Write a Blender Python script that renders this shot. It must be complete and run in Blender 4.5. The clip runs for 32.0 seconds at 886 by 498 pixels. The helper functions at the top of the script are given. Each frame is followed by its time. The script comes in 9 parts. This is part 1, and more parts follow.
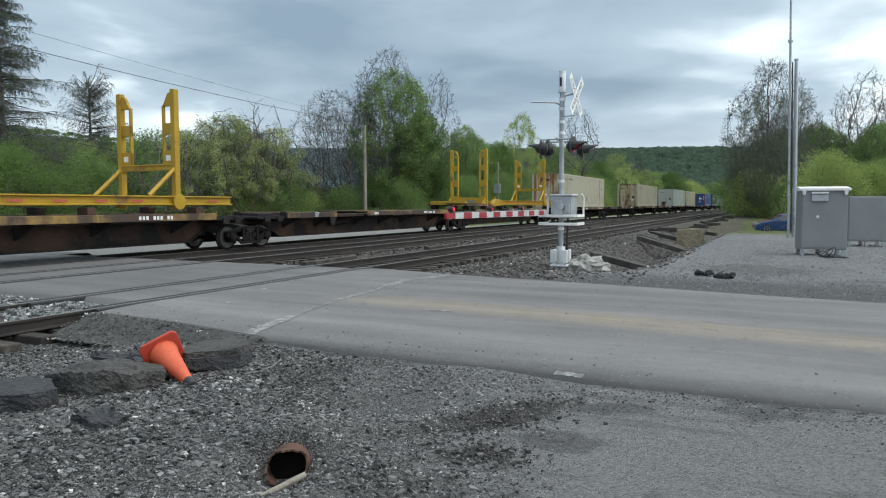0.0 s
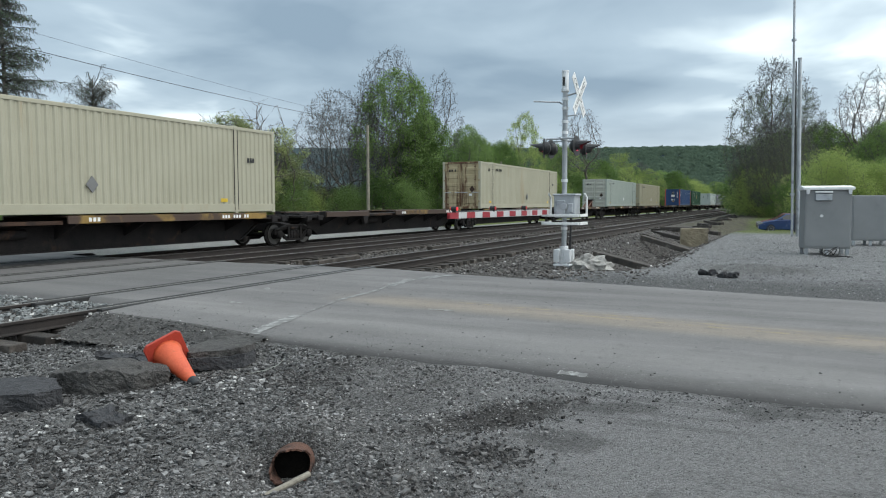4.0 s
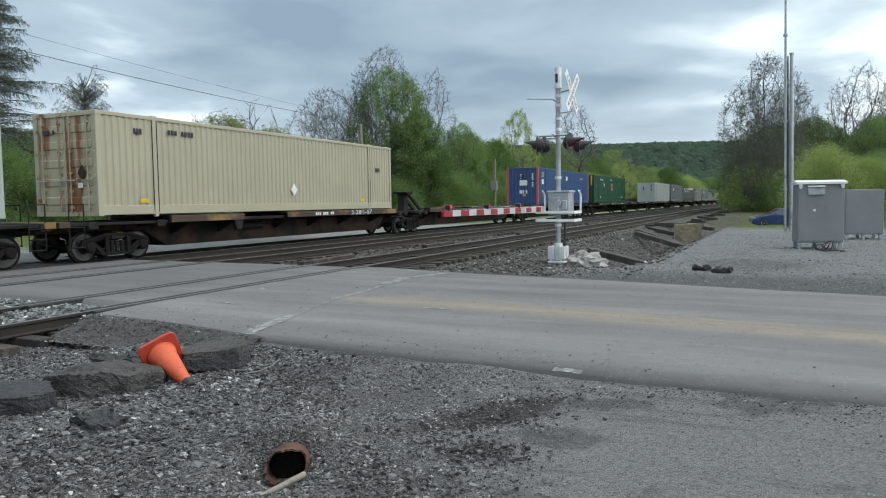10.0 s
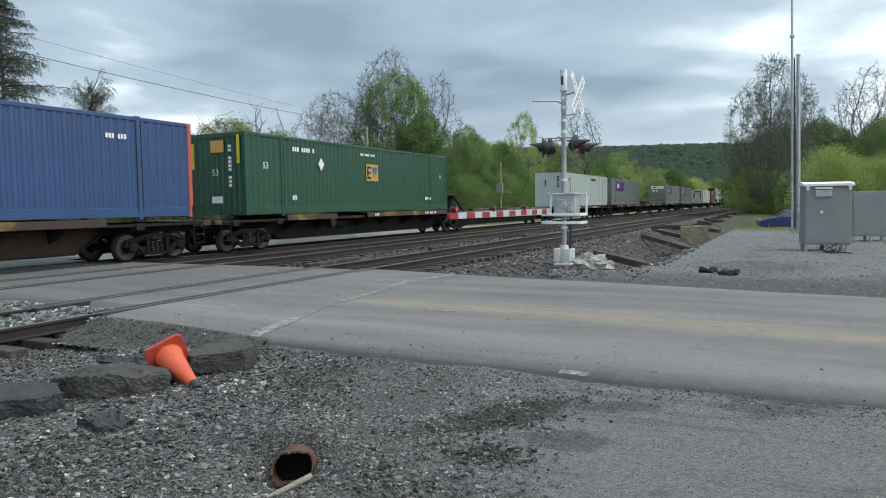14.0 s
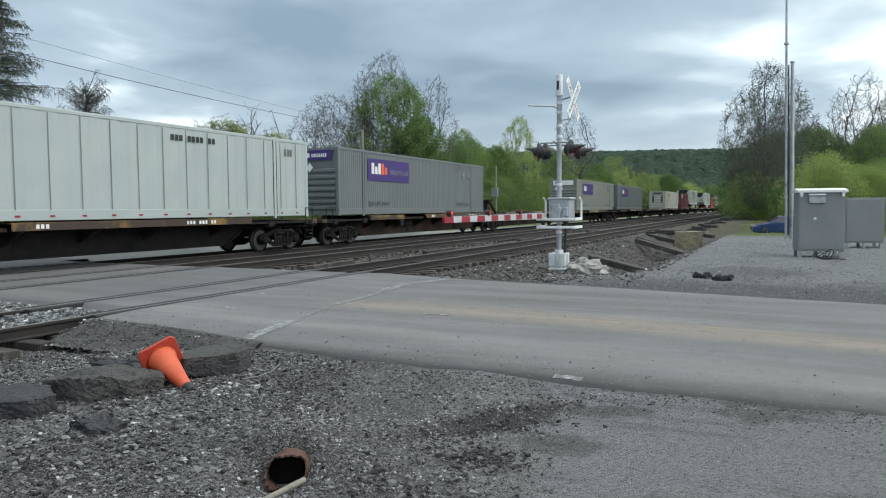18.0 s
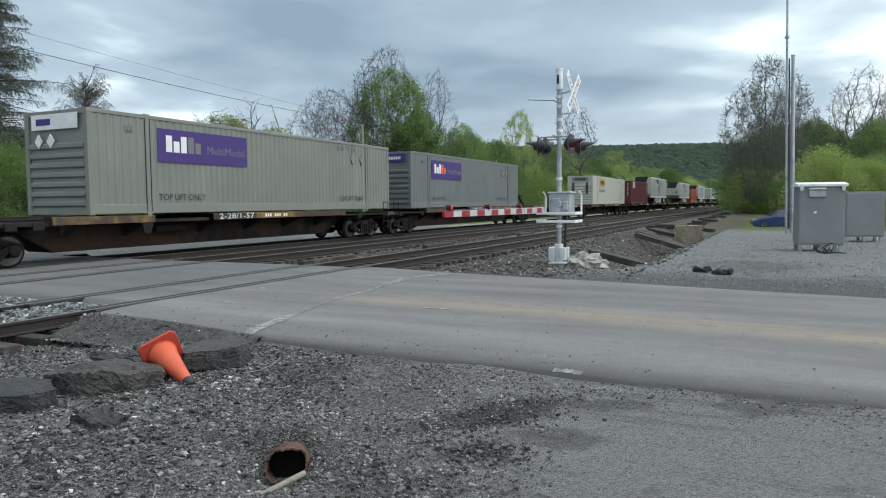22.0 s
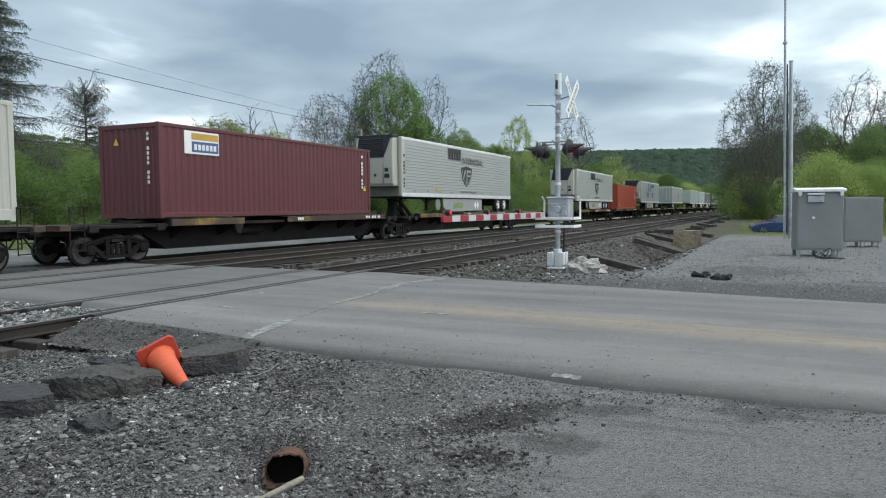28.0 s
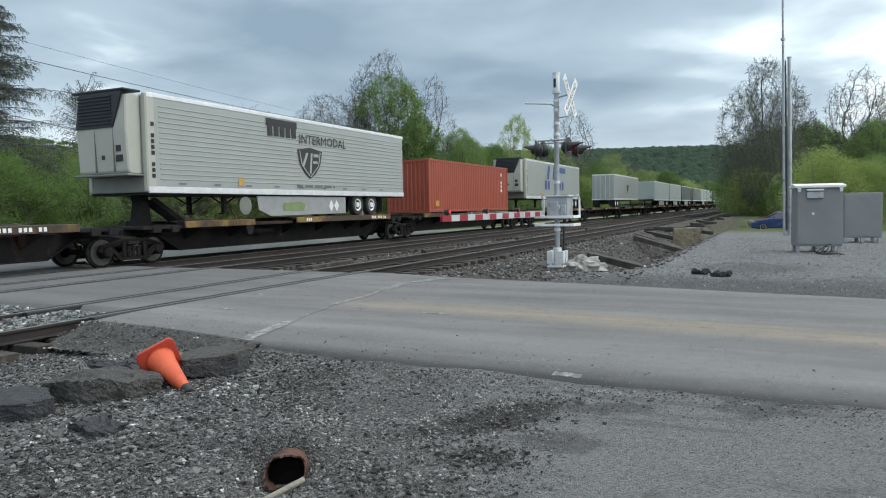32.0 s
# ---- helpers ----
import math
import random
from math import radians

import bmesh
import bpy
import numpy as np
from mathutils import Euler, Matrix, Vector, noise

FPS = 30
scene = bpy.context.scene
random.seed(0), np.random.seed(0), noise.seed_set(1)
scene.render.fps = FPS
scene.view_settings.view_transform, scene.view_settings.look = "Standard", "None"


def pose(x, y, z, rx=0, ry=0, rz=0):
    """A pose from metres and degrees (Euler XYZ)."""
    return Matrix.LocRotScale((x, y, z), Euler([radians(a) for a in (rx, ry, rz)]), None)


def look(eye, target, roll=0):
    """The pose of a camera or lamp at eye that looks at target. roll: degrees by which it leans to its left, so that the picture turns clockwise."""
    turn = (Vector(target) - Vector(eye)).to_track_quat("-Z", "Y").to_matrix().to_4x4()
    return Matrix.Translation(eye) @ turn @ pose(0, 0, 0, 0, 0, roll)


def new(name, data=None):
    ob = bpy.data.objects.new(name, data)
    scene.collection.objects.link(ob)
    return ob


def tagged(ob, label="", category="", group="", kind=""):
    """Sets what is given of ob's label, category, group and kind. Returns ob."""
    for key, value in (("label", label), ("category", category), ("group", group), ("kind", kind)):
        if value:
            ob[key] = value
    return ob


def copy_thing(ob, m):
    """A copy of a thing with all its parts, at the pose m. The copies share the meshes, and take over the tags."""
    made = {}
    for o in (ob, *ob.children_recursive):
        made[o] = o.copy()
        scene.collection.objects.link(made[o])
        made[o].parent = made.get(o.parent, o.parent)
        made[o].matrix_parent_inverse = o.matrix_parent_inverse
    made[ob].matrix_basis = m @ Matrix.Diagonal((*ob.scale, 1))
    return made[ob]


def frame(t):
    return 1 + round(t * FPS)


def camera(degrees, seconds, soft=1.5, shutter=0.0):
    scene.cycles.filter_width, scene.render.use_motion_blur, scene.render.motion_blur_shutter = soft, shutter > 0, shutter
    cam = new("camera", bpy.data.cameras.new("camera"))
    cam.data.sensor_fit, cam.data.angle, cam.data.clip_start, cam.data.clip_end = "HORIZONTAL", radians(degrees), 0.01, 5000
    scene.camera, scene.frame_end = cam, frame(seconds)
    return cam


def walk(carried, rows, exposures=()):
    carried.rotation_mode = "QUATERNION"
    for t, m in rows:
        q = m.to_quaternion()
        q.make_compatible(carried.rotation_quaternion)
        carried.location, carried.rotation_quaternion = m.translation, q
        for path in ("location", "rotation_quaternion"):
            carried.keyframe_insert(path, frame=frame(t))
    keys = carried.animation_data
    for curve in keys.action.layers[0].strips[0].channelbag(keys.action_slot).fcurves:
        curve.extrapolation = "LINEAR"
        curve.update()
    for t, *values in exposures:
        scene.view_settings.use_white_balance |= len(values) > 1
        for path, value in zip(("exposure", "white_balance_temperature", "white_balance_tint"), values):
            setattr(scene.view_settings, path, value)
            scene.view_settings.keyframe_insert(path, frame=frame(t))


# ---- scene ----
cam = camera(64.56, 32.0, soft=1.1)

# seconds, place, then yaw to the left of the track, pitch and roll in degrees
PATH = [
    (0, -0.001, 0.002, 1.529, 25.61, -3.61, -0.07),
    (0.5, -0.002, 0.003, 1.531, 25.59, -3.61, -0.20),
    (1, -0.001, 0.002, 1.531, 25.59, -3.53, -0.16),
    (1.5, -0.007, -0.006, 1.528, 25.88, -3.49, -0.03),
    (2, -0.007, -0.000, 1.529, 25.81, -3.54, -0.08),
    (2.5, -0.005, 0.001, 1.527, 25.88, -3.70, -0.23),
    (3, -0.007, -0.003, 1.527, 25.93, -3.61, -0.08),
    (3.5, -0.006, -0.003, 1.527, 25.88, -3.60, -0.10),
    (5.5, -0.003, 0.002, 1.530, 25.75, -3.75, -0.38),
    (6, -0.001, -0.001, 1.532, 25.62, -3.66, -0.42),
    (6.5, 0.006, 0.000, 1.527, 25.66, -3.61, -0.51),
    (7, -0.001, 0.003, 1.526, 25.62, -3.63, -0.56),
    (7.5, 0.003, 0.003, 1.529, 25.64, -3.77, -0.56),
    (8, -0.000, 0.008, 1.525, 25.43, -4.05, -0.97),
    (8.5, 0.004, 0.003, 1.529, 25.43, -4.04, -0.88),
    (9, -0.001, 0.008, 1.527, 25.47, -3.99, -0.72),
    (9.5, 0.002, 0.005, 1.526, 25.33, -3.95, -0.65),
    (10, 0.002, 0.004, 1.529, 25.43, -3.79, -0.72),
    (10.5, 0.005, 0.000, 1.529, 25.61, -3.74, -0.60),
    (11, 0.002, 0.004, 1.528, 25.49, -3.85, -0.70),
    (11.5, 0.006, 0.002, 1.526, 25.77, -4.06, -0.87),
    (12, -0.000, -0.001, 1.531, 25.81, -3.80, -0.74),
    (12.5, -0.000, -0.004, 1.526, 25.93, -3.55, -0.63),
    (13, 0.004, 0.002, 1.527, 25.95, -3.52, -0.93),
    (13.5, 0.002, 0.002, 1.528, 25.85, -3.55, -0.83),
    (14, 0.001, 0.002, 1.526, 25.89, -3.58, -0.80),
    (14.5, -0.001, 0.004, 1.528, 25.79, -3.58, -0.54),
    (16.5, -0.003, 0.004, 1.529, 25.82, -3.61, -0.33),
    (17, 0.007, 0.000, 1.529, 25.78, -3.73, -0.65),
    (17.5, 0.003, -0.000, 1.527, 25.55, -3.33, -0.65),
    (18, -0.001, -0.002, 1.529, 25.46, -3.29, -0.40),
    (18.5, -0.000, -0.002, 1.527, 25.57, -3.26, -0.21),
    (19, 0.001, -0.003, 1.526, 25.66, -3.43, -0.51),
    (19.5, -0.001, 0.001, 1.528, 25.74, -3.43, -0.43),
    (20, -0.002, 0.001, 1.526, 25.72, -3.37, -0.26),
    (20.5, 0.000, -0.002, 1.527, 25.69, -3.35, -0.30),
    (21, 0.002, -0.002, 1.524, 25.64, -3.36, -0.33),
    (21.5, 0.001, -0.001, 1.524, 25.69, -3.47, -0.34),
    (22, 0.004, -0.002, 1.526, 25.48, -3.74, -0.46),
    (22.5, 0.004, 0.002, 1.521, 25.17, -3.59, -0.32),
    (23, 0.004, 0.004, 1.526, 25.27, -3.66, -0.60),
    (23.5, 0.005, 0.004, 1.521, 25.29, -3.53, -0.55),
    (24, 0.006, -0.001, 1.522, 25.27, -3.43, -0.41),
    (24.5, 0.005, -0.003, 1.524, 25.29, -3.48, -0.31),
    (25, 0.006, -0.003, 1.525, 25.33, -3.31, -0.36),
    (25.5, 0.002, -0.004, 1.526, 25.36, -3.24, -0.25),
    (27.5, 0.002, -0.005, 1.524, 25.73, -3.21, -0.44),
    (28, 0.002, -0.000, 1.524, 25.37, -3.34, -0.39),
    (28.5, 0.001, -0.001, 1.525, 25.75, -3.36, -0.64),
    (29, 0.002, -0.002, 1.525, 25.85, -3.36, -0.75),
    (29.5, 0.005, 0.002, 1.529, 25.53, -3.58, -0.56),
    (30, 0.005, -0.004, 1.532, 25.49, -3.35, -0.57),
    (30.5, 0.004, -0.001, 1.521, 25.43, -3.23, -0.84),
    (31, 0.004, -0.002, 1.526, 25.40, -3.29, -0.81),
    (31.5, 0.004, 0.007, 1.527, 25.31, -3.24, -0.70),
    (32, 0.005, 0.011, 1.522, 25.37, -3.36, -0.97),
]
walk(cam, [(t, pose(x, y, z, 90 + pitch, 0, yaw) @ pose(0, 0, 0, 0, 0, roll)) for t, x, y, z, yaw, pitch, roll in PATH])

# ---- daylight: a broken overcast, brighter towards the hidden sun ----
SUN_EL, SUN_AZ = radians(48), radians(74)      # height, and turn from +y towards +x
SUN_WAY = Vector((math.sin(SUN_AZ) * math.cos(SUN_EL), math.cos(SUN_AZ) * math.cos(SUN_EL), math.sin(SUN_EL)))
world = bpy.data.worlds.new("overcast")
scene.world = world
world.use_nodes = True


class Nodes:
    """Short hand for building a node tree."""

    def __init__(self, tree):
        self.tree = tree
        tree.nodes.clear()

    def add(self, kind, **sets):
        n = self.tree.nodes.new(kind)
        for key, value in sets.items():
            if key in n.inputs:
                n.inputs[key].default_value = value
        return n

    def link(self, a, b):
        self.tree.links.new(a, b)

    def math(self, op, a, b=0.0, clamp=False):
        n = self.tree.nodes.new("ShaderNodeMath")
        n.operation, n.use_clamp = op, clamp
        for slot, v in ((0, a), (1, b)):
            if isinstance(v, (int, float)):
                n.inputs[slot].default_value = v
            else:
                self.link(v, n.inputs[slot])
        return n.outputs[0]

    def noise(self, vec, scale, detail=4.0, rough=0.55, dist=0.0):
        n = self.tree.nodes.new("ShaderNodeTexNoise")
        n.inputs["Scale"].default_value, n.inputs["Detail"].default_value = scale, detail
        n.inputs["Roughness"].default_value, n.inputs["Distortion"].default_value = rough, dist
        if vec is not None:
            self.link(vec, n.inputs["Vector"])
        return n.outputs["Fac"]

    def ramp(self, fac, stops):
        n = self.tree.nodes.new("ShaderNodeValToRGB")
        els = n.color_ramp.elements
        while len(els) < len(stops):
            els.new(0.5)
        for e, (p, c) in zip(els, stops):
            e.position, e.color = p, (*c, 1) if len(c) == 3 else c
        self.link(fac, n.inputs["Fac"])
        return n.outputs["Color"]

    def mix(self, fac, a, b, kind="MIX"):
        n = self.tree.nodes.new("ShaderNodeMix")
        n.data_type, n.blend_type = "RGBA", kind
        for slot, v in ((0, fac), (6, a), (7, b)):
            if isinstance(v, (int, float)):
                n.inputs[slot].default_value = v
            elif isinstance(v, tuple):
                n.inputs[slot].default_value = (*v, 1)
            else:
                self.link(v, n.inputs[slot])
        return n.outputs[2]

    def span(self, v, a, b):
        """0 to 1 as v goes from a to b."""
        n = self.tree.nodes.new("ShaderNodeMapRange")
        n.interpolation_type = "SMOOTHSTEP"
        n.inputs[1].default_value, n.inputs[2].default_value = a, b
        self.link(v, n.inputs[0])
        return n.outputs[0]


CLOUDS = [(39, 0.195, 13, 0.070, -0.13), (16, 0.265, 14, 0.045, -0.045), (25, 0.165, 8, 0.030, -0.05), (10, 0.140, 5, 0.022, -0.05), (46, 0.122, 6, 0.020, 0.09), (7, 0.122, 6, 0.018, 0.07), (-3, 0.20, 13, 0.12, 0.060), (52, 0.21, 7, 0.05, 0.03), (8, 0.205, 8, 0.030, 0.02)]


def make_sky():
    N = Nodes(world.node_tree)
    sky = N.add("ShaderNodeTexSky")
    sky.sky_type, sky.sun_disc, sky.sun_elevation, sky.sun_rotation = "NISHITA", False, SUN_EL, SUN_AZ
    coord = N.add("ShaderNodeTexCoord").outputs["Generated"]
    sep = N.add("ShaderNodeSeparateXYZ")
    N.link(coord, sep.inputs[0])
    low = N.math("ADD", N.math("MAXIMUM", sep.outputs[2], 0.0), 0.16)
    flat = N.add("ShaderNodeCombineXYZ")
    N.link(N.math("DIVIDE", sep.outputs[0], low), flat.inputs[0])
    N.link(N.math("DIVIDE", sep.outputs[1], low), flat.inputs[1])
    moved = N.add("ShaderNodeVectorMath")
    moved.inputs[1].default_value = (5.3, 2.6, 0.0)
    N.link(flat.outputs[0], moved.inputs[0])
    big = N.noise(moved.outputs[0], 0.62, 3.0, 0.5, 0.6)
    small = N.noise(moved.outputs[0], 1.9, 4.0, 0.5, 0.3)
    body = N.math("ADD", N.math("MULTIPLY", big, 0.6), N.math("MULTIPLY", small, 0.4))
    dot = N.add("ShaderNodeVectorMath")
    dot.operation = "DOT_PRODUCT"
    N.link(coord, dot.inputs[0])
    dot.inputs[1].default_value = SUN_WAY
    glow = N.span(dot.outputs["Value"], 0.0, 1.0)
    body = N.math("ADD", body, N.math("MULTIPLY", N.math("SUBTRACT", glow, 0.46), 0.34))
    # the larger masses of the cloud deck: turn to the left of the track, height, half width, half height, how much brighter
    turn = N.math("MULTIPLY", N.math("ARCTAN2", N.math("MULTIPLY", sep.outputs[0], -1.0), sep.outputs[1]), 180 / math.pi)
    turn = N.math("ADD", turn, N.math("MULTIPLY", N.math("SUBTRACT", small, 0.5), 14.0))
    lift = N.math("ADD", sep.outputs[2], N.math("MULTIPLY", N.math("SUBTRACT", big, 0.5), 0.10))
    for a, e, w, h, k in CLOUDS:
        du = N.math("DIVIDE", N.math("SUBTRACT", turn, a), w)
        dv = N.math("DIVIDE", N.math("SUBTRACT", lift, e), h)
        far = N.math("SQRT", N.math("ADD", N.math("MULTIPLY", du, du), N.math("MULTIPLY", dv, dv)))
        body = N.math("ADD", body, N.math("MULTIPLY", N.span(far, 1.25, 0.25), k))
    cloud = N.ramp(body, [(0.20, (0.155, 0.212, 0.265)), (0.40, (0.268, 0.338, 0.392)), (0.468, (0.405, 0.484, 0.525)), (0.54, (0.625, 0.692, 0.72)), (0.66, (0.72, 0.78, 0.80))])
    low_light = N.span(sep.outputs[2], 0.17, 0.02)
    cloud = N.mix(N.math("MULTIPLY", low_light, 0.45), cloud, (0.47, 0.525, 0.565))
    # an overcast is brightest overhead
    over = N.add("ShaderNodeVectorMath")
    over.operation = "SCALE"
    N.link(cloud, over.inputs[0])
    N.link(N.math("ADD", 1.0, N.math("MULTIPLY", N.math("MULTIPLY", sep.outputs[2], sep.outputs[2]), 0.55)), over.inputs["Scale"])
    cloud = over.outputs[0]
    dim = N.add("ShaderNodeVectorMath")
    dim.operation = "SCALE"
    N.link(sky.outputs[0], dim.inputs[0])
    dim.inputs["Scale"].default_value = 0.10
    all_ = N.mix(0.94, dim.outputs[0], cloud)
    bg = N.add("ShaderNodeBackground", Strength=1.09)
    N.link(all_, bg.inputs["Color"])
    out = N.add("ShaderNodeOutputWorld")
    N.link(bg.outputs[0], out.inputs[0])


make_sky()
sun = new("sun", bpy.data.lights.new("sun", "SUN"))
sun.data.energy, sun.data.angle, sun.data.color = 0.6, radians(18), (1.0, 0.97, 0.93)
sun.matrix_world = look(SUN_WAY * 100, (0, 0, 0))
scene.view_settings.exposure = 0.78

# ---- materials ----
def surface(name, dark, light, scale=3.0, rough=0.8, metal=0.0, bump=0.2, fine=40.0, stain=None, stain_at=(0.55, 0.75), stain_scale=1.3, vary=0.0, coords="Object", streaks=False, spec=0.5, bump_dist=0.02):
    """A worn surface: two tones at a broad and a fine scale, stains with a shape of their own, and fine relief."""
    m = bpy.data.materials.new(name)
    m.use_nodes = True
    N = Nodes(m.node_tree)
    if coords == "Object":
        vec = N.add("ShaderNodeTexCoord").outputs["Object"]
    else:
        vec = N.add("ShaderNodeNewGeometry").outputs["Position"]
    rnd = N.add("ShaderNodeObjectInfo").outputs["Random"]
    off = N.add("ShaderNodeVectorMath")
    off.operation = "ADD"
    N.link(vec, off.inputs[0])
    shift = N.add("ShaderNodeCombineXYZ")
    for i, k in enumerate((13.0, 29.0, 7.0)):
        N.link(N.math("MULTIPLY", rnd, k if coords == "Object" else 0.0), shift.inputs[i])
    N.link(shift.outputs[0], off.inputs[1])
    vec = off.outputs[0]
    broad = N.noise(vec, scale, 5.0, 0.6)
    grain = N.noise(vec, fine, 3.0, 0.6)
    tone = N.math("ADD", N.math("MULTIPLY", broad, 0.6), N.math("MULTIPLY", grain, 0.4))
    col = N.ramp(tone, [(0.36, dark), (0.64, light)])
    if stain:
        svec = vec
        if streaks:
            mp = N.add("ShaderNodeMapping")
            mp.inputs["Scale"].default_value = (1.0, 1.0, 0.16)
            N.link(vec, mp.inputs["Vector"])
            svec = mp.outputs[0]
        spots = N.noise(svec, stain_scale, 6.0, 0.62, 0.4)
        col = N.mix(N.span(spots, *stain_at), col, stain)
    if vary:
        hs = N.add("ShaderNodeHueSaturation")
        N.link(N.math("ADD", 1.0 - vary, N.math("MULTIPLY", rnd, 2 * vary)), hs.inputs["Value"])
        N.link(col, hs.inputs["Color"])
        col = hs.outputs[0]
    b = N.add("ShaderNodeBsdfPrincipled", Roughness=rough, Metallic=metal)
    b.inputs["Specular IOR Level"].default_value = spec
    N.link(col, b.inputs["Base Color"])
    N.link(N.math("ADD", rough - 0.12, N.math("MULTIPLY", broad, 0.24), True), b.inputs["Roughness"])
    if bump:
        bn = N.add("ShaderNodeBump", Strength=bump, Distance=bump_dist)
        N.link(grain, bn.inputs["Height"])
        N.link(bn.outputs[0], b.inputs["Normal"])
    N.link(b.outputs[0], N.add("ShaderNodeOutputMaterial").inputs[0])
    return m


def leafy(name, dark, light, thin=0.35):
    """Leaves: two greens varied leaf by leaf and tree by tree, that let some light through."""
    m = bpy.data.materials.new(name)
    m.use_nodes = True
    N = Nodes(m.node_tree)
    geo = N.add("ShaderNodeNewGeometry")
    info = N.add("ShaderNodeObjectInfo")
    clump = N.noise(geo.outputs["Position"], 0.35, 3.0, 0.6)
    f = N.math("ADD", N.math("MULTIPLY", geo.outputs["Random Per Island"], 0.22), N.math("MULTIPLY", clump, 0.72))
    f = N.math("ADD", f, N.math("MULTIPLY", info.outputs["Random"], 0.3))
    col = N.ramp(f, [(0.3, dark), (0.85, light)])
    d = N.add("ShaderNodeBsdfDiffuse", Roughness=0.8)
    t = N.add("ShaderNodeBsdfTranslucent")
    N.link(col, d.inputs["Color"])
    dim = N.add("ShaderNodeVectorMath")
    dim.operation = "SCALE"
    dim.inputs["Scale"].default_value = 2 * thin
    N.link(col, dim.inputs[0])
    N.link(dim.outputs[0], t.inputs["Color"])
    mx = N.add("ShaderNodeAddShader")
    N.link(d.outputs[0], mx.inputs[0])
    N.link(t.outputs[0], mx.inputs[1])
    N.link(mx.outputs[0], N.add("ShaderNodeOutputMaterial").inputs[0])
    return m


def glowing(name, color, strength, base=(0.3, 0.02, 0.02)):
    m = bpy.data.materials.new(name)
    m.use_nodes = True
    b = m.node_tree.nodes["Principled BSDF"]
    b.inputs["Base Color"].default_value = (*base, 1)
    b.inputs["Emission Color"].default_value = (*color, 1)
    b.inputs["Emission Strength"].default_value = strength
    b.inputs["Roughness"].default_value = 0.3
    return m


def glassy(name, color, rough=0.08):
    m = bpy.data.materials.new(name)
    m.use_nodes = True
    b = m.node_tree.nodes["Principled BSDF"]
    b.inputs["Base Color"].default_value = (*color, 1)
    b.inputs["Roughness"].default_value = rough
    b.inputs["Specular IOR Level"].default_value = 0.8
    return m


def ground_material():
    """Gravel, ballast, pale stone dust and grass by where they lie."""
    m = bpy.data.materials.new("ground")
    m.use_nodes = True
    N = Nodes(m.node_tree)
    pos = N.add("ShaderNodeNewGeometry").outputs["Position"]
    sep = N.add("ShaderNodeSeparateXYZ")
    N.link(pos, sep.inputs[0])
    wob = N.math("MULTIPLY", N.math("SUBTRACT", N.noise(pos, 0.6, 5.0, 0.6), 0.5), 2.4)
    x = N.math("ADD", sep.outputs[0], wob)
    y = N.math("ADD", sep.outputs[1], wob)
    vor = N.add("ShaderNodeTexVoronoi")
    vor.inputs["Scale"].default_value = 75.0
    N.link(pos, vor.inputs["Vector"])
    vsep = N.add("ShaderNodeSeparateColor")
    N.link(vor.outputs["Color"], vsep.inputs[0])
    cell = vsep.outputs[0]
    grit = N.noise(pos, 160.0, 3.0, 0.7)
    patch = N.noise(pos, 0.9, 5.0, 0.6, 0.5)
    mixg = N.math("ADD", N.math("MULTIPLY", cell, 0.45), N.math("MULTIPLY", grit, 0.55))
    near = N.ramp(mixg, [(0.2, (0.038, 0.036, 0.035)), (0.5, (0.125, 0.121, 0.117)), (0.75, (0.29, 0.284, 0.277))])
    near = N.mix(N.span(patch, 0.46, 0.60), near, N.ramp(grit, [(0.3, (0.13, 0.127, 0.122)), (0.7, (0.27, 0.263, 0.253))]))
    near = N.mix(N.math("MULTIPLY", N.span(patch, 0.42, 0.33), 0.7), near, (0.045, 0.042, 0.040))
    pale = N.ramp(mixg, [(0.2, (0.15, 0.15, 0.152)), (0.5, (0.29, 0.29, 0.29)), (0.8, (0.50, 0.50, 0.49))])
    pale = N.mix(N.math("MULTIPLY", N.span(patch, 0.44, 0.30), 0.5), pale, (0.10, 0.098, 0.096))
    bal = N.ramp(mixg, [(0.2, (0.050, 0.046, 0.043)), (0.5, (0.115, 0.105, 0.097)), (0.85, (0.25, 0.235, 0.22))])
    grass = N.ramp(N.noise(pos, 2.2, 6.0, 0.7), [(0.3, (0.085, 0.110, 0.034)), (0.6, (0.15, 0.185, 0.055)), (0.8, (0.22, 0.23, 0.10))])
    strip = N.ramp(mixg, [(0.2, (0.23, 0.228, 0.215)), (0.8, (0.43, 0.425, 0.40))])
    packed = N.ramp(N.math("ADD", N.math("MULTIPLY", grit, 0.6), N.math("MULTIPLY", cell, 0.4)), [(0.2, (0.158, 0.154, 0.152)), (0.5, (0.265, 0.258, 0.254)), (0.85, (0.40, 0.39, 0.383))])
    packed = N.mix(N.math("MULTIPLY", N.span(patch, 0.43, 0.36), 0.6), packed, (0.10, 0.098, 0.095))
    drawn = N.add("ShaderNodeMapping")
    drawn.inputs["Scale"].default_value = (0.22, 2.6, 1.0)
    drawn.inputs["Rotation"].default_value = (0, 0, -0.2)
    N.link(pos, drawn.inputs["Vector"])
    packed = N.mix(N.math("MULTIPLY", N.span(N.noise(drawn.outputs[0], 1.5, 5.0, 0.6, 0.3), 0.52, 0.66), 0.5), packed, (0.13, 0.128, 0.124))
    open_ = N.math("ADD", x, N.math("MULTIPLY", sep.outputs[1], 0.45))
    near = N.mix(N.span(open_, -0.5, 0.7), near, packed)
    soil = N.ramp(mixg, [(0.3, (0.032, 0.030, 0.029)), (0.7, (0.085, 0.082, 0.078))])
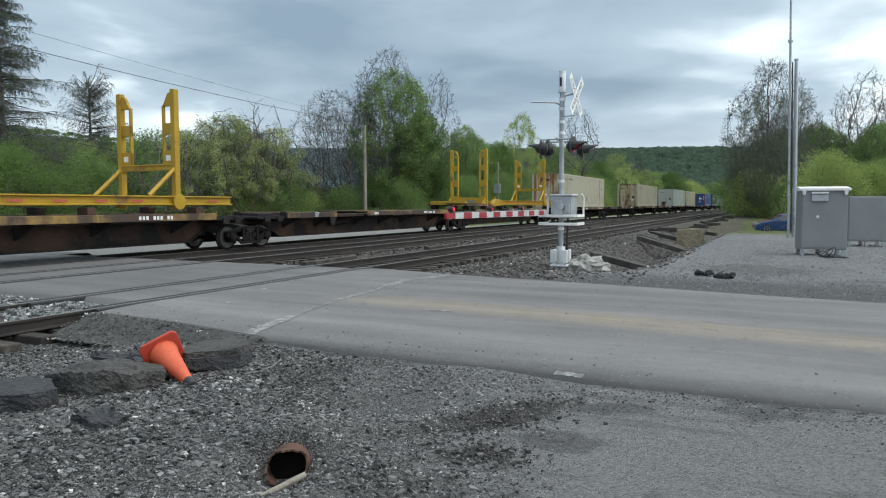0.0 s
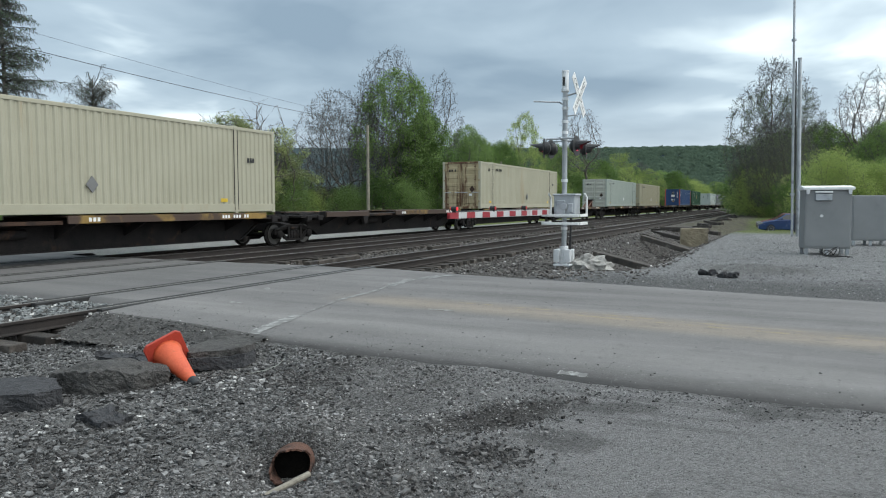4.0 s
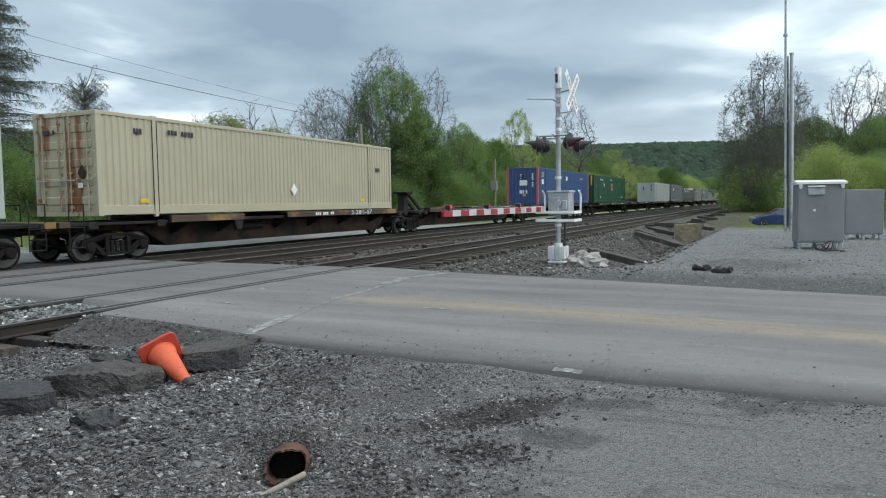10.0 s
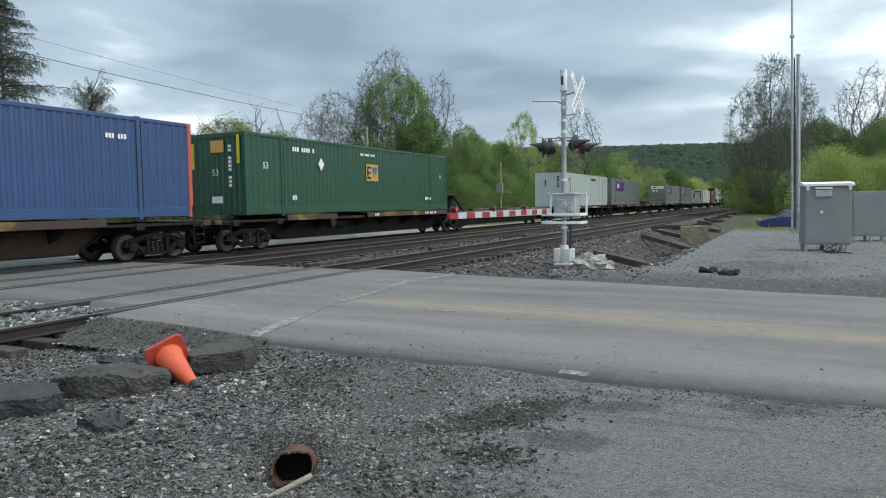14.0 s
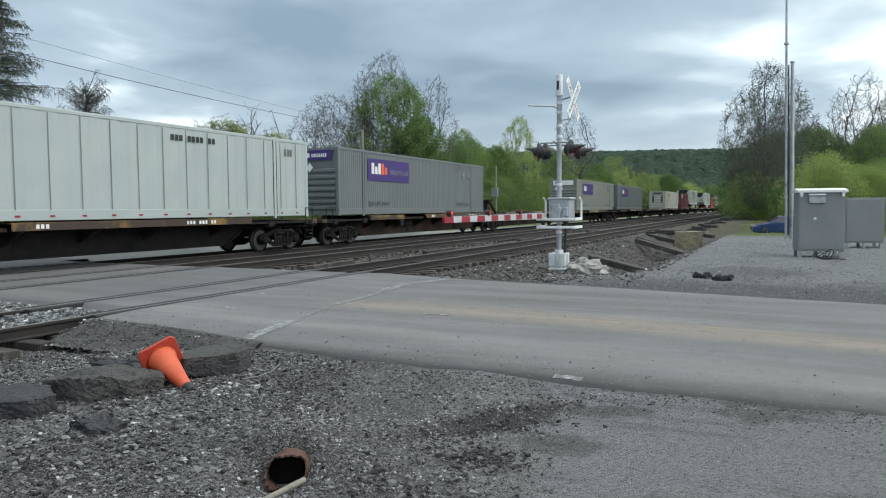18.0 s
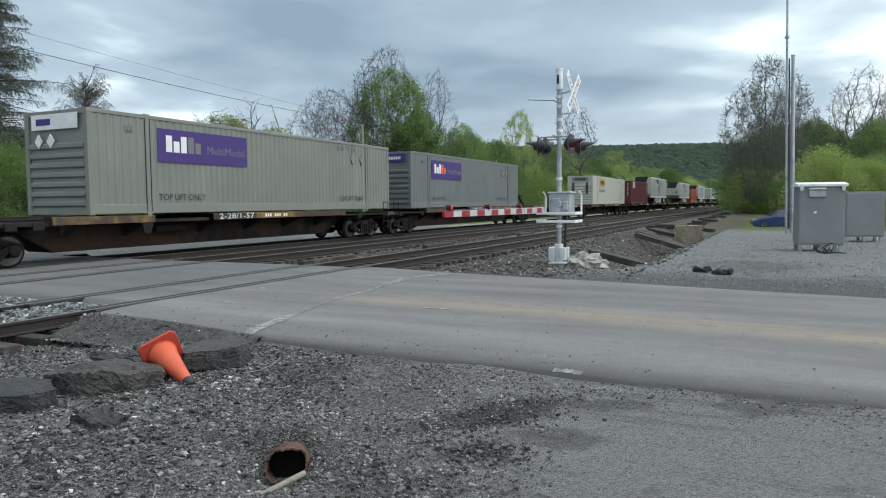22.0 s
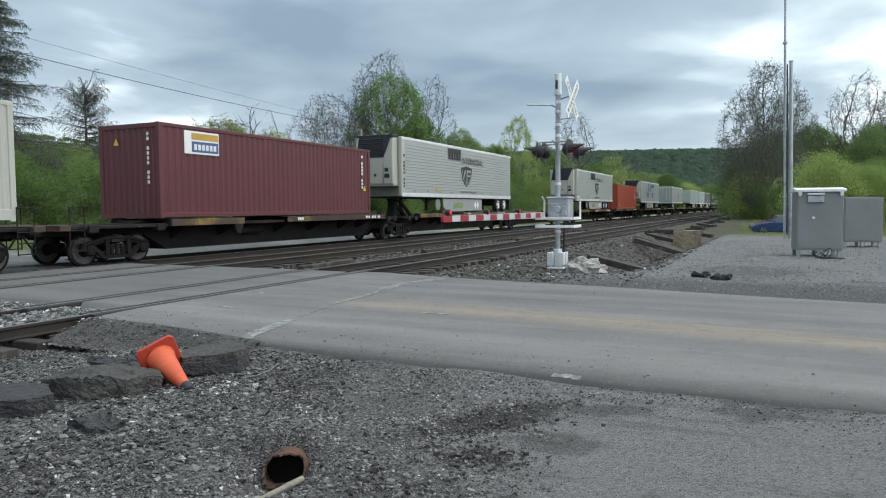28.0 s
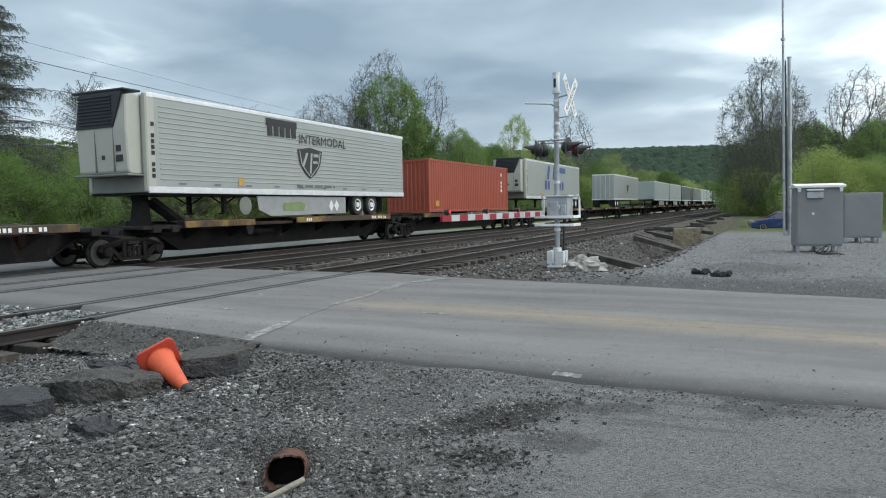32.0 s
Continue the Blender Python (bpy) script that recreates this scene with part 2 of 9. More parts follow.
    for cx, cy, turn, lx, ly, k in ((-1.95, 5.0, 0.95, 0.75, 0.13, 0.85), (-1.78, 4.22, 0.9, 0.28, 0.14, 0.8), (-1.98, 3.55, 0.2, 0.40, 0.30, 0.4), (-1.38, 4.75, 0.3, 0.34, 0.22, 0.55), (-4.15, 5.25, 0.3, 0.38, 0.22, 0.7), (-1.2, 5.55, 0.2, 0.4, 0.12, 0.5)):
        here = N.add("ShaderNodeMapping")
        here.vector_type = "TEXTURE"
        here.inputs["Location"].default_value = (cx, cy, -0.13)
        here.inputs["Rotation"].default_value = (0, 0, turn)
        here.inputs["Scale"].default_value = (lx, ly, 5.0)
        N.link(pos, here.inputs["Vector"])
        far_off = N.add("ShaderNodeVectorMath")
        far_off.operation = "LENGTH"
        N.link(here.outputs[0], far_off.inputs[0])
        blot = N.span(N.math("ADD", far_off.outputs["Value"], N.math("MULTIPLY", N.math("SUBTRACT", N.noise(pos, 6.0, 4.0, 0.65), 0.5), 1.6)), 1.25, 0.65)
        near = N.mix(N.math("MULTIPLY", blot, k), near, soil)
    here = N.add("ShaderNodeMapping")
    here.vector_type = "TEXTURE"
    here.inputs["Location"].default_value = (-0.55, 18.4, -0.05)
    here.inputs["Scale"].default_value = (1.5, 1.9, 9.0)
    N.link(pos, here.inputs["Vector"])
    far_off = N.add("ShaderNodeVectorMath")
    far_off.operation = "LENGTH"
    N.link(here.outputs[0], far_off.inputs[0])
    blot = N.span(N.math("ADD", far_off.outputs["Value"], N.math("MULTIPLY", N.math("SUBTRACT", N.noise(pos, 2.5, 5.0, 0.65), 0.5), 1.4)), 1.2, 0.5)
    pale = N.mix(N.math("MULTIPLY", blot, 0.6), pale, N.ramp(mixg, [(0.3, (0.075, 0.070, 0.064)), (0.7, (0.17, 0.162, 0.15))]))
    pale = N.mix(N.math("MULTIPLY", N.span(N.noise(pos, 7.0, 5.0, 0.75), 0.42, 0.62), 0.55), pale, N.ramp(mixg, [(0.3, (0.10, 0.10, 0.10)), (0.7, (0.21, 0.21, 0.208))]))
    verge = N.ramp(mixg, [(0.2, (0.060, 0.060, 0.061)), (0.5, (0.135, 0.135, 0.134)), (0.8, (0.26, 0.26, 0.255))])
    col = N.mix(N.span(y, 11.0, 12.4), near, verge)
    col = N.mix(N.span(y, 14.4, 17.2), col, pale)
    ball = N.math("MULTIPLY", N.span(x, -4.2, -5.6), N.span(y, 13.0, 14.2))
    col = N.mix(ball, col, bal)
    col = N.mix(N.math("MULTIPLY", N.span(x, -2.5, -3.7), N.span(y, 15.8, 18.6)), col, bal)
    col = N.mix(N.span(x, -8.6, -9.6), col, bal)
    far = N.math("MULTIPLY", N.span(y, 38.0, 44.0), N.span(x, -3.4, -1.8))
    dry = N.ramp(N.noise(pos, 1.1, 6.0, 0.7), [(0.3, (0.075, 0.066, 0.050)), (0.5, (0.12, 0.11, 0.085)), (0.7, (0.12, 0.135, 0.055))])
    col = N.mix(N.math("MULTIPLY", N.span(y, 47.0, 58.0), N.span(x, -8.4, -7.4)), col, dry)
    col = N.mix(far, col, grass)
    col = N.mix(N.span(x, -20.4, -20.9), col, strip)
    col = N.mix(N.math("MULTIPLY", N.span(x, -23.4, -24.2), N.span(y, 15.0, 20.0)), col, grass)
    b = N.add("ShaderNodeBsdfPrincipled", Roughness=0.95)
    b.inputs["Specular IOR Level"].default_value = 0.25
    N.link(col, b.inputs["Base Color"])
    bn = N.add("ShaderNodeBump", Strength=0.9, Distance=0.02)
    N.link(N.math("ADD", N.math("MULTIPLY", vor.outputs["Distance"], -2.5), grit), bn.inputs["Height"])
    N.link(bn.outputs[0], b.inputs["Normal"])
    N.link(b.outputs[0], N.add("ShaderNodeOutputMaterial").inputs[0])
    return m


def road_material():
    """Old grey asphalt with tyre-worn lanes, a tan dust band and a ghost of the yellow line."""
    m = bpy.data.materials.new("asphalt_road")
    m.use_nodes = True
    N = Nodes(m.node_tree)
    pos = N.add("ShaderNodeNewGeometry").outputs["Position"]
    sep = N.add("ShaderNodeSeparateXYZ")
    N.link(pos, sep.inputs[0])
    stretch = N.add("ShaderNodeMapping")
    stretch.inputs["Scale"].default_value = (0.12, 1.0, 1.0)
    N.link(pos, stretch.inputs["Vector"])
    streak = N.noise(stretch.outputs[0], 1.6, 5.0, 0.6)
    grit = N.noise(pos, 110.0, 4.0, 0.75)
    patch = N.noise(pos, 0.5, 4.0, 0.6)
    specks = N.noise(pos, 34.0, 2.0, 0.6)
    scuffs = N.noise(pos, 3.2, 6.0, 0.7, 0.8)
    tone = N.math("ADD", N.math("MULTIPLY", streak, 0.5), N.math("ADD", N.math("MULTIPLY", grit, 0.3), N.math("MULTIPLY", patch, 0.2)))
    col = N.ramp(tone, [(0.34, (0.107, 0.103, 0.101)), (0.5, (0.158, 0.152, 0.149)), (0.68, (0.223, 0.214, 0.209))])
    lane = N.math("ADD", sep.outputs[1], N.math("MULTIPLY", sep.outputs[0], 0.12))
    band = N.math("MULTIPLY", N.span(lane, 8.25, 8.75), N.span(lane, 9.7, 9.0))
    band = N.math("MULTIPLY", band, N.math("MULTIPLY", N.span(sep.outputs[0], -7.2, -5.2), 0.48))
    col = N.mix(N.math("MULTIPLY", band, N.math("ADD", 0.15, N.math("MULTIPLY", streak, 1.0))), col, (0.40, 0.318, 0.222))
    dust = N.math("MULTIPLY", N.span(lane, 7.6, 7.2), N.span(lane, 6.5, 6.9))
    col = N.mix(N.math("MULTIPLY", dust, N.math("MULTIPLY", scuffs, 0.35)), col, (0.36, 0.35, 0.33))
    edge = N.math("MULTIPLY", N.span(N.math("ADD", N.math("ADD", sep.outputs[1], N.math("MULTIPLY", sep.outputs[0], 0.028)), N.math("MULTIPLY", scuffs, 0.45)), 6.86, 6.40), N.math("ADD", N.math("MULTIPLY", grit, 0.5), 0.30))
    col = N.mix(edge, col, (0.050, 0.048, 0.046))
    for k in (0.0, 0.22):
        line = N.math("MULTIPLY", N.span(lane, 8.98 + k, 9.01 + k), N.span(lane, 9.11 + k, 9.08 + k))
        line = N.math("MULTIPLY", line, N.math("MULTIPLY", N.span(scuffs, 0.48, 0.62), N.span(sep.outputs[0], -6.0, -4.0)))
        col = N.mix(N.math("MULTIPLY", line, 0.4), col, (0.42, 0.32, 0.13))
    col = N.mix(N.math("MULTIPLY", N.span(specks, 0.62, 0.72), 0.6), col, (0.065, 0.063, 0.060))
    col = N.mix(N.math("MULTIPLY", N.span(specks, 0.35, 0.27), 0.4), col, (0.40, 0.395, 0.38))
    col = N.mix(N.math("MULTIPLY", N.span(scuffs, 0.52, 0.70), 0.5), col, (0.115, 0.112, 0.108))
    col = N.mix(N.math("MULTIPLY", N.span(sep.outputs[0], -8.6, -10.6), 0.42), col, (0.085, 0.085, 0.086))
    b = N.add("ShaderNodeBsdfPrincipled", Roughness=0.9)
    b.inputs["Specular IOR Level"].default_value = 0.3
    N.link(col, b.inputs["Base Color"])
    bn = N.add("ShaderNodeBump", Strength=0.6, Distance=0.010)
    N.link(N.math("ADD", grit, specks), bn.inputs["Height"])
    N.link(bn.outputs[0], b.inputs["Normal"])
    N.link(b.outputs[0], N.add("ShaderNodeOutputMaterial").inputs[0])
    return m


GROUND, ROAD = ground_material(), road_material()
RUST = (0.16, 0.065, 0.03)
STEEL_DARK = surface("dark_car_steel", (0.009, 0.009, 0.010), (0.030, 0.026, 0.025), 1.5, 0.8, 0.0, 0.2, 30, (0.07, 0.042, 0.028), (0.60, 0.75), 1.1, spec=0.2)
STEEL_BROWN = surface("brown_car_paint", (0.032, 0.020, 0.015), (0.075, 0.043, 0.029), 1.2, 0.75, 0.0, 0.2, 30, (0.014, 0.012, 0.012), (0.44, 0.60), 0.6, vary=0.25, spec=0.25)
DECK_YELLOW = surface("worn_yellow_deck", (0.19, 0.118, 0.030), (0.29, 0.185, 0.050), 1.4, 0.7, 0.0, 0.2, 30, (0.052, 0.032, 0.023), (0.36, 0.52), 0.7, vary=0.2)
YELLOW = surface("yellow_rack_paint", (0.33, 0.198, 0.006), (0.43, 0.265, 0.010), 1.5, 0.5, 0.0, 0.1, 30, (0.20, 0.10, 0.03), (0.58, 0.72), 1.6)
WHEEL = surface("wheel_steel", (0.007, 0.0065, 0.0065), (0.018, 0.016, 0.015), 4, 0.85, 0.0, 0.2, 50, (0.010, 0.009, 0.009), (0.5, 0.7), 3, spec=0.15)
WHEEL_TREAD = surface("worn_wheel_tread", (0.07, 0.066, 0.062), (0.13, 0.125, 0.12), 4, 0.5, 0.5, 0.02, 60)
TREAD = surface("worn_rail_steel", (0.11, 0.105, 0.10), (0.19, 0.185, 0.18), 4, 0.42, 0.7, 0.02, 60)
RAIL_RUST = surface("rusty_rail", (0.018, 0.015, 0.014), (0.042, 0.034, 0.030), 2, 0.85, 0.1, 0.2, 50)
TIE_WOOD = surface("creosoted_tie", (0.022, 0.019, 0.017), (0.075, 0.063, 0.053), 2.5, 0.9, 0.0, 0.5, 45, (0.13, 0.115, 0.10), (0.55, 0.72), 2.2, vary=0.35)
STONE = surface("ballast_stone", (0.10, 0.097, 0.092), (0.25, 0.245, 0.235), 9.0, 0.92, 0.0, 0.3, 60)
GALV = surface("galvanised_steel", (0.33, 0.35, 0.37), (0.50, 0.52, 0.54), 3, 0.45, 0.55, 0.05, 60, (0.26, 0.27, 0.28), (0.52, 0.7), 2.0)
ALU = surface("aluminium_casting", (0.62, 0.63, 0.64), (0.80, 0.81, 0.82), 4, 0.42, 0.4, 0.05, 60)
WHITE_PAINT = surface("white_paint", (0.66, 0.67, 0.66), (0.82, 0.82, 0.81), 3, 0.5, 0.0, 0.05, 60, (0.45, 0.44, 0.42), (0.6, 0.8), 2)
GATE_WHITE = surface("dull_white_sheeting", (0.42, 0.43, 0.43), (0.52, 0.53, 0.53), 3, 0.5, 0.0, 0.05, 60, (0.33, 0.33, 0.32), (0.55, 0.75), 2)
BLACK_PAINT = surface("black_paint", (0.012, 0.012, 0.013), (0.03, 0.03, 0.032), 3, 0.5, 0.0, 0.05, 60)
CASE_GREY = surface("grey_case_paint", (0.19, 0.197, 0.20), (0.24, 0.247, 0.25), 1.2, 0.5, 0.0, 0.04, 80, (0.17, 0.175, 0.18), (0.58, 0.8), 0.9)
RED_STRIPE = surface("red_reflective_stripe", (0.24, 0.012, 0.022), (0.32, 0.018, 0.03), 5, 0.45, 0.0, 0.02, 60)
RED_LENS = glowing("dull_red_lens", (1.0, 0.02, 0.05), 0.08)
RED_LAMP = glowing("red_signal_lens", (1.0, 0.03, 0.10), 0.7)
RED_LIT = glowing("lit_red_lens", (1.0, 0.03, 0.06), 0.4)
CONE_RED = surface("red_cone_base", (0.36, 0.040, 0.024), (0.48, 0.062, 0.034), 5, 0.55, 0.0, 0.05, 50, (0.22, 0.05, 0.03), (0.6, 0.78), 6)
CONE_ORANGE = surface("orange_cone_plastic", (0.50, 0.072, 0.028), (0.64, 0.120, 0.046), 5, 0.55, 0.0, 0.05, 50, (0.30, 0.07, 0.03), (0.6, 0.78), 6)
BROKEN_ASPHALT = surface("broken_asphalt", (0.034, 0.032, 0.031), (0.120, 0.115, 0.108), 48, 0.95, 0.0, 1.0, 85, (0.030, 0.028, 0.027), (0.50, 0.66), 6, bump_dist=0.02)
TARRY = surface("dark_tarry_asphalt", (0.018, 0.018, 0.020), (0.060, 0.060, 0.064), 40, 0.85, 0.0, 0.9, 80, bump_dist=0.012)
PIPE_RUST = surface("rusty_pipe", (0.055, 0.026, 0.018), (0.14, 0.068, 0.045), 6, 0.9, 0.0, 0.6, 60, (0.03, 0.018, 0.014), (0.5, 0.65), 7)
# near-black colour for the shade deep inside the culvert pipe
PIPE_DARK = surface("pipe_shade_black", (0.003, 0.003, 0.003), (0.008, 0.007, 0.006), 8, 0.95, 0.0, 0.4, 60, spec=0.05)
CONCRETE = surface("weathered_concrete", (0.17, 0.14, 0.095), (0.28, 0.24, 0.165), 3, 0.9, 0.0, 0.4, 60, (0.13, 0.11, 0.09), (0.55, 0.7), 2.5)
CLOTH = surface("pale_tarpaulin", (0.22, 0.21, 0.195), (0.46, 0.45, 0.42), 6, 0.8, 0.0, 0.5, 40, (0.20, 0.19, 0.175), (0.52, 0.66), 5)
WHITE_LINE = surface("worn_road_paint", (0.25, 0.25, 0.24), (0.40, 0.40, 0.385), 9, 0.85, 0.0, 0.2, 120, (0.16, 0.158, 0.153), (0.40, 0.52), 9)
SPRUCE_TWIG = surface("dark_spruce_twigs", (0.055, 0.055, 0.052), (0.095, 0.095, 0.088), 1.0, 0.95, 0.0, 0.0, 22)
BARK = surface("grey_bark", (0.075, 0.065, 0.056), (0.16, 0.142, 0.122), 2.5, 0.95, 0.0, 0.6, 22, vary=0.15)
TWIG = surface("grey_twigs", (0.074, 0.073, 0.072), (0.130, 0.128, 0.126), 1.0, 0.95, 0.0, 0.0, 22)
POLE_WOOD = surface("weathered_pole_wood", (0.17, 0.155, 0.125), (0.30, 0.275, 0.225), 2.0, 0.9, 0.0, 0.3, 30)
RUBBER = surface("black_rubber", (0.012, 0.012, 0.012), (0.03, 0.03, 0.03), 5, 0.8, 0.0, 0.2, 40)
WINDOW = glassy("dark_car_glass", (0.01, 0.012, 0.014))
LEAF_MID = leafy("spring_leaves", (0.060, 0.092, 0.033), (0.140, 0.200, 0.074), 0.45)
LEAF_DARK = leafy("deep_green_leaves", (0.044, 0.076, 0.027), (0.108, 0.162, 0.052), 0.45)
LEAF_BUD = leafy("olive_grey_buds", (0.062, 0.076, 0.044), (0.125, 0.145, 0.078), 0.45)
LEAF_LIGHT = leafy("yellow_green_leaves", (0.095, 0.132, 0.039), (0.220, 0.264, 0.095), 0.45)
LEAF_OLIVE = leafy("olive_brush", (0.108, 0.128, 0.058), (0.205, 0.228, 0.098), 0.5)
NEEDLE = leafy("grey_green_needles", (0.040, 0.068, 0.048), (0.120, 0.156, 0.104), 0.15)

# ---- mesh helpers ----
def box(bm, x0, x1, y0, y1, z0, z1, m=None):
    vs = [bm.verts.new(m @ Vector(p) if m else p) for p in ((x0, y0, z0), (x1, y0, z0), (x1, y1, z0), (x0, y1, z0), (x0, y0, z1), (x1, y0, z1), (x1, y1, z1), (x0, y1, z1))]
    for f in ((3, 2, 1, 0), (4, 5, 6, 7), (0, 1, 5, 4), (1, 2, 6, 5), (2, 3, 7, 6), (3, 0, 4, 7)):
        bm.faces.new([vs[i] for i in f])


def prism(bm, outline, axis, a, b, m=None):
    """An outline of (u, v) pushed from a to b along axis x, y or z."""
    def at(u, v, w):
        p = {"x": (w, u, v), "y": (u, w, v), "z": (u, v, w)}[axis]
        return m @ Vector(p) if m else Vector(p)
    lo, hi = [bm.verts.new(at(u, v, a)) for u, v in outline], [bm.verts.new(at(u, v, b)) for u, v in outline]
    n = len(outline)
    for i in range(n):
        bm.faces.new((lo[i], lo[(i + 1) % n], hi[(i + 1) % n], hi[i]))
    bm.faces.new(lo[::-1])
    bm.faces.new(hi)


def tube(bm, p, q, r, r2=None, n=10, caps=True, hole=0.0):
    """A round bar from p to q; with hole, a pipe of that inner radius."""
    p, q = Vector(p), Vector(q)
    r2 = r if r2 is None else r2
    d = (q - p).normalized()
    u = d.orthogonal().normalized()
    w = d.cross(u)
    ring = lambda c, rr: [bm.verts.new(c + (u * math.cos(2 * math.pi * i / n) + w * math.sin(2 * math.pi * i / n)) * rr) for i in range(n)]
    a, b = ring(p, r), ring(q, r2)
    for i in range(n):
        bm.faces.new((a[i], a[(i + 1) % n], b[(i + 1) % n], b[i]))
    if hole:
        c, e = ring(p, hole), ring(q, hole)
        for i in range(n):
            j = (i + 1) % n
            bm.faces.new((c[j], c[i], e[i], e[j]))
            bm.faces.new((a[j], a[i], c[i], c[j]))
            bm.faces.new((b[i], b[j], e[j], e[i]))
    elif caps:
        bm.faces.new(a[::-1])
        bm.faces.new(b)


def lathe(bm, profile, n=20, m=None):
    """(radius, along-x) pairs turned round the x axis."""
    rings = []
    for r, x in profile:
        ring = []
        for i in range(n):
            t = 2 * math.pi * i / n
            p = Vector((x, r * math.cos(t), r * math.sin(t)))
            ring.append(bm.verts.new(m @ p if m else p))
        rings.append(ring)
    for a, b in zip(rings, rings[1:]):
        for i in range(n):
            bm.faces.new((a[i], a[(i + 1) % n], b[(i + 1) % n], b[i]))
    bm.faces.new(rings[0][::-1])
    bm.faces.new(rings[-1])


def finish(name, bm, bevel=0.0, smooth=False):
    bmesh.ops.recalc_face_normals(bm, faces=bm.faces)
    if bevel:
        bmesh.ops.bevel(bm, geom=list(bm.edges), offset=bevel, segments=1, affect="EDGES", clamp_overlap=True)
    me = bpy.data.meshes.new(name)
    bm.to_mesh(me)
    bm.free()
    if smooth:
        me.shade_smooth()
    return me


MESHES = {}


def mesh(key, build, material, bevel=0.0, smooth=False):
    """The mesh kept under key; build(bm) makes it the first time."""
    if key not in MESHES:
        bm = bmesh.new()
        build(bm)
        MESHES[key] = finish(str(key[0] if isinstance(key, tuple) else key), bm, bevel, smooth)
        MESHES[key].materials.append(material)
    return MESHES[key]


def part(name, me, parent, m=None, label=""):
    """Links a mesh as one part under a thing or a part."""
    ob = new(name, me)
    ob.parent = parent
    if m is not None:
        ob.matrix_basis = m
    return tagged(ob, label)


def from_arrays(name, verts, faces, material):
    """A mesh of many quads or triangles from arrays."""
    me = bpy.data.meshes.new(name)
    k = faces.shape[1]
    me.vertices.add(len(verts))
    me.vertices.foreach_set("co", verts.astype(np.float32).ravel())
    me.loops.add(faces.size)
    me.loops.foreach_set("vertex_index", faces.astype(np.int32).ravel())
    me.polygons.add(len(faces))
    me.polygons.foreach_set("loop_start", np.arange(0, faces.size, k, dtype=np.int32))
    me.update(calc_edges=True)
    me.validate()
    me.materials.append(material)
    return me


def lettering(text, size, material, width=None):
    """Flat lettering in the y-z plane, read from +x, with its centre at the origin."""
    key = ("lettering", text, size, material.name, width)
    if key not in MESHES:
        cu = bpy.data.curves.new("lettering", "FONT")
        cu.body, cu.size, cu.align_x, cu.align_y = text, size, "CENTER", "CENTER"
        cu.resolution_u = 2
        ob = new("lettering", cu)
        me = bpy.data.meshes.new_from_object(ob)
        bpy.data.objects.remove(ob)
        xs = [v.co.x for v in me.vertices]
        k = width / (max(xs) - min(xs)) if width else 1.0
        for v in me.vertices:
            v.co = (0, v.co.x * k, v.co.y)
        me.materials.clear()
        me.materials.append(material)
        me.name = "lettering"
        MESHES[key] = me
    return MESHES[key]


def plain(name, rgb, rough=0.5):
    return surface(name, tuple(c * 0.85 for c in rgb), tuple(min(1, c * 1.1) for c in rgb), 3, rough, 0.0, 0.03, 50)


# ---- ground, road and tracks ----
TRACKS = {"near": -9.87, "middle": -14.66, "far": -18.0}
RNG = np.random.default_rng(4)


def step(v, a, b):
    t = np.clip((v - a) / (b - a), 0, 1)
    return t * t * (3 - 2 * t)


def ripple(x, y, k, seed):
    """A cheap smooth roughness from a few sines, about -1 to 1."""
    g = np.random.default_rng(seed)
    s = np.zeros_like(x)
    for i in range(7):
        a, f, ph = g.uniform(0, math.tau), k * 1.6 ** (i - 3), g.uniform(0, math.tau)
        s = s + np.sin((x * math.cos(a) + y * math.sin(a)) * f + ph) / (1 + 0.5 * i)
    return s / 3.0


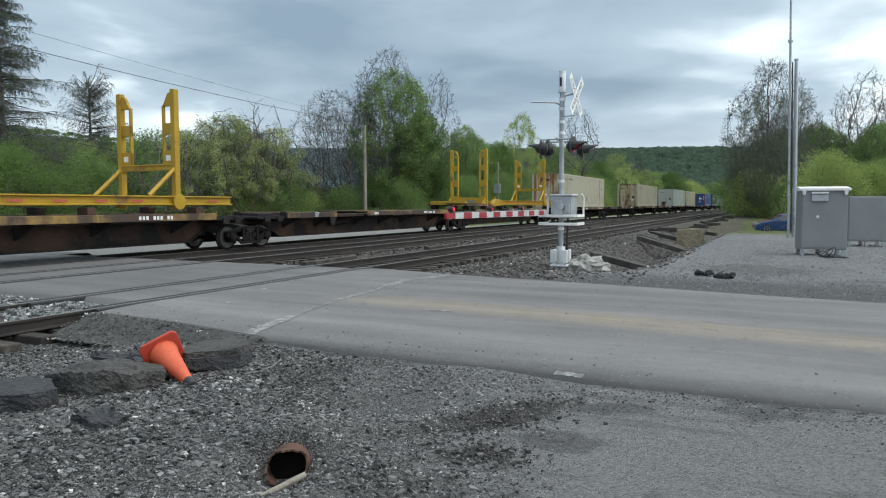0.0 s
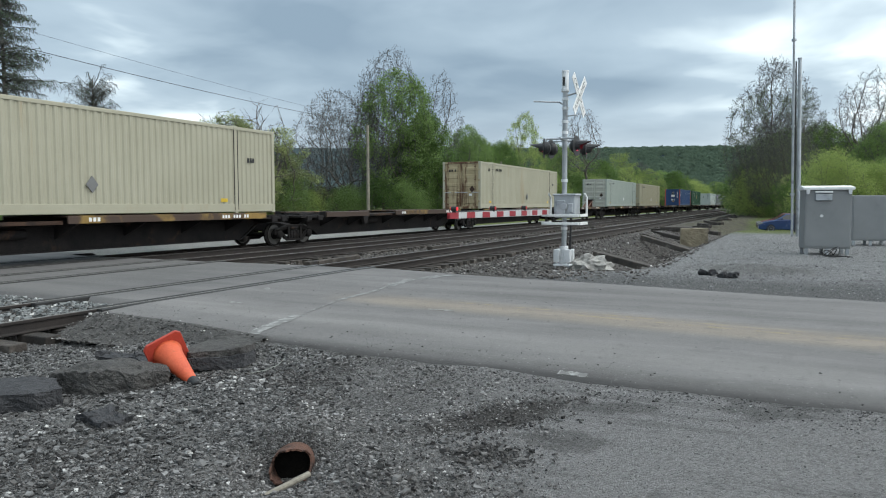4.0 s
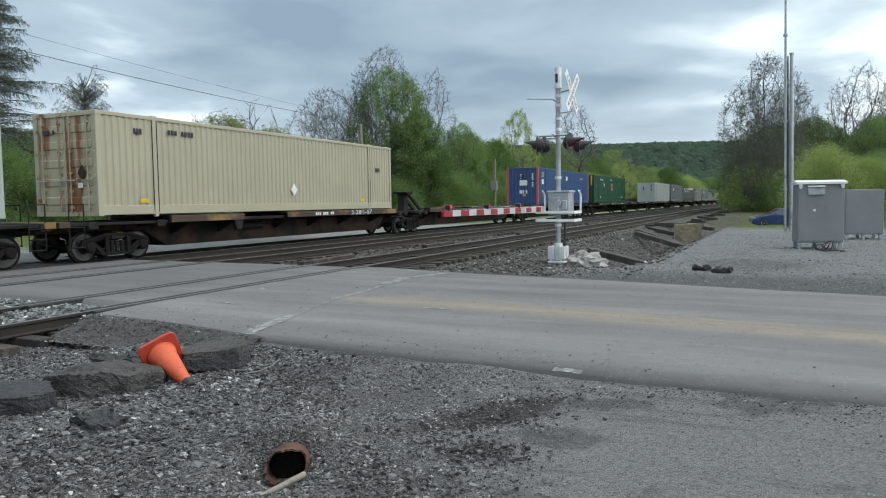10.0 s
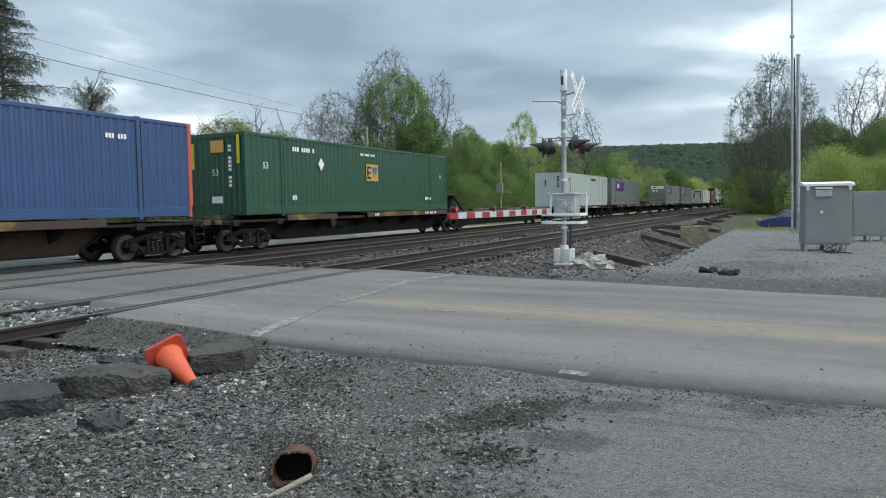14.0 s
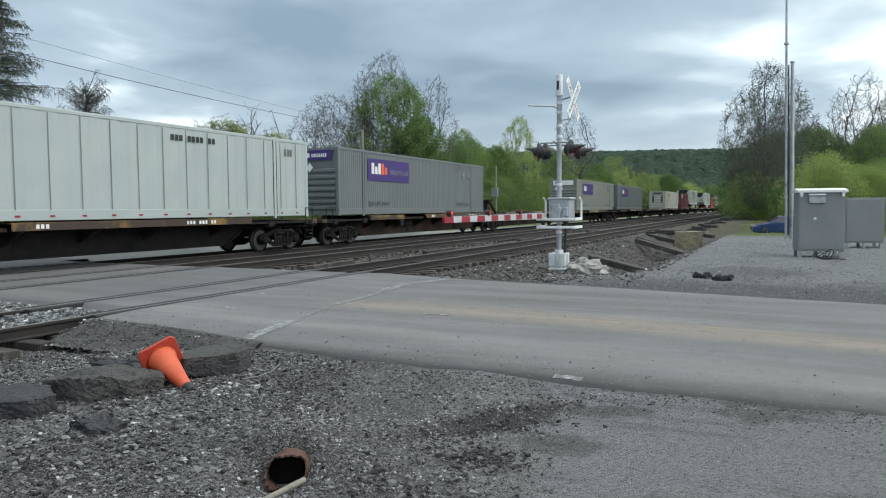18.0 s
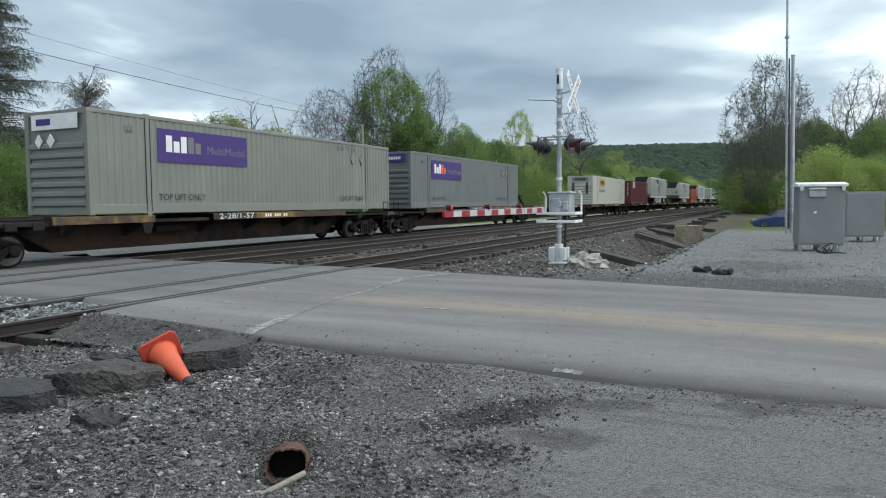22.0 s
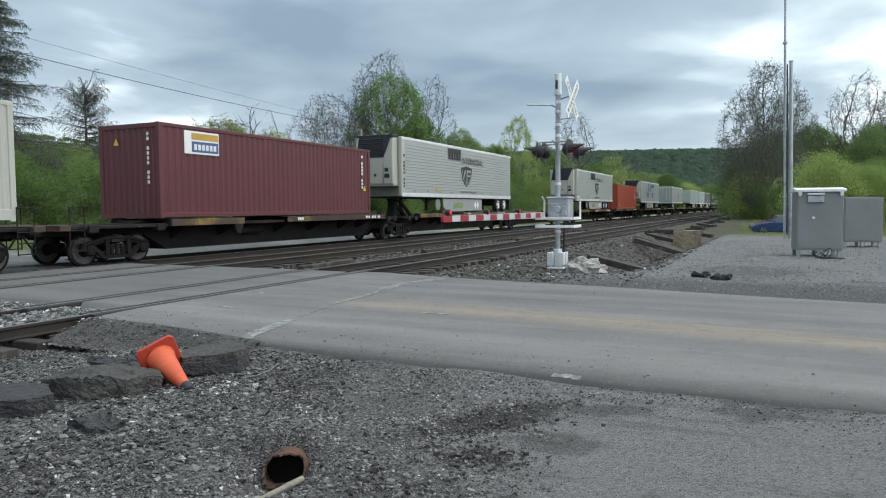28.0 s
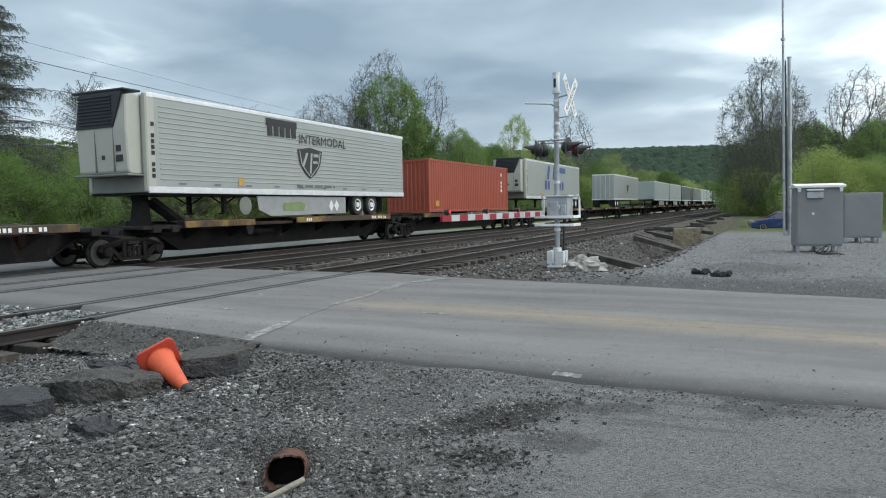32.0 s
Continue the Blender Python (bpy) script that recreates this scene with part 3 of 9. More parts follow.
def height(x, y):
    """Ground height in metres against the rail tops."""
    x, y = np.asarray(x, float), np.asarray(y, float)
    z = -0.13 + 0.034 * ripple(x, y, 2.0, 3) + 0.020 * ripple(x, y, 7.0, 5)
    a, b = -(x + 2.86) * 0.5 + (y - 3.55) * 0.866, (x + 2.86) * 0.866 + (y - 3.55) * 0.5
    z = z + 0.12 * step(a, 0.13, 0.30) * step(a, 1.0, 0.5) * np.exp(-(b / 0.30) ** 2) - 0.17 * step(a, 0.25, 0.14) * step(a, -0.6, -0.15) * np.exp(-(b / 0.24) ** 2)
    a, b = (x + 1.95) * 0.58 + (y - 5.0) * 0.81, -(x + 1.95) * 0.81 + (y - 5.0) * 0.58
    z = z + (0.06 + 0.03 * ripple(x, y, 5.0, 6)) * np.exp(-((a / 0.8) ** 2 + ((b - 0.12) / 0.16) ** 2)) - 0.05 * np.exp(-((a / 0.7) ** 2 + ((b + 0.10) / 0.14) ** 2))
    z = z - 0.05 * step(x, -4.5, -6.5) * step(y, 6.3, 5.2)
    right = -0.05 + 0.03 * ripple(x, y, 0.8, 8)
    z = z * (1 - step(y, 12.0, 13.6)) + right * step(y, 12.0, 13.6)
    edge = road_near(x)
    z = z + 0.055 * step(y, edge - 1.1, edge - 0.1) * step(y, 9.0, 8.0) * step(x, -6.2, -5.0)
    ditch = -0.55 * np.exp(-((x + 4.3 - 0.02 * (y - 20)) / 0.9) ** 2) * step(y, 16.2, 19.5) * step(y, 70, 50)
    z = z + ditch - 0.60 * step(y, 45, 54) * step(y, 74, 66) * step(x, -4.5, -2.5) + 0.26 * np.exp(-((x + 5.3) / 0.8) ** 2) * step(y, 26.5, 28.5) * step(y, 45, 36)
    bank = -0.30 + 0.03 * ripple(x, y, 3.0, 9)
    k = step(x, -6.4, -8.2)
    z = z * (1 - k) + bank * k
    fill = step(x, -9.17, -9.19) * step(x, -12.9, -12.3) * step(y, 8.2, 7.6)
    z = z * (1 - fill) + (-0.075 + 0.015 * ripple(x, y, 6.0, 12)) * fill
    k = step(x, -20.6, -21.8)
    return z * (1 - k) + (-0.30 + 0.27 * step(x, -34, -28) * step(y, 60, 35) + 0.006 * ripple(x, y, 0.6, 2)) * k


def spread(*bits):
    out = []
    for a, b, n in bits:
        out += list(np.linspace(a, b, n, endpoint=False))
    return np.array(out)


def build_ground():
    xs = spread((-2500, -200, 12), (-200, -40, 20), (-40, -20, 30), (-20, -12, 32), (-12, -9, 40), (-9, 3, 190), (3, 12, 40), (12, 60, 24), (60, 2500, 12))
    ys = spread((-2500, -60, 10), (-60, -2, 20), (-2, 1.5, 14), (1.5, 6.6, 110), (6.6, 13, 20), (13, 30, 110), (30, 60, 60), (60, 300, 40), (300, 3500, 14))
    X, Y = np.meshgrid(xs, ys)
    Z = height(X, Y)
    v = np.stack([X.ravel(), Y.ravel(), Z.ravel()], 1)
    i = np.arange(len(ys) - 1)[:, None] * len(xs) + np.arange(len(xs) - 1)[None, :]
    f = np.stack([i, i + 1, i + 1 + len(xs), i + len(xs)], -1).reshape(-1, 4)
    me = from_arrays("ground", v, f, GROUND)
    me.shade_smooth()
    tagged(new("ground", me), "grey gravel ground with ballast, pale stone dust and grass", "ground", kind="structure")


def road_near(x):
    return np.interp(x, [-9.07, -8.6, -7.7, -6.8, -6.0, -5.5, -4.2, -2.2, -1.2, 0.7, 12, 60], [6.85, 6.78, 6.72, 6.6, 6.44, 6.34, 6.26, 6.2, 6.08, 6.12, 5.9, 4.7]) + 0.03 * ripple(np.asarray(x, float), 0 * np.asarray(x, float), 4.0, 21)


def road_far(x):
    return np.interp(x, [-9.07, -8.4, -7.4, -6.9, -6.2, 1.4, 10, 60], [14.85, 14.9, 14.6, 14.45, 14.3, 13.1, 12.2, 10.6]) + 0.05 * ripple(np.asarray(x, float), 0 * np.asarray(x, float), 3.0, 22)


ROAD_S = np.array([0, 0.008, 0.02, 0.035, 0.055, 0.08, 0.12, 0.2, 0.35, 0.5, 0.65, 0.8, 0.9, 0.96, 0.99, 1.0])
ROAD_DROP = np.array([-0.20, -0.048, -0.032, -0.022, -0.014, -0.008, -0.003, 0, 0.012, 0.02, 0.012, 0, 0, -0.01, -0.05, -0.20])


def road_z(x, y):
    s = (y - road_near(x)) / (road_far(x) - road_near(x))
    return np.interp(s, ROAD_S, ROAD_DROP) + 0.012 * ripple(np.asarray(x, float), np.asarray(y, float), 0.9, 31) * (s > 0.05)


def build_road():
    xs = spread((-9.05, 4, 130), (4, 60, 40))
    ss, drop = ROAD_S, ROAD_DROP
    X, S = np.meshgrid(xs, ss)
    Y = road_near(X) * (1 - S) + road_far(X) * S
    Z = np.repeat(drop[:, None], len(xs), 1) + 0.012 * ripple(X, Y, 0.9, 31) * (S > 0.05)
    Z = np.where(X < -8.9, np.minimum(Z, 0.0), Z)
    v = np.stack([X.ravel(), Y.ravel(), Z.ravel()], 1)
    i = np.arange(len(ss) - 1)[:, None] * len(xs) + np.arange(len(xs) - 1)[None, :]
    f = np.stack([i, i + 1, i + 1 + len(xs), i + len(xs)], -1).reshape(-1, 4)
    me = from_arrays("road", v, f, ROAD)
    me.shade_smooth()
    road = tagged(new("road", me), "worn grey asphalt road up to the level crossing", "road", kind="structure")
    # worn white paint: the stop line by the rails and stray dabs
    for i, (x0, y0, x1, y1, w) in enumerate([(-5.75, 6.55, -6.05, 7.85, 0.12), (-6.08, 8.1, -6.30, 9.1, 0.02), (-6.35, 9.3, -6.42, 10.6, 0.07), (-6.47, 10.75, -6.56, 11.1, 0.03), (-6.6, 11.3, -6.8, 12.5, 0.16), (-6.75, 12.7, -6.45, 13.7, 0.2), (-1.85, 6.27, -1.58, 6.25, 0.06), (-7.6, 8.4, -7.9, 8.45, 0.05), (-8.2, 9.8, -8.5, 10.1, 0.06), (-4.6, 9.0, -4.2, 9.0, 0.05)]):
        bm = bmesh.new()
        d = Vector((x1 - x0, y1 - y0, 0))
        n = Vector((-d.y, d.x, 0)).normalized() * w
        k = 14
        rim = []
        for j in range(k + 1):
            c = Vector((x0, y0, 0)) + d * j / k
            s = random.uniform(0.45, 1.0)
            rim.append((c + n * s, c - n * random.uniform(0.45, 1.0)))
        for (a, b), (c, e) in zip(rim, rim[1:]):
            q = [bm.verts.new((p.x, p.y, float(road_z(p.x, p.y)) + 0.006)) for p in (a, b, e, c)]
            bm.faces.new(q)
        me = finish("road_marking", bm)
        me.materials.append(WHITE_LINE)
        part("road_marking", me, road, label="worn white road paint")


def build_crossing():
    """Asphalt between and beyond the rails, with flangeways left open."""
    edges = [(-9.235, -10.555, 7.75, 14.5), (-10.70, -13.83, 7.55, 14.6), (-14.00, -15.33, 5.6, 14.6), (-15.49, -17.17, 3.0, 14.7), (-17.34, -18.66, 1.0, 14.8), (-18.83, -20.2, 0.0, 14.9), (-20.2, -75, -3.0, 16.0)]
    for a, b, y0, y1 in edges:
        xs, ys = np.linspace(b, a, 14), np.linspace(y0, y1, 40)
        X, Y = np.meshgrid(xs, ys)
        Y = Y + 0.10 * ripple(X, Y, 2.0, 40) * ((Y < y0 + 0.3) | (Y > y1 - 0.3))
        Z = 0.006 * ripple(X, Y, 1.1, 41) - 0.004
        edge = (np.arange(40) == 0) | (np.arange(40) == 39)
        Z[edge, :] = -0.22
        Z[:, 0], Z[:, -1] = np.where(edge, -0.3, -0.012), np.where(edge, -0.3, -0.012)
        v = np.stack([X.ravel(), Y.ravel(), Z.ravel()], 1)
        i = np.arange(39)[:, None] * 14 + np.arange(13)[None, :]
        f = np.stack([i, i + 1, i + 15, i + 14], -1).reshape(-1, 4)
        me = from_arrays("crossing_pavement", v, f, ROAD)
        tagged(new("crossing_pavement", me), "grey asphalt infill of the level crossing between rails", "pavement", kind="structure")


def build_flangeways():
    """Dark rubber seals on both sides of every rail in the crossing."""
    for name, xc in TRACKS.items():
        for sx in (-0.7525, 0.7525):
            y0 = {"near": 7.0, "middle": 5.0, "far": 0.5}[name]
            for a, b in ((-0.17, -0.05), (0.05, 0.17)):
                bm = bmesh.new()
                prism(bm, [(a, -0.12), (b, -0.12), (b, -0.004), (b - 0.02, 0.006), (a + 0.02, 0.006), (a, -0.004)], "y", y0, 14.7)
                me = finish("flangeway_seal", bm)
                me.materials.append(RUBBER)
                tagged(new("flangeway_seal", me), "dark rubber seal along the rail", "rail seal", kind="structure").location = (xc + sx, 0, 0)


RAIL = [(-0.07, -0.172), (0.07, -0.172), (0.07, -0.160), (0.012, -0.142), (0.010, -0.045), (0.036, -0.036), (0.036, -0.006), (0.028, 0.0), (-0.028, 0.0), (-0.036, -0.006), (-0.036, -0.036), (-0.010, -0.045), (-0.012, -0.142), (-0.07, -0.160)]


def build_tracks():
    for name, xc in TRACKS.items():
        track = tagged(new(name + "_track"), "railway track of steel rails on dark timber ties", "railway track", kind="structure")
        track.location = (xc, 0, 0)
        for sx in (-0.7525, 0.7525):
            # a rail in lengths, its head polished
            me = mesh(("rail",), lambda bm: prism(bm, RAIL, "y", -90, 900), RAIL_RUST)
            part("rail", me, track, pose(sx, 0, 0))
            head = mesh(("rail_head",), lambda bm: prism(bm, [(-0.027, 0.0), (0.027, 0.0), (0.024, 0.004), (-0.024, 0.004)], "y", -90, 900), TREAD)
            part("rail_head", head, track, pose(sx, 0, 0), "polished running surface")
        def tie(bm):
            box(bm, -1.3, 1.3, -0.115, 0.115, -0.36, -0.185)
        me = mesh(("tie",), tie, TIE_WOOD, 0.012)
        plate = mesh(("tie_plate",), lambda bm: [box(bm, s - 0.18, s + 0.18, -0.09, 0.09, -0.188, -0.172) for s in (-0.7525, 0.7525)], RAIL_RUST, 0.004)
        rows = [y for y in np.arange(14.9, 75, 0.52)] + [y for y in np.arange(-6, 6.9, 0.52)] if name != "far" else [y for y in np.arange(14.9, 50, 0.52)]
        for y in rows:
            o = part("tie", me, track, pose(random.uniform(-0.06, 0.06), y + random.uniform(-0.03, 0.03), random.uniform(-0.012, 0.006), 0, 0, random.uniform(-1.2, 1.2)))
        bm = bmesh.new()
        for y in np.arange(75, 420, 0.55):
            box(bm, -1.3, 1.3, y - 0.115, y + 0.115, -0.36, -0.185)
        me2 = finish("distant_ties", bm)
        me2.materials.append(TIE_WOOD)
        tagged(part("distant_ties", me2, track), kind="stuff")


# loose stones: jittered six-sided chips, many to a mesh
ICO = None


def stones(name, label, pts, sizes, material, seed, flat=0.55):
    global ICO
    if ICO is None:
        V = np.array([(x, y, z) for z in (-1, 1) for x, y in ((-1, -1), (1, -1), (1, 1), (-1, 1))], float) * 0.66
        ICO = (V, np.array([(3, 2, 1, 0), (4, 5, 6, 7), (0, 1, 5, 4), (1, 2, 6, 5), (2, 3, 7, 6), (3, 0, 4, 7)]))
    g = np.random.default_rng(seed)
    V, F = ICO
    n = len(pts)
    v = V[None] * (1 + g.uniform(-0.55, 0.35, (n, len(V), 1))) + g.uniform(-0.22, 0.22, (n, len(V), 3))
    v = v * g.uniform(0.45, 1.3, (n, 1, 3)) * np.array([1, 1, flat])
    a = g.uniform(0, math.tau, n)
    tilt = g.uniform(-0.5, 0.5, n)
    c, s = np.cos(tilt)[:, None], np.sin(tilt)[:, None]
    y, z = v[..., 1] * c - v[..., 2] * s, v[..., 1] * s + v[..., 2] * c
    v = np.stack([v[..., 0], y, z], -1)
    c, s = np.cos(a)[:, None], np.sin(a)[:, None]
    v = np.stack([v[..., 0] * c - v[..., 1] * s, v[..., 0] * s + v[..., 1] * c, v[..., 2]], -1)
    v = v * sizes[:, None, None] + pts[:, None, :]
    f = (F[None] + (np.arange(n) * len(V))[:, None, None]).reshape(-1, 4)
    me = from_arrays(name, v.reshape(-1, 3), f, material)
    me.shade_flat()
    tagged(new(name, me), label, "gravel", kind="stuff")


def stone_material(name, dark, mid, light, whites=0.04):
    m = bpy.data.materials.new(name)
    m.use_nodes = True
    N = Nodes(m.node_tree)
    geo = N.add("ShaderNodeNewGeometry")
    r = geo.outputs["Random Per Island"]
    g = N.noise(geo.outputs["Position"], 90.0, 3.0, 0.6)
    # grime lies in drifts among the stones
    drift = N.noise(geo.outputs["Position"], 2.3, 5.0, 0.65, 0.6)
    f = N.math("ADD", N.math("MULTIPLY", r, 0.8), N.math("ADD", N.math("MULTIPLY", g, 0.2), N.math("MULTIPLY", N.math("SUBTRACT", drift, 0.5), 0.7)))
    col = N.ramp(f, [(0.12, dark), (0.5, mid), (0.9 - whites, light), (0.93, (0.52, 0.51, 0.49))])
    b = N.add("ShaderNodeBsdfPrincipled", Roughness=0.88)
    b.inputs["Specular IOR Level"].default_value = 0.35
    N.link(col, b.inputs["Base Color"])
    N.link(b.outputs[0], N.add("ShaderNodeOutputMaterial").inputs[0])
    return m


def build_gravel():
    g = np.random.default_rng(11)
    fore = stone_material("crushed_limestone", (0.015, 0.0148, 0.0145), (0.105, 0.103, 0.101), (0.235, 0.232, 0.228), 0.0)
    pale = stone_material("pale_ballast", (0.095, 0.10, 0.10), (0.195, 0.205, 0.205), (0.31, 0.32, 0.31))
    yard = stone_material("yard_stone", (0.11, 0.11, 0.11), (0.22, 0.22, 0.218), (0.38, 0.38, 0.372))
    brown = stone_material("brown_ballast", (0.045, 0.040, 0.037), (0.115, 0.104, 0.096), (0.22, 0.205, 0.19), 0.02)

    def scatter(n, x0, x1, y0, y1, keep, lo, hi):
        x, y = g.uniform(x0, x1, n), g.uniform(y0, y1, n)
        k = keep(x, y) > g.uniform(0, 1, n)
        x, y = x[k], y[k]
        s = lo + (hi - lo) * g.beta(1.1, 4.0, len(x))
        return np.stack([x, y, height(x, y) + s * 0.34], 1), s

    road_clear = lambda x, y: (y < road_near(x) - 0.08) | (x < -9.1)
    off_pipe = lambda x, y: (np.hypot(x + 2.90, y - 3.62) > 0.17) * (0.25 + 0.75 * (np.hypot(x + 2.82, y - 5.02) > 0.35))
    worn = lambda x, y: 0.18 + 0.82 * np.clip(0.5 + 0.9 * ripple(x, y, 1.6, 77) + 0.5 * step(x, -1.6, -3.2), 0, 1)
    coarse = lambda x, y: step(x + 0.25 * (y - 4.0) + 0.5 * ripple(x, y, 1.3, 80), -2.9, -4.4)
    clear = lambda x, y: road_clear(x, y) * off_pipe(x, y) * worn(x, y) * (1 - step(x + 0.3 * (y - 4.5), -2.3, -1.0)) * step(x + 9.6, 0.2, 0.8)
    p, s = scatter(80000, -9.0, 1.2, 1.3, 6.9, lambda x, y: clear(x, y) * (0.12 + 0.88 * coarse(x, y)), 0.006, 0.040)
    stones("gravel", "loose grey crushed stone beside the road", p, s, fore, 1, 0.5)
    p, s = scatter(90000, -6.0, 1.2, 1.3, 6.9, lambda x, y: clear(x, y) * (1 - coarse(x, y)), 0.004, 0.024)
    stones("gravel", "finer pale crushed stone towards the packed ground", p, s, stone_material("fine_limestone", (0.048, 0.046, 0.045), (0.172, 0.165, 0.161), (0.30, 0.293, 0.286), 0.0), 13, 0.5)
    p, s = scatter(3600, -12.6, -9.2, 2.0, 7.7, lambda x, y: (np.abs(x + 9.117) > 0.12) * (np.abs(x + 10.622) > 0.12) * 1.0, 0.025, 0.06)
    stones("gravel", "pale bluish ballast stones between the rails", p + np.array([0, 0, 0.02]), s, pale, 2)
    p, s = scatter(5200, -2.9, -1.0, 4.0, 5.9, lambda x, y: np.exp(-(((x + 1.95) * 0.58 + (y - 5.0) * 0.81) / 0.75) ** 2 - ((-(x + 1.95) * 0.81 + (y - 5.0) * 0.58) / 0.22) ** 2), 0.006, 0.036)
    for cx, cy, r, n in ((-1.98, 3.55, 0.32, 450), (-4.15, 5.25, 0.26, 700), (-1.75, 4.22, 0.2, 450), (-3.55, 4.75, 0.2, 300), (-3.9, 2.9, 0.3, 500), (-5.0, 4.9, 0.2, 250)):
        q = np.stack([g.normal(cx, r, n), g.normal(cy, r * 0.7, n)], 1)
        q = q[q[:, 1] < road_near(q[:, 0]) - 0.1]
        u = 0.005 + 0.03 * g.beta(1.0, 4.0, len(q))
        p, s = np.concatenate([p, np.column_stack([q, height(q[:, 0], q[:, 1]) + u * 0.5 + 0.006])]), np.concatenate([s, u])
    stones("gravel", "dark clods and broken asphalt in a ridge of dirt", p, s, stone_material("dirt_clods", (0.028, 0.026, 0.0255), (0.076, 0.071, 0.068), (0.16, 0.155, 0.15), 0.0), 8)
    p, s = scatter(30000, -2.6, 3.4, 1.4, 6.1, lambda x, y: road_clear(x, y) * step(x + 0.3 * (y - 4.5), -2.4, -1.2) * np.clip(0.45 + 0.8 * ripple(x, y, 2.4, 78), 0.1, 1), 0.003, 0.013)
    stones("gravel", "fine grey grit pressed into the packed ground", p, s, stone_material("packed_grit", (0.085, 0.084, 0.082), (0.19, 0.188, 0.184), (0.34, 0.336, 0.33), 0.01), 12, 0.5)
    p, s = scatter(12000, -3.2, 3.2, 4.6, 6.3, lambda x, y: np.clip(1.1 - np.abs(road_near(x) - y - 0.05) / 0.75, 0, 1) ** 2 * (y < road_near(x) + 0.03), 0.004, 0.022)
    stones("gravel", "small grey stones washed along the road edge", p, s, fore, 9, 0.45)
    p, s = scatter(6500, -9.0, 3.0, 6.0, 13.0, lambda x, y: (y > road_near(x) + 0.1) * (y < road_far(x) - 0.1) * (0.12 + 0.88 * step(y - road_near(x), 1.3, 0.1)) * (0.2 + 0.8 * step(x, 0.5, -3)), 0.004, 0.022)
    p[:, 2] = road_z(p[:, 0], p[:, 1]) + s * 0.2
    stones("gravel", "stray pebbles scattered on the asphalt", p, s, fore, 7)
    p, s = scatter(2600, -8.9, -5.3, 5.5, 6.9, lambda x, y: (y < road_near(x) + 0.06) * (y > road_near(x) - 0.85) * 1.0, 0.008, 0.034)
    p[:, 2] = -0.012 - 0.2 * step((road_near(p[:, 0]) + 0.12 - p[:, 1]) / (0.55 + 0.35 * step(p[:, 0], -6.0, -8.0)), 0.05, 1.0) + s * 0.3
    stones("gravel", "dark crumbs of asphalt on the broken road edge", p, s, stone_material("asphalt_crumbs", (0.050, 0.048, 0.046), (0.095, 0.092, 0.087), (0.17, 0.165, 0.158), 0.0), 6)
    p, s = scatter(10000, -8.9, -2.6, 13.6, 42, lambda x, y: (y > road_far(x) + 0.15) * (1 - 0.85 * step(x, np.where(y > 18, -3.3, -4.4), np.where(y > 18, -2.4, -3.4))) * step(y, 46, 30), 0.03, 0.075)
    stones("gravel", "brown track ballast on the shoulder", p, s, brown, 3)
    p, s = scatter(22000, -4.2, 6.5, 12.0, 34, lambda x, y: (y > road_far(x) + 0.1) * (0.35 + 0.65 * step(y, 24, 14)) * np.clip(0.6 + 0.7 * ripple(x, y, 1.4, 79), 0.15, 1), 0.010, 0.040)
    stones("gravel", "pale crushed stone on the yard", p, s, yard, 4)
    p, s = scatter(6000, -16.9, -9.0, 15.0, 34, lambda x, y: (np.abs(x + 9.117) > 0.1) * (np.abs(x + 10.622) > 0.1) * (np.abs(x + 13.91) > 0.1) * (np.abs(x + 15.41) > 0.1) * 1.0, 0.03, 0.065)
    stones("gravel", "dark ballast between the ties", p + np.array([0, 0, 0.05]), s, brown, 5)

# ---- the train ----
XT = TRACKS["far"]
DECK = 1.27
KEYED, WHEELS = [], []          # (thing, place along the train), (wheelset, place of its unit, offset)


def run(t):
    """Metres that the train has gone at t seconds."""
    return 13.5006 * t - 0.0195 * t * t


def wheel_mesh(bm):
    lathe(bm, [(0.12, -0.085), (0.16, -0.085), (0.20, -0.045), (0.35, -0.035), (0.37, -0.075), (0.419, -0.07), (0.424, 0.035), (0.446, 0.05), (0.446, 0.065), (0.37, 0.07), (0.35, 0.02), (0.19, 0.01), (0.16, 0.06), (0.12, 0.06)], 28)


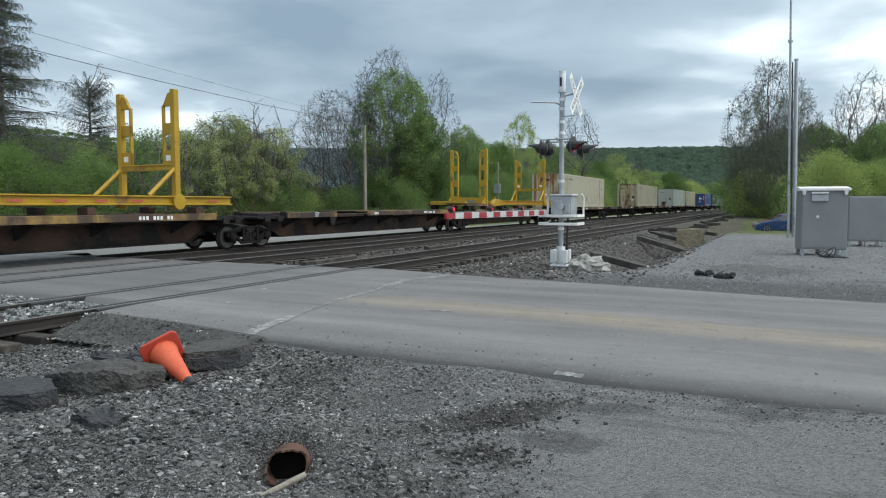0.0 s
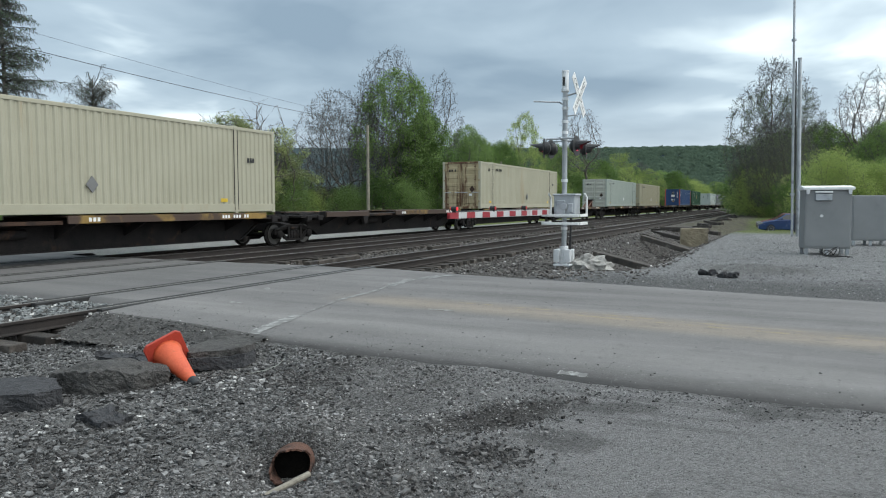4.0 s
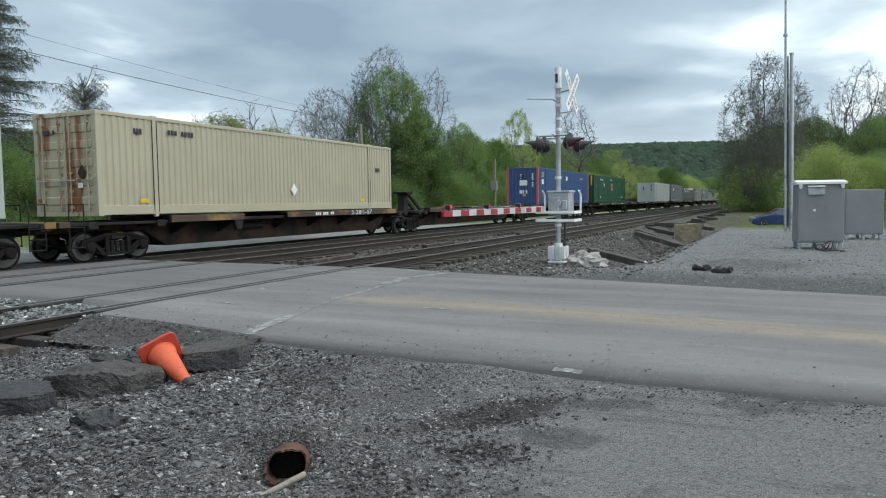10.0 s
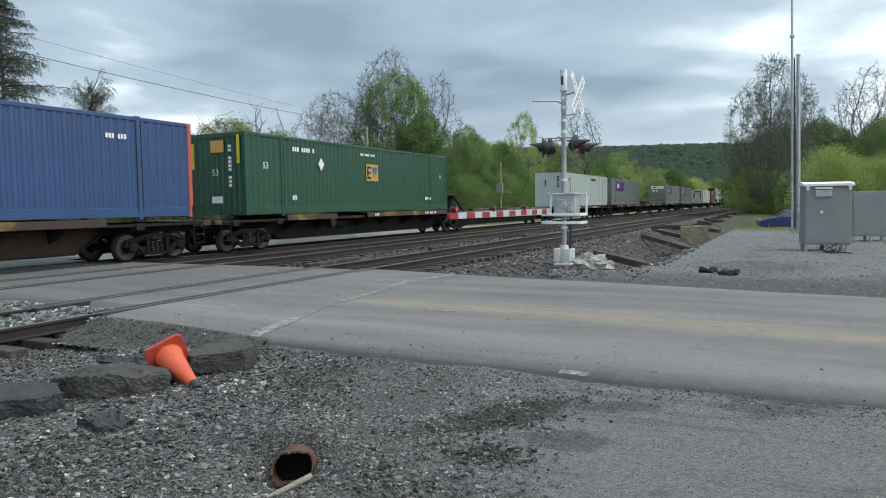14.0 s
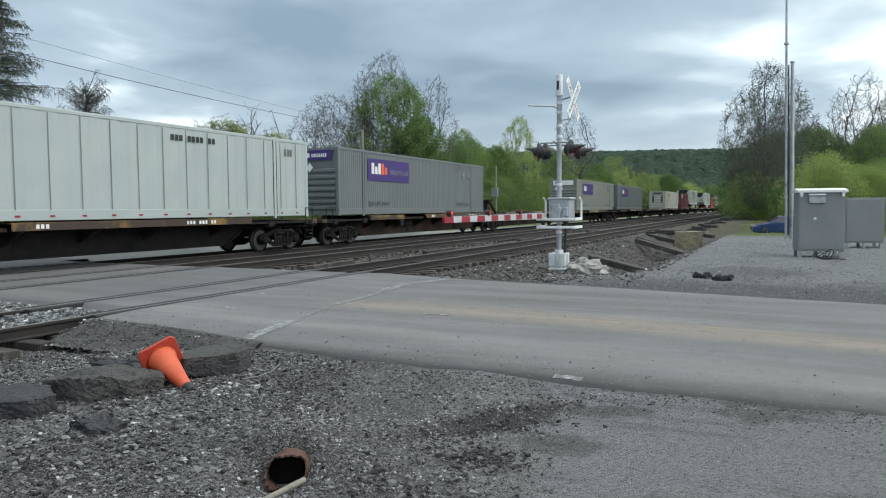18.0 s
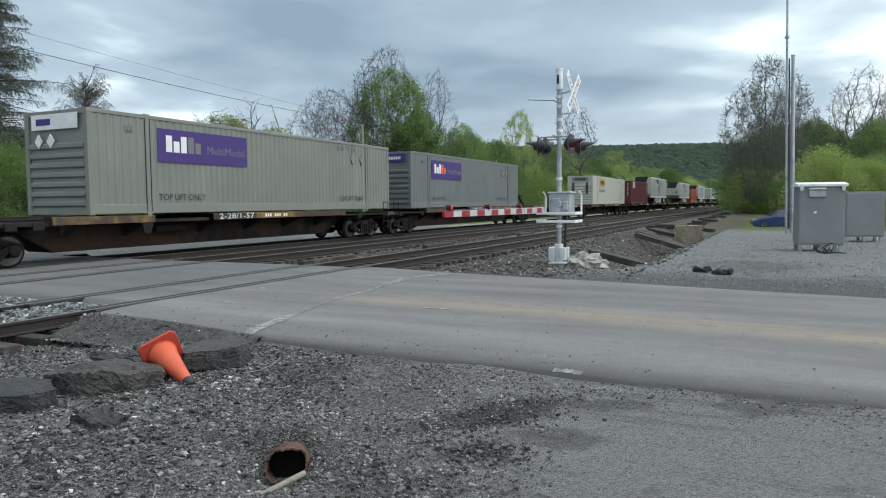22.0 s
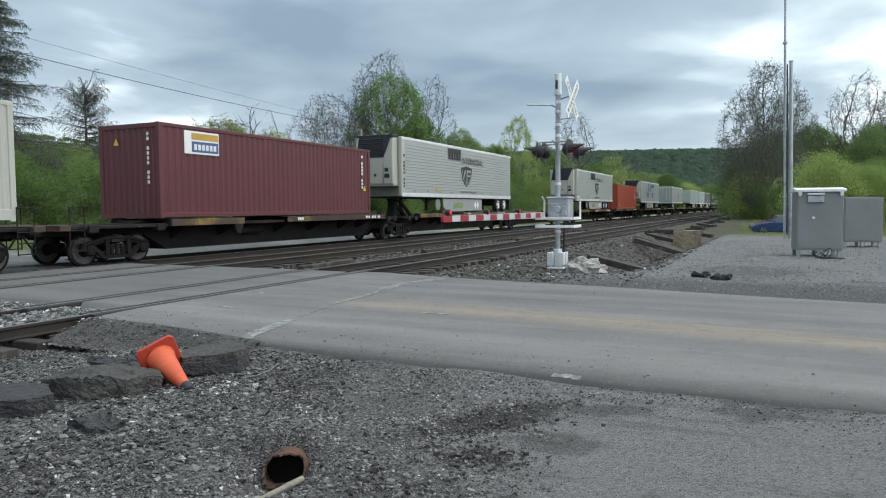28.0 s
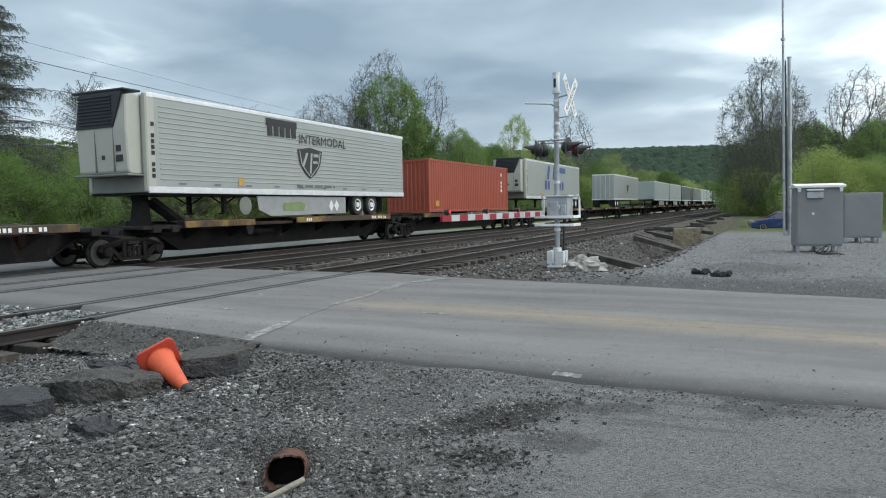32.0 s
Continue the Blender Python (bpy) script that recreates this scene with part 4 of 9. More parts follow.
def side_frame_mesh(bm):
    # an open truss: upper chord, lower chord and two columns, with windows between them
    prism(bm, [(-1.16, 0.44), (-1.10, 0.62), (-0.80, 0.68), (-0.40, 0.78), (0.40, 0.78), (0.80, 0.68), (1.10, 0.62), (1.16, 0.44), (0.98, 0.40), (0.90, 0.52), (0.72, 0.56), (0.38, 0.64), (-0.38, 0.64), (-0.72, 0.56), (-0.90, 0.52), (-0.98, 0.40)], "x", -0.055, 0.055)
    prism(bm, [(-0.30, 0.17), (0.30, 0.17), (0.50, 0.23), (0.88, 0.50), (0.72, 0.55), (0.44, 0.34), (0.30, 0.28), (-0.30, 0.28), (-0.44, 0.34), (-0.72, 0.55), (-0.88, 0.50), (-0.50, 0.23)], "x", -0.050, 0.050)
    # raised rim and bearing caps make the casting read in relief
    for s in (-1, 1):
        lathe(bm, [(0.15, -0.06), (0.155, 0.10), (0.12, 0.14), (0.05, 0.15)], 14, pose(0, s * 0.89, 0.42))
        prism(bm, [(s * 0.42, 0.70), (s * 0.30, 0.70), (s * 0.30, 0.26), (s * 0.42, 0.26)][::1 if s > 0 else -1], "x", 0.05, 0.11)
    prism(bm, [(-1.05, 0.56), (-0.78, 0.62), (-0.40, 0.72), (0.40, 0.72), (0.78, 0.62), (1.05, 0.56), (1.05, 0.62), (0.80, 0.685), (0.40, 0.79), (-0.40, 0.79), (-0.80, 0.685), (-1.05, 0.62)], "x", 0.05, 0.095)
    prism(bm, [(-0.50, 0.17), (0.50, 0.17), (0.76, 0.43), (0.68, 0.45), (0.46, 0.25), (-0.46, 0.25), (-0.68, 0.45), (-0.76, 0.43)], "x", 0.05, 0.095)


def spring_mesh(bm):
    """One coil spring, its turns in one skin."""
    turns = []
    for k in range(7):
        z = 0.27 + k * 0.045
        turns += [(0.058, z), (0.075, z + 0.012), (0.075, z + 0.024), (0.058, z + 0.036)]
    lathe(bm, turns, 8, pose(0, 0, 0, 0, -90, 0))


def truck(unit, S, y, pale=False):
    """A two-axle truck under a unit at y."""
    for s in (-1, 1):
        part("side_frame", mesh("side_frame", side_frame_mesh, WHEEL, 0.008), unit, pose(s * 1.0, y, 0, 0, 0, 0 if s > 0 else 180), "cast steel side frame")
        for d in (-0.17, 0.0, 0.17):
            part("spring", mesh("spring", spring_mesh, STEEL_DARK), unit, pose(s * 1.03, y + d, 0))
    part("bolster", mesh("bolster", lambda bm: prism(bm, [(-1.08, 0.62), (-0.5, 0.50), (0.5, 0.50), (1.08, 0.62), (1.08, 0.74), (0.4, 0.86), (-0.4, 0.86), (-1.08, 0.74)], "y", -0.20, 0.20), STEEL_DARK, 0.01), unit, pose(0, y, 0))
    for dy in (-0.89, 0.89):
        axle = part("wheelset", mesh("axle", lambda bm: tube(bm, (-1.05, 0, 0), (1.05, 0, 0), 0.085, n=12), WHEEL), unit, pose(0, y + dy, 0.42))
        for s in (-1, 1):
            part("wheel", mesh("wheel", wheel_mesh, WHEEL, smooth=False), axle, pose(s * 0.755, 0, 0, 0, 0, 0 if s < 0 else 180))
            part("tread", mesh("tread", lambda bm: lathe(bm, [(0.415, -0.065), (0.4225, -0.06), (0.4245, 0.03), (0.415, 0.034)], 28), WHEEL_TREAD), axle, pose(s * 0.755, 0, 0, 0, 0, 0 if s < 0 else 180), "worn steel tread")
        WHEELS.append((axle, S, y + dy))


def spine_unit(S, P, lead=False, tail=False, body=None, hitch="down", mark="", mark_at=8.5):
    """One platform of an articulated spine car; its near truck stands at S along the train, the next one P behind it."""
    body = body or STEEL_BROWN
    unit = tagged(new("spine_car_unit"), "rust-brown spine car platform with worn yellow deck edges", "flat wagon", group="platforms of the freight train")
    k = (round(P, 1), lead, tail)
    y0, y1 = (-2.0 if lead else 0.15), (P + 2.0 if tail else P - 0.55)
    # deep centre sill, shallow over the trucks
    part("centre_sill", mesh(("centre_sill", k, body.name), lambda bm: prism(bm, [(y0, 0.82), (1.45, 0.82), (2.3, 0.31), (P - 2.3, 0.31), (P - 1.45, 0.82), (y1, 0.82), (y1, 1.10), (y0, 1.10)], "x", -0.42, 0.42), body, 0.012), unit)
    part("sill_flange", mesh(("sill_flange", k), lambda bm: [prism(bm, [(1.4, 0.80), (2.3, 0.285), (P - 2.3, 0.285), (P - 1.4, 0.80), (P - 1.5, 0.83), (P - 2.33, 0.315), (2.33, 0.315), (1.5, 0.83)], "x", -0.50, 0.50), box(bm, -0.5, 0.5, y0 + 0.1, y1 - 0.1, 1.095, 1.125)], STEEL_DARK, 0.004), unit)
    # end platforms across the trucks
    ends = [(y0, 1.7), (P - 1.9, y1)]
    for a, b in ends:
        part("end_platform", mesh(("end_platform", round(a, 1), round(b, 1)), lambda bm: [box(bm, -1.25, 1.25, a + 0.05, b, 1.02, 1.10), box(bm, -1.30, 1.30, a + (b - a) * 0.25, a + (b - a) * 0.25 + 0.30, 0.92, 1.12), box(bm, -1.30, 1.30, b - 0.45, b - 0.15, 0.92, 1.12)], STEEL_DARK, 0.008), unit)
    # side decks: a short one by the near truck, a long one behind, with worn yellow fascias
    for sx in (-1, 1):
        for a, b, z in ((1.75, 5.0, 1.235), (7.4, P - 1.95, 1.25)):
            part("deck_edge", mesh(("deck_edge", sx, a, round(b, 1)), lambda bm: prism(bm, [(sx * 1.36, z - 0.20), (sx * 1.36, z), (sx * 1.30, z + 0.008), (sx * 0.72, z + 0.008), (sx * 0.72, z - 0.03), (sx * 1.30, z - 0.03), (sx * 1.31, z - 0.20)], "y", a, b), DECK_YELLOW, 0.004), unit)
        part("deck_edge", mesh(("deck_edge_mid", sx), lambda bm: prism(bm, [(sx * 1.16, 1.03), (sx * 1.16, 1.13), (sx * 0.52, 1.14), (sx * 0.52, 1.10), (sx * 1.12, 1.09), (sx * 1.12, 1.03)], "y", 5.0, 7.4), body, 0.004), unit, None, "low brown deck between the platforms")
        # drop brackets and piping under the deck
        for y in (2.6, 4.7, 7.7, 9.9, 12.1, P - 3.0):
            part("cross_arm", mesh(("cross_arm", sx), lambda bm: prism(bm, [(sx * 0.42, 0.62), (sx * 1.30, 1.02), (sx * 1.30, 1.10), (sx * 0.42, 1.09)], "y", -0.05, 0.05), STEEL_DARK, 0.006), unit, pose(0, y, 0))
        part("pocket", mesh(("pocket", sx), lambda bm: prism(bm, [(-0.22, 1.04), (0.22, 1.04), (0.10, 0.70), (-0.12, 0.70)], "x", sx * 1.22, sx * 1.34), STEEL_DARK, 0.012), unit, pose(0, 4.75, 0), "dark steel pocket casting")
        for y in (1.9, P - 2.25):
            part("corner_pedestal", mesh(("corner_pedestal", sx), lambda bm: prism(bm, [(sx * 0.95, 1.02), (sx * 1.30, 1.02), (sx * 1.28, 1.265), (sx * 1.0, 1.265)], "y", -0.16, 0.16), STEEL_DARK, 0.012), unit, pose(0, y, 0))
    part("train_pipe", mesh(("train_pipe", round(P, 1)), lambda bm: [tube(bm, (0.47, 1.9, 0.98), (0.47, P - 2, 0.98), 0.022, n=6), tube(bm, (0.62, 5.6, 0.80), (0.62, 6.7, 0.80), 0.13, n=12)], STEEL_DARK), unit, None, "air pipe and brake reservoir")
    if hitch == "up":
        part("hitch_post", mesh("hitch_post", lambda bm: [prism(bm, [(0.95, 1.10), (1.50, 1.10), (1.36, 2.02), (1.10, 2.02)], "x", -0.20, 0.20), prism(bm, [(0.85, 2.04), (1.60, 2.02), (1.72, 2.09), (1.55, 2.14), (0.85, 2.12)], "x", -0.40, 0.40), box(bm, -0.3, 0.3, 1.12, 1.3, 1.9, 2.04)], STEEL_DARK, 0.02), unit, None, "raised trailer hitch stand")
        part("hitch_strut", mesh("hitch_strut", lambda bm: [prism(bm, [(1.45, 1.92), (1.62, 2.0), (2.95, 1.18), (2.75, 1.10)], "x", s * 0.2 - 0.06, s * 0.2 + 0.06) for s in (-1, 1)], STEEL_DARK, 0.01), unit, None, "diagonal hitch strut")
    else:
        part("hitch_plate", mesh("hitch_plate", lambda bm: [box(bm, -0.40, 0.40, 1.2, 2.1, 1.12, 1.20), prism(bm, [(2.0, 1.12), (3.4, 1.12), (3.3, 1.19), (2.1, 1.22)], "x", -0.2, 0.2)], STEEL_DARK, 0.015), unit, None, "folded trailer hitch")
    if lead or tail:
        for on, y, d in ((lead, -2.0, -1), (tail, P + 2.0, 1)):
            if not on:
                continue
            part("coupler", mesh("coupler", lambda bm: [tube(bm, (0, 0, 0), (0, 0.5, 0), 0.10, n=8), box(bm, -0.16, 0.16, 0.45, 0.72, -0.14, 0.14)], WHEEL, 0.02), unit, pose(0, y, 0.88, 0, 0, 0 if d > 0 else 180))
            part("air_hose", mesh("air_hose", lambda bm: [tube(bm, (0.35, 0.0, 0.0), (0.33, 0.22, -0.30), 0.03, n=6), tube(bm, (0.33, 0.22, -0.30), (0.22, 0.55, -0.36), 0.03, n=6)], RUBBER), unit, pose(0, y, 0.85, 0, 0, 0 if d > 0 else 180))
            for s in (-1, 1):
                def ladder(bm):
                    for yy in (-0.22, 0.22):
                        tube(bm, (0, yy, 0.42), (0, yy, 1.62), 0.016, n=6)
                    for z in (0.45, 0.72, 0.99, 1.60):
                        tube(bm, (0, -0.22, z), (0, 0.22, z), 0.016, n=6)
                part("ladder", mesh("ladder", ladder, STEEL_DARK), unit, pose(s * 1.31, y - d * 0.55, 0), "steel step and hand rail")
            part("end_beam", mesh("end_beam", lambda bm: box(bm, -1.33, 1.33, -0.16, 0.16, 0.98, 1.14), DECK_YELLOW, 0.012), unit, pose(0, y - d * 0.2, 0))
    truck(unit, S, 0.0)
    if tail:
        truck(unit, S, P)
    if mark:
        long = len(mark) > 5
        wide = 3.8 if len(mark) > 12 else 1.95 if long else 0.55
        part("mark_plate", mesh(("mark_plate", wide), lambda bm: box(bm, 0, 0.004, -wide / 2, wide / 2, -0.10, 0.10), BLACK_PAINT), unit, pose(1.3605, 12.4 if len(mark) > 12 else mark_at if long else 3.6, 1.145), "black stencil panel")
        part("lettering", lettering(mark, 0.17 if len(mark) > 12 else 0.26 if long else 0.24, WHITE_PAINT, 3.6 if len(mark) > 12 else 1.7 if long else None), unit, pose(1.366, 12.4 if len(mark) > 12 else mark_at if long else 3.6, 1.145))
    for y, w in ((8.3, 0.6), ((9.8 if mark_at > 9 else 10.6) if len(mark) > 5 else 13.6, 1.3)) if len(mark) < 12 else ():
        def bars(bm):
            n = int(w / 0.13)
            for i in range(n):
                if i % 4 != 3:
                    box(bm, 0, 0.004, -w / 2 + i * 0.13, -w / 2 + i * 0.13 + 0.085, -0.055, 0.055)
        if len(mark) < 6 or y > 9:
            tagged(part("stencil", mesh(("stencil", w), bars, WHITE_PAINT), unit, pose(1.362, y, 1.15), "white stencilled marks"), "white stencilled marks", kind="stuff")
    KEYED.append((unit, S))
    return unit


def corrugated(bm, y0, y1, z0, z1, pitch, depth, x, face=1):
    """A trapezoid-ribbed wall along y, its outer ribs at x."""
    n = max(1, round((y1 - y0) / pitch))
    p = (y1 - y0) / n
    pts = []
    for i in range(n):
        a = y0 + i * p
        pts += [(a, 0), (a + p * 0.32, 0), (a + p * 0.50, -depth), (a + p * 0.82, -depth)]
    pts.append((y1, 0))
    lo = [bm.verts.new((x + face * d, y, z0)) for y, d in pts]
    hi = [bm.verts.new((x + face * d, y, z1)) for y, d in pts]
    for i in range(len(pts) - 1):
        q = (lo[i], lo[i + 1], hi[i + 1], hi[i])
        bm.faces.new(q if face > 0 else q[::-1])


def container(S, L, H, paint, label, end="front", pitch=0.28, posts=None, post40=True, rail=None, end_paint=None, depth=0.036, ends_depth=0.045):
    """A freight container whose leading end is at S; end says what that end shows: front, doors or ribs."""
    W = 2.59
    posts, rail, end_paint = posts or paint, rail or paint, end_paint or paint
    box_ = tagged(new("freight_container"), label, "container", group="containers on the train")
    k = (L, H, pitch, depth)
    for s in (-1, 1):
        a = 2.05 if post40 else 0.12
        runs = [(0.12, 1.90), (2.10, L - 2.10), (L - 1.90, L - 0.12)] if post40 else [(0.12, L - 0.12)]
        for a, b in runs:
            part("side_panel", mesh(("side_panel", k, a, paint.name, s), lambda bm: corrugated(bm, a, b, 0.30 if post40 else 0.16, H - 0.10, pitch, depth, s * (W / 2 - 0.012), s), paint), box_)
        part("bottom_rail", mesh(("bottom_rail", L, s, rail.name, post40), lambda bm: box(bm, s * (W / 2 - 0.06), s * (W / 2 - 0.004), 0.05, L - 0.05, 0.03, 0.30 if post40 else 0.17), rail, 0.01), box_)
        part("top_rail", mesh(("top_rail", L, H, s, rail.name), lambda bm: box(bm, s * (W / 2 - 0.06), s * (W / 2 - 0.002), 0.05, L - 0.05, H - 0.11, H), rail, 0.01), box_)
        for y in (0.0, L - 0.15):
            part("corner_post", mesh(("corner_post", H, s, posts.name), lambda bm: box(bm, s * (W / 2 - 0.16), s * W / 2, 0, 0.15, 0, H), posts, 0.015), box_, pose(0, y, 0))
            for z in (0.0, H - 0.12):
                part("corner_casting", mesh(("corner_casting", s, posts.name), lambda bm: box(bm, s * (W / 2 - 0.17), s * (W / 2 + 0.004), -0.004, 0.178, -0.003, 0.123), posts, 0.012), box_, pose(0, y if y == 0 else L - 0.174, z))
        if post40:
            for y in (2.0, L - 2.0):
                # dark strips stand for the shade in the seams beside the post
                for d in (-0.088, 0.088):
                    part("post_seam", mesh(("post_seam", H, s), lambda bm: box(bm, s * (W / 2 - 0.04), s * (W / 2 - 0.003), -0.014, 0.014, 0.08, H - 0.09), STEEL_DARK), box_, pose(0, y + d, 0), "dark seam beside the post")
                part("lifting_post", mesh(("lifting_post", H, s, posts.name), lambda bm: [box(bm, s * (W / 2 - 0.09), s * (W / 2 + 0.003), -0.07, 0.07, -0.05, H + 0.02), box(bm, s * (W / 2 - 0.13), s * (W / 2 + 0.006), -0.10, 0.10, H - 0.08, H + 0.03)], paint, 0.012), box_, pose(0, y, 0))
    part("roof", mesh(("roof", L, H, paint.name), lambda bm: box(bm, -W / 2 + 0.05, W / 2 - 0.05, 0.05, L - 0.05, H - 0.07, H - 0.02), paint), box_)
    part("floor", mesh(("floor", L), lambda bm: box(bm, -W / 2 + 0.05, W / 2 - 0.05, 0.06, L - 0.06, 0.05, 0.14), STEEL_DARK), box_)
    # both end walls
    for y, kind, f in ((0.0, end, -1), (L, "front", 1)):
        m = pose(0, y, 0) if f < 0 else pose(0, y, 0, 0, 0, 180)
        if kind == "front":
            def wall(bm):
                t = bmesh.new()
                corrugated(t, -W / 2 + 0.16, W / 2 - 0.16, 0.14, H - 0.13, 0.25, ends_depth, 0.0, 1)
                for v in t.verts:
                    v.co = (v.co.y, 0.03 - v.co.x, v.co.z)
                me = bpy.data.meshes.new("tmp")
                t.to_mesh(me)
                bm.from_mesh(me)
                bpy.data.meshes.remove(me)
                t.free()
                box(bm, -W / 2 + 0.15, W / 2 - 0.15, 0.01, 0.08, H - 0.14, H - 0.01)
                box(bm, -W / 2 + 0.15, W / 2 - 0.15, 0.01, 0.08, 0.01, 0.15)
            part("end_wall", mesh(("end_wall", H, end_paint.name), wall, end_paint), box_, m)
        elif kind == "ribs":
            part("end_wall", mesh(("end_wall_ribs", H, end_paint.name), lambda bm: [box(bm, -W / 2 + 0.1, W / 2 - 0.1, 0.07, 0.10, 0.02, H - 0.02), box(bm, -W / 2 + 0.15, W / 2 - 0.15, 0.02, 0.08, 0.02, 0.16), box(bm, -W / 2 + 0.15, W / 2 - 0.15, 0.02, 0.08, H - 0.14, H - 0.01)], end_paint), box_, m)
            for i in range(7):
                part("rib", mesh(("rib", end_paint.name), lambda bm: prism(bm, [(0.075, 0), (0.0, 0.05), (0.0, 0.15), (0.075, 0.20)], "x", -W / 2 + 0.18, W / 2 - 0.18), end_paint, 0.006), box_, m @ pose(0, 0, 0.22 + i * 0.265), "pressed horizontal rib")
        else:
            for s in (-1, 1):
                door = part("door", mesh(("door", H, s, end_paint.name), lambda bm: [box(bm, s * 0.015 if s > 0 else -1.14, 1.14 if s > 0 else -0.015, 0.045, 0.09, 0.14, H - 0.13)] + [prism(bm, [(0.05, z), (0.02, z + 0.04), (0.02, z + 0.22), (0.05, z + 0.26)], "x", s * 0.08 if s > 0 else -1.06, 1.06 if s > 0 else -0.08) for z in (0.3, 0.82, 1.34, 1.86, 2.3)], end_paint, 0.006), box_, m)
                for x in (0.22, 0.92):
                    part("locking_bar", mesh(("locking_bar", H, end_paint.name), lambda bm: [tube(bm, (0, -0.01, 0.10), (0, -0.01, H - 0.08), 0.019, n=8)] + [box(bm, -0.05, 0.05, -0.02, 0.05, z - 0.03, z + 0.03) for z in (0.25, 0.7, 1.2, 1.8, H - 0.3)], end_paint), door, pose(s * x, 0, 0))
                    part("handle", mesh(("handle",), lambda bm: box(bm, -0.22, 0.22, -0.045, -0.025, 0.98, 1.02), GALV, 0.005), door, pose(s * x, 0, 0), "galvanised door handle")
                for z in (0.45, 1.1, 1.75, 2.4):
                    part("hinge", mesh(("hinge", end_paint.name), lambda bm: box(bm, -0.05, 0.05, -0.01, 0.06, -0.05, 0.05), end_paint, 0.01), door, pose(s * 1.17, 0, z))
            part("door_header", mesh(("door_header", H, end_paint.name), lambda bm: box(bm, -W / 2 + 0.15, W / 2 - 0.15, 0.01, 0.10, H - 0.12, H), end_paint, 0.006), box_, m)
            part("door_sill", mesh(("door_sill", end_paint.name), lambda bm: box(bm, -W / 2 + 0.15, W / 2 - 0.15, 0.01, 0.10, 0.0, 0.135), end_paint, 0.006), box_, m)
    box_["size"] = (L, H)
    KEYED.append((box_, S))
    return box_


def on_side(thing, name, y, z, build, material, label=""):
    """A flat mark on the side that faces +x; build(bm) draws it in y and z."""
    bm = bmesh.new()
    build(bm)
    me = finish(name, bm)
    me.materials.append(material)
    ob = part(name, me, thing, pose(1.299, y, z), label)
    return tagged(ob, kind="stuff") if name in ("stencil", "sign_mark") else ob


def panel(w, h):
    return lambda bm: box(bm, 0, 0.006, -w / 2, w / 2, -h / 2, h / 2)


def diamond(r):
    return lambda bm: prism(bm, [(-r * 0.8, 0), (0, -r), (r * 0.8, 0), (0, r)], "x", 0, 0.026)


def bar_text(w, h, n, up=False):
    """Writing that cannot be read, as bars."""
    def build(bm):
        p = w / n
        for i in range(n):
            if n > 3 and i % 5 == 3:
                continue
            a = -w / 2 + i * p
            if up:
                box(bm, 0, 0.005, -h / 2, h / 2, a, a + p * 0.72)
            else:
                box(bm, 0, 0.005, a, a + p * 0.72, -h / 2, h / 2)
    return build


def on_end(thing, name, x, z, build, material, label=""):
    """A flat mark on the leading end, seen from -y."""
    bm = bmesh.new()
    build(bm)
    me = finish(name, bm)
    me.materials.append(material)
    ob = part(name, me, thing, pose(x, -0.012, z, 0, 0, -90), label)
    return tagged(ob, kind="stuff") if name in ("stencil", "sign_mark") else ob


def words(thing, text, size, y, z, material, width=None, end=False):
    me = lettering(text, size, material, width)
    m = pose(y, -0.02, z, 0, 0, -90) if end else pose(1.306, y, z)
    return part("lettering", me, thing, m)


CREAM = surface("cream_container_paint", (0.352, 0.336, 0.250), (0.402, 0.385, 0.296), 0.8, 0.55, 0, 0.05, 40, (0.33, 0.25, 0.14), (0.58, 0.80), 0.9, streaks=True)
CREAM_RUST = surface("rusty_cream_paint", (0.383, 0.351, 0.242), (0.446, 0.408, 0.299), 0.8, 0.6, 0, 0.1, 40, (0.20, 0.085, 0.035), (0.48, 0.63), 1.6, streaks=True)
DOOR_RUST = surface("rust_stained_doors", (0.34, 0.275, 0.155), (0.45, 0.38, 0.24), 2.0, 0.7, 0, 0.15, 40, (0.115, 0.055, 0.028), (0.42, 0.60), 2.2, streaks=True)
PALE_GREEN = surface("pale_grey_green_paint", (0.300, 0.345, 0.312), (0.350, 0.392, 0.355), 0.8, 0.5, 0, 0.04, 40, (0.45, 0.45, 0.38), (0.64, 0.82), 0.9, streaks=True)
TAN = surface("tan_container_paint", (0.345, 0.325, 0.232), (0.395, 0.372, 0.272), 0.8, 0.55, 0, 0.05, 40, (0.34, 0.23, 0.12), (0.64, 0.82), 0.9, streaks=True)
BLUE = surface("blue_container_paint", (0.020, 0.053, 0.145), (0.029, 0.073, 0.190), 0.9, 0.45, 0, 0.05, 40, (0.06, 0.075, 0.12), (0.62, 0.82), 1.2, streaks=True)
RED_POST = surface("faded_red_posts", (0.38, 0.070, 0.045), (0.47, 0.10, 0.065), 1.5, 0.55, 0, 0.05, 40, (0.22, 0.07, 0.05), (0.6, 0.75), 2)
GREEN = surface("green_container_paint", (0.009, 0.055, 0.029), (0.014, 0.075, 0.041), 0.9, 0.45, 0, 0.05, 40, (0.03, 0.06, 0.04), (0.62, 0.82), 1.2, streaks=True)
WHITE_BOX = surface("white_box_paint", (0.352, 0.405, 0.392), (0.405, 0.455, 0.438), 0.7, 0.45, 0, 0.03, 40, (0.48, 0.47, 0.43), (0.64, 0.84), 0.8, streaks=True)
GREY_BOX = surface("grey_container_paint", (0.122, 0.138, 0.141), (0.155, 0.172, 0.174), 0.7, 0.5, 0, 0.04, 40, (0.22, 0.22, 0.21), (0.6, 0.8), 0.8, streaks=True)
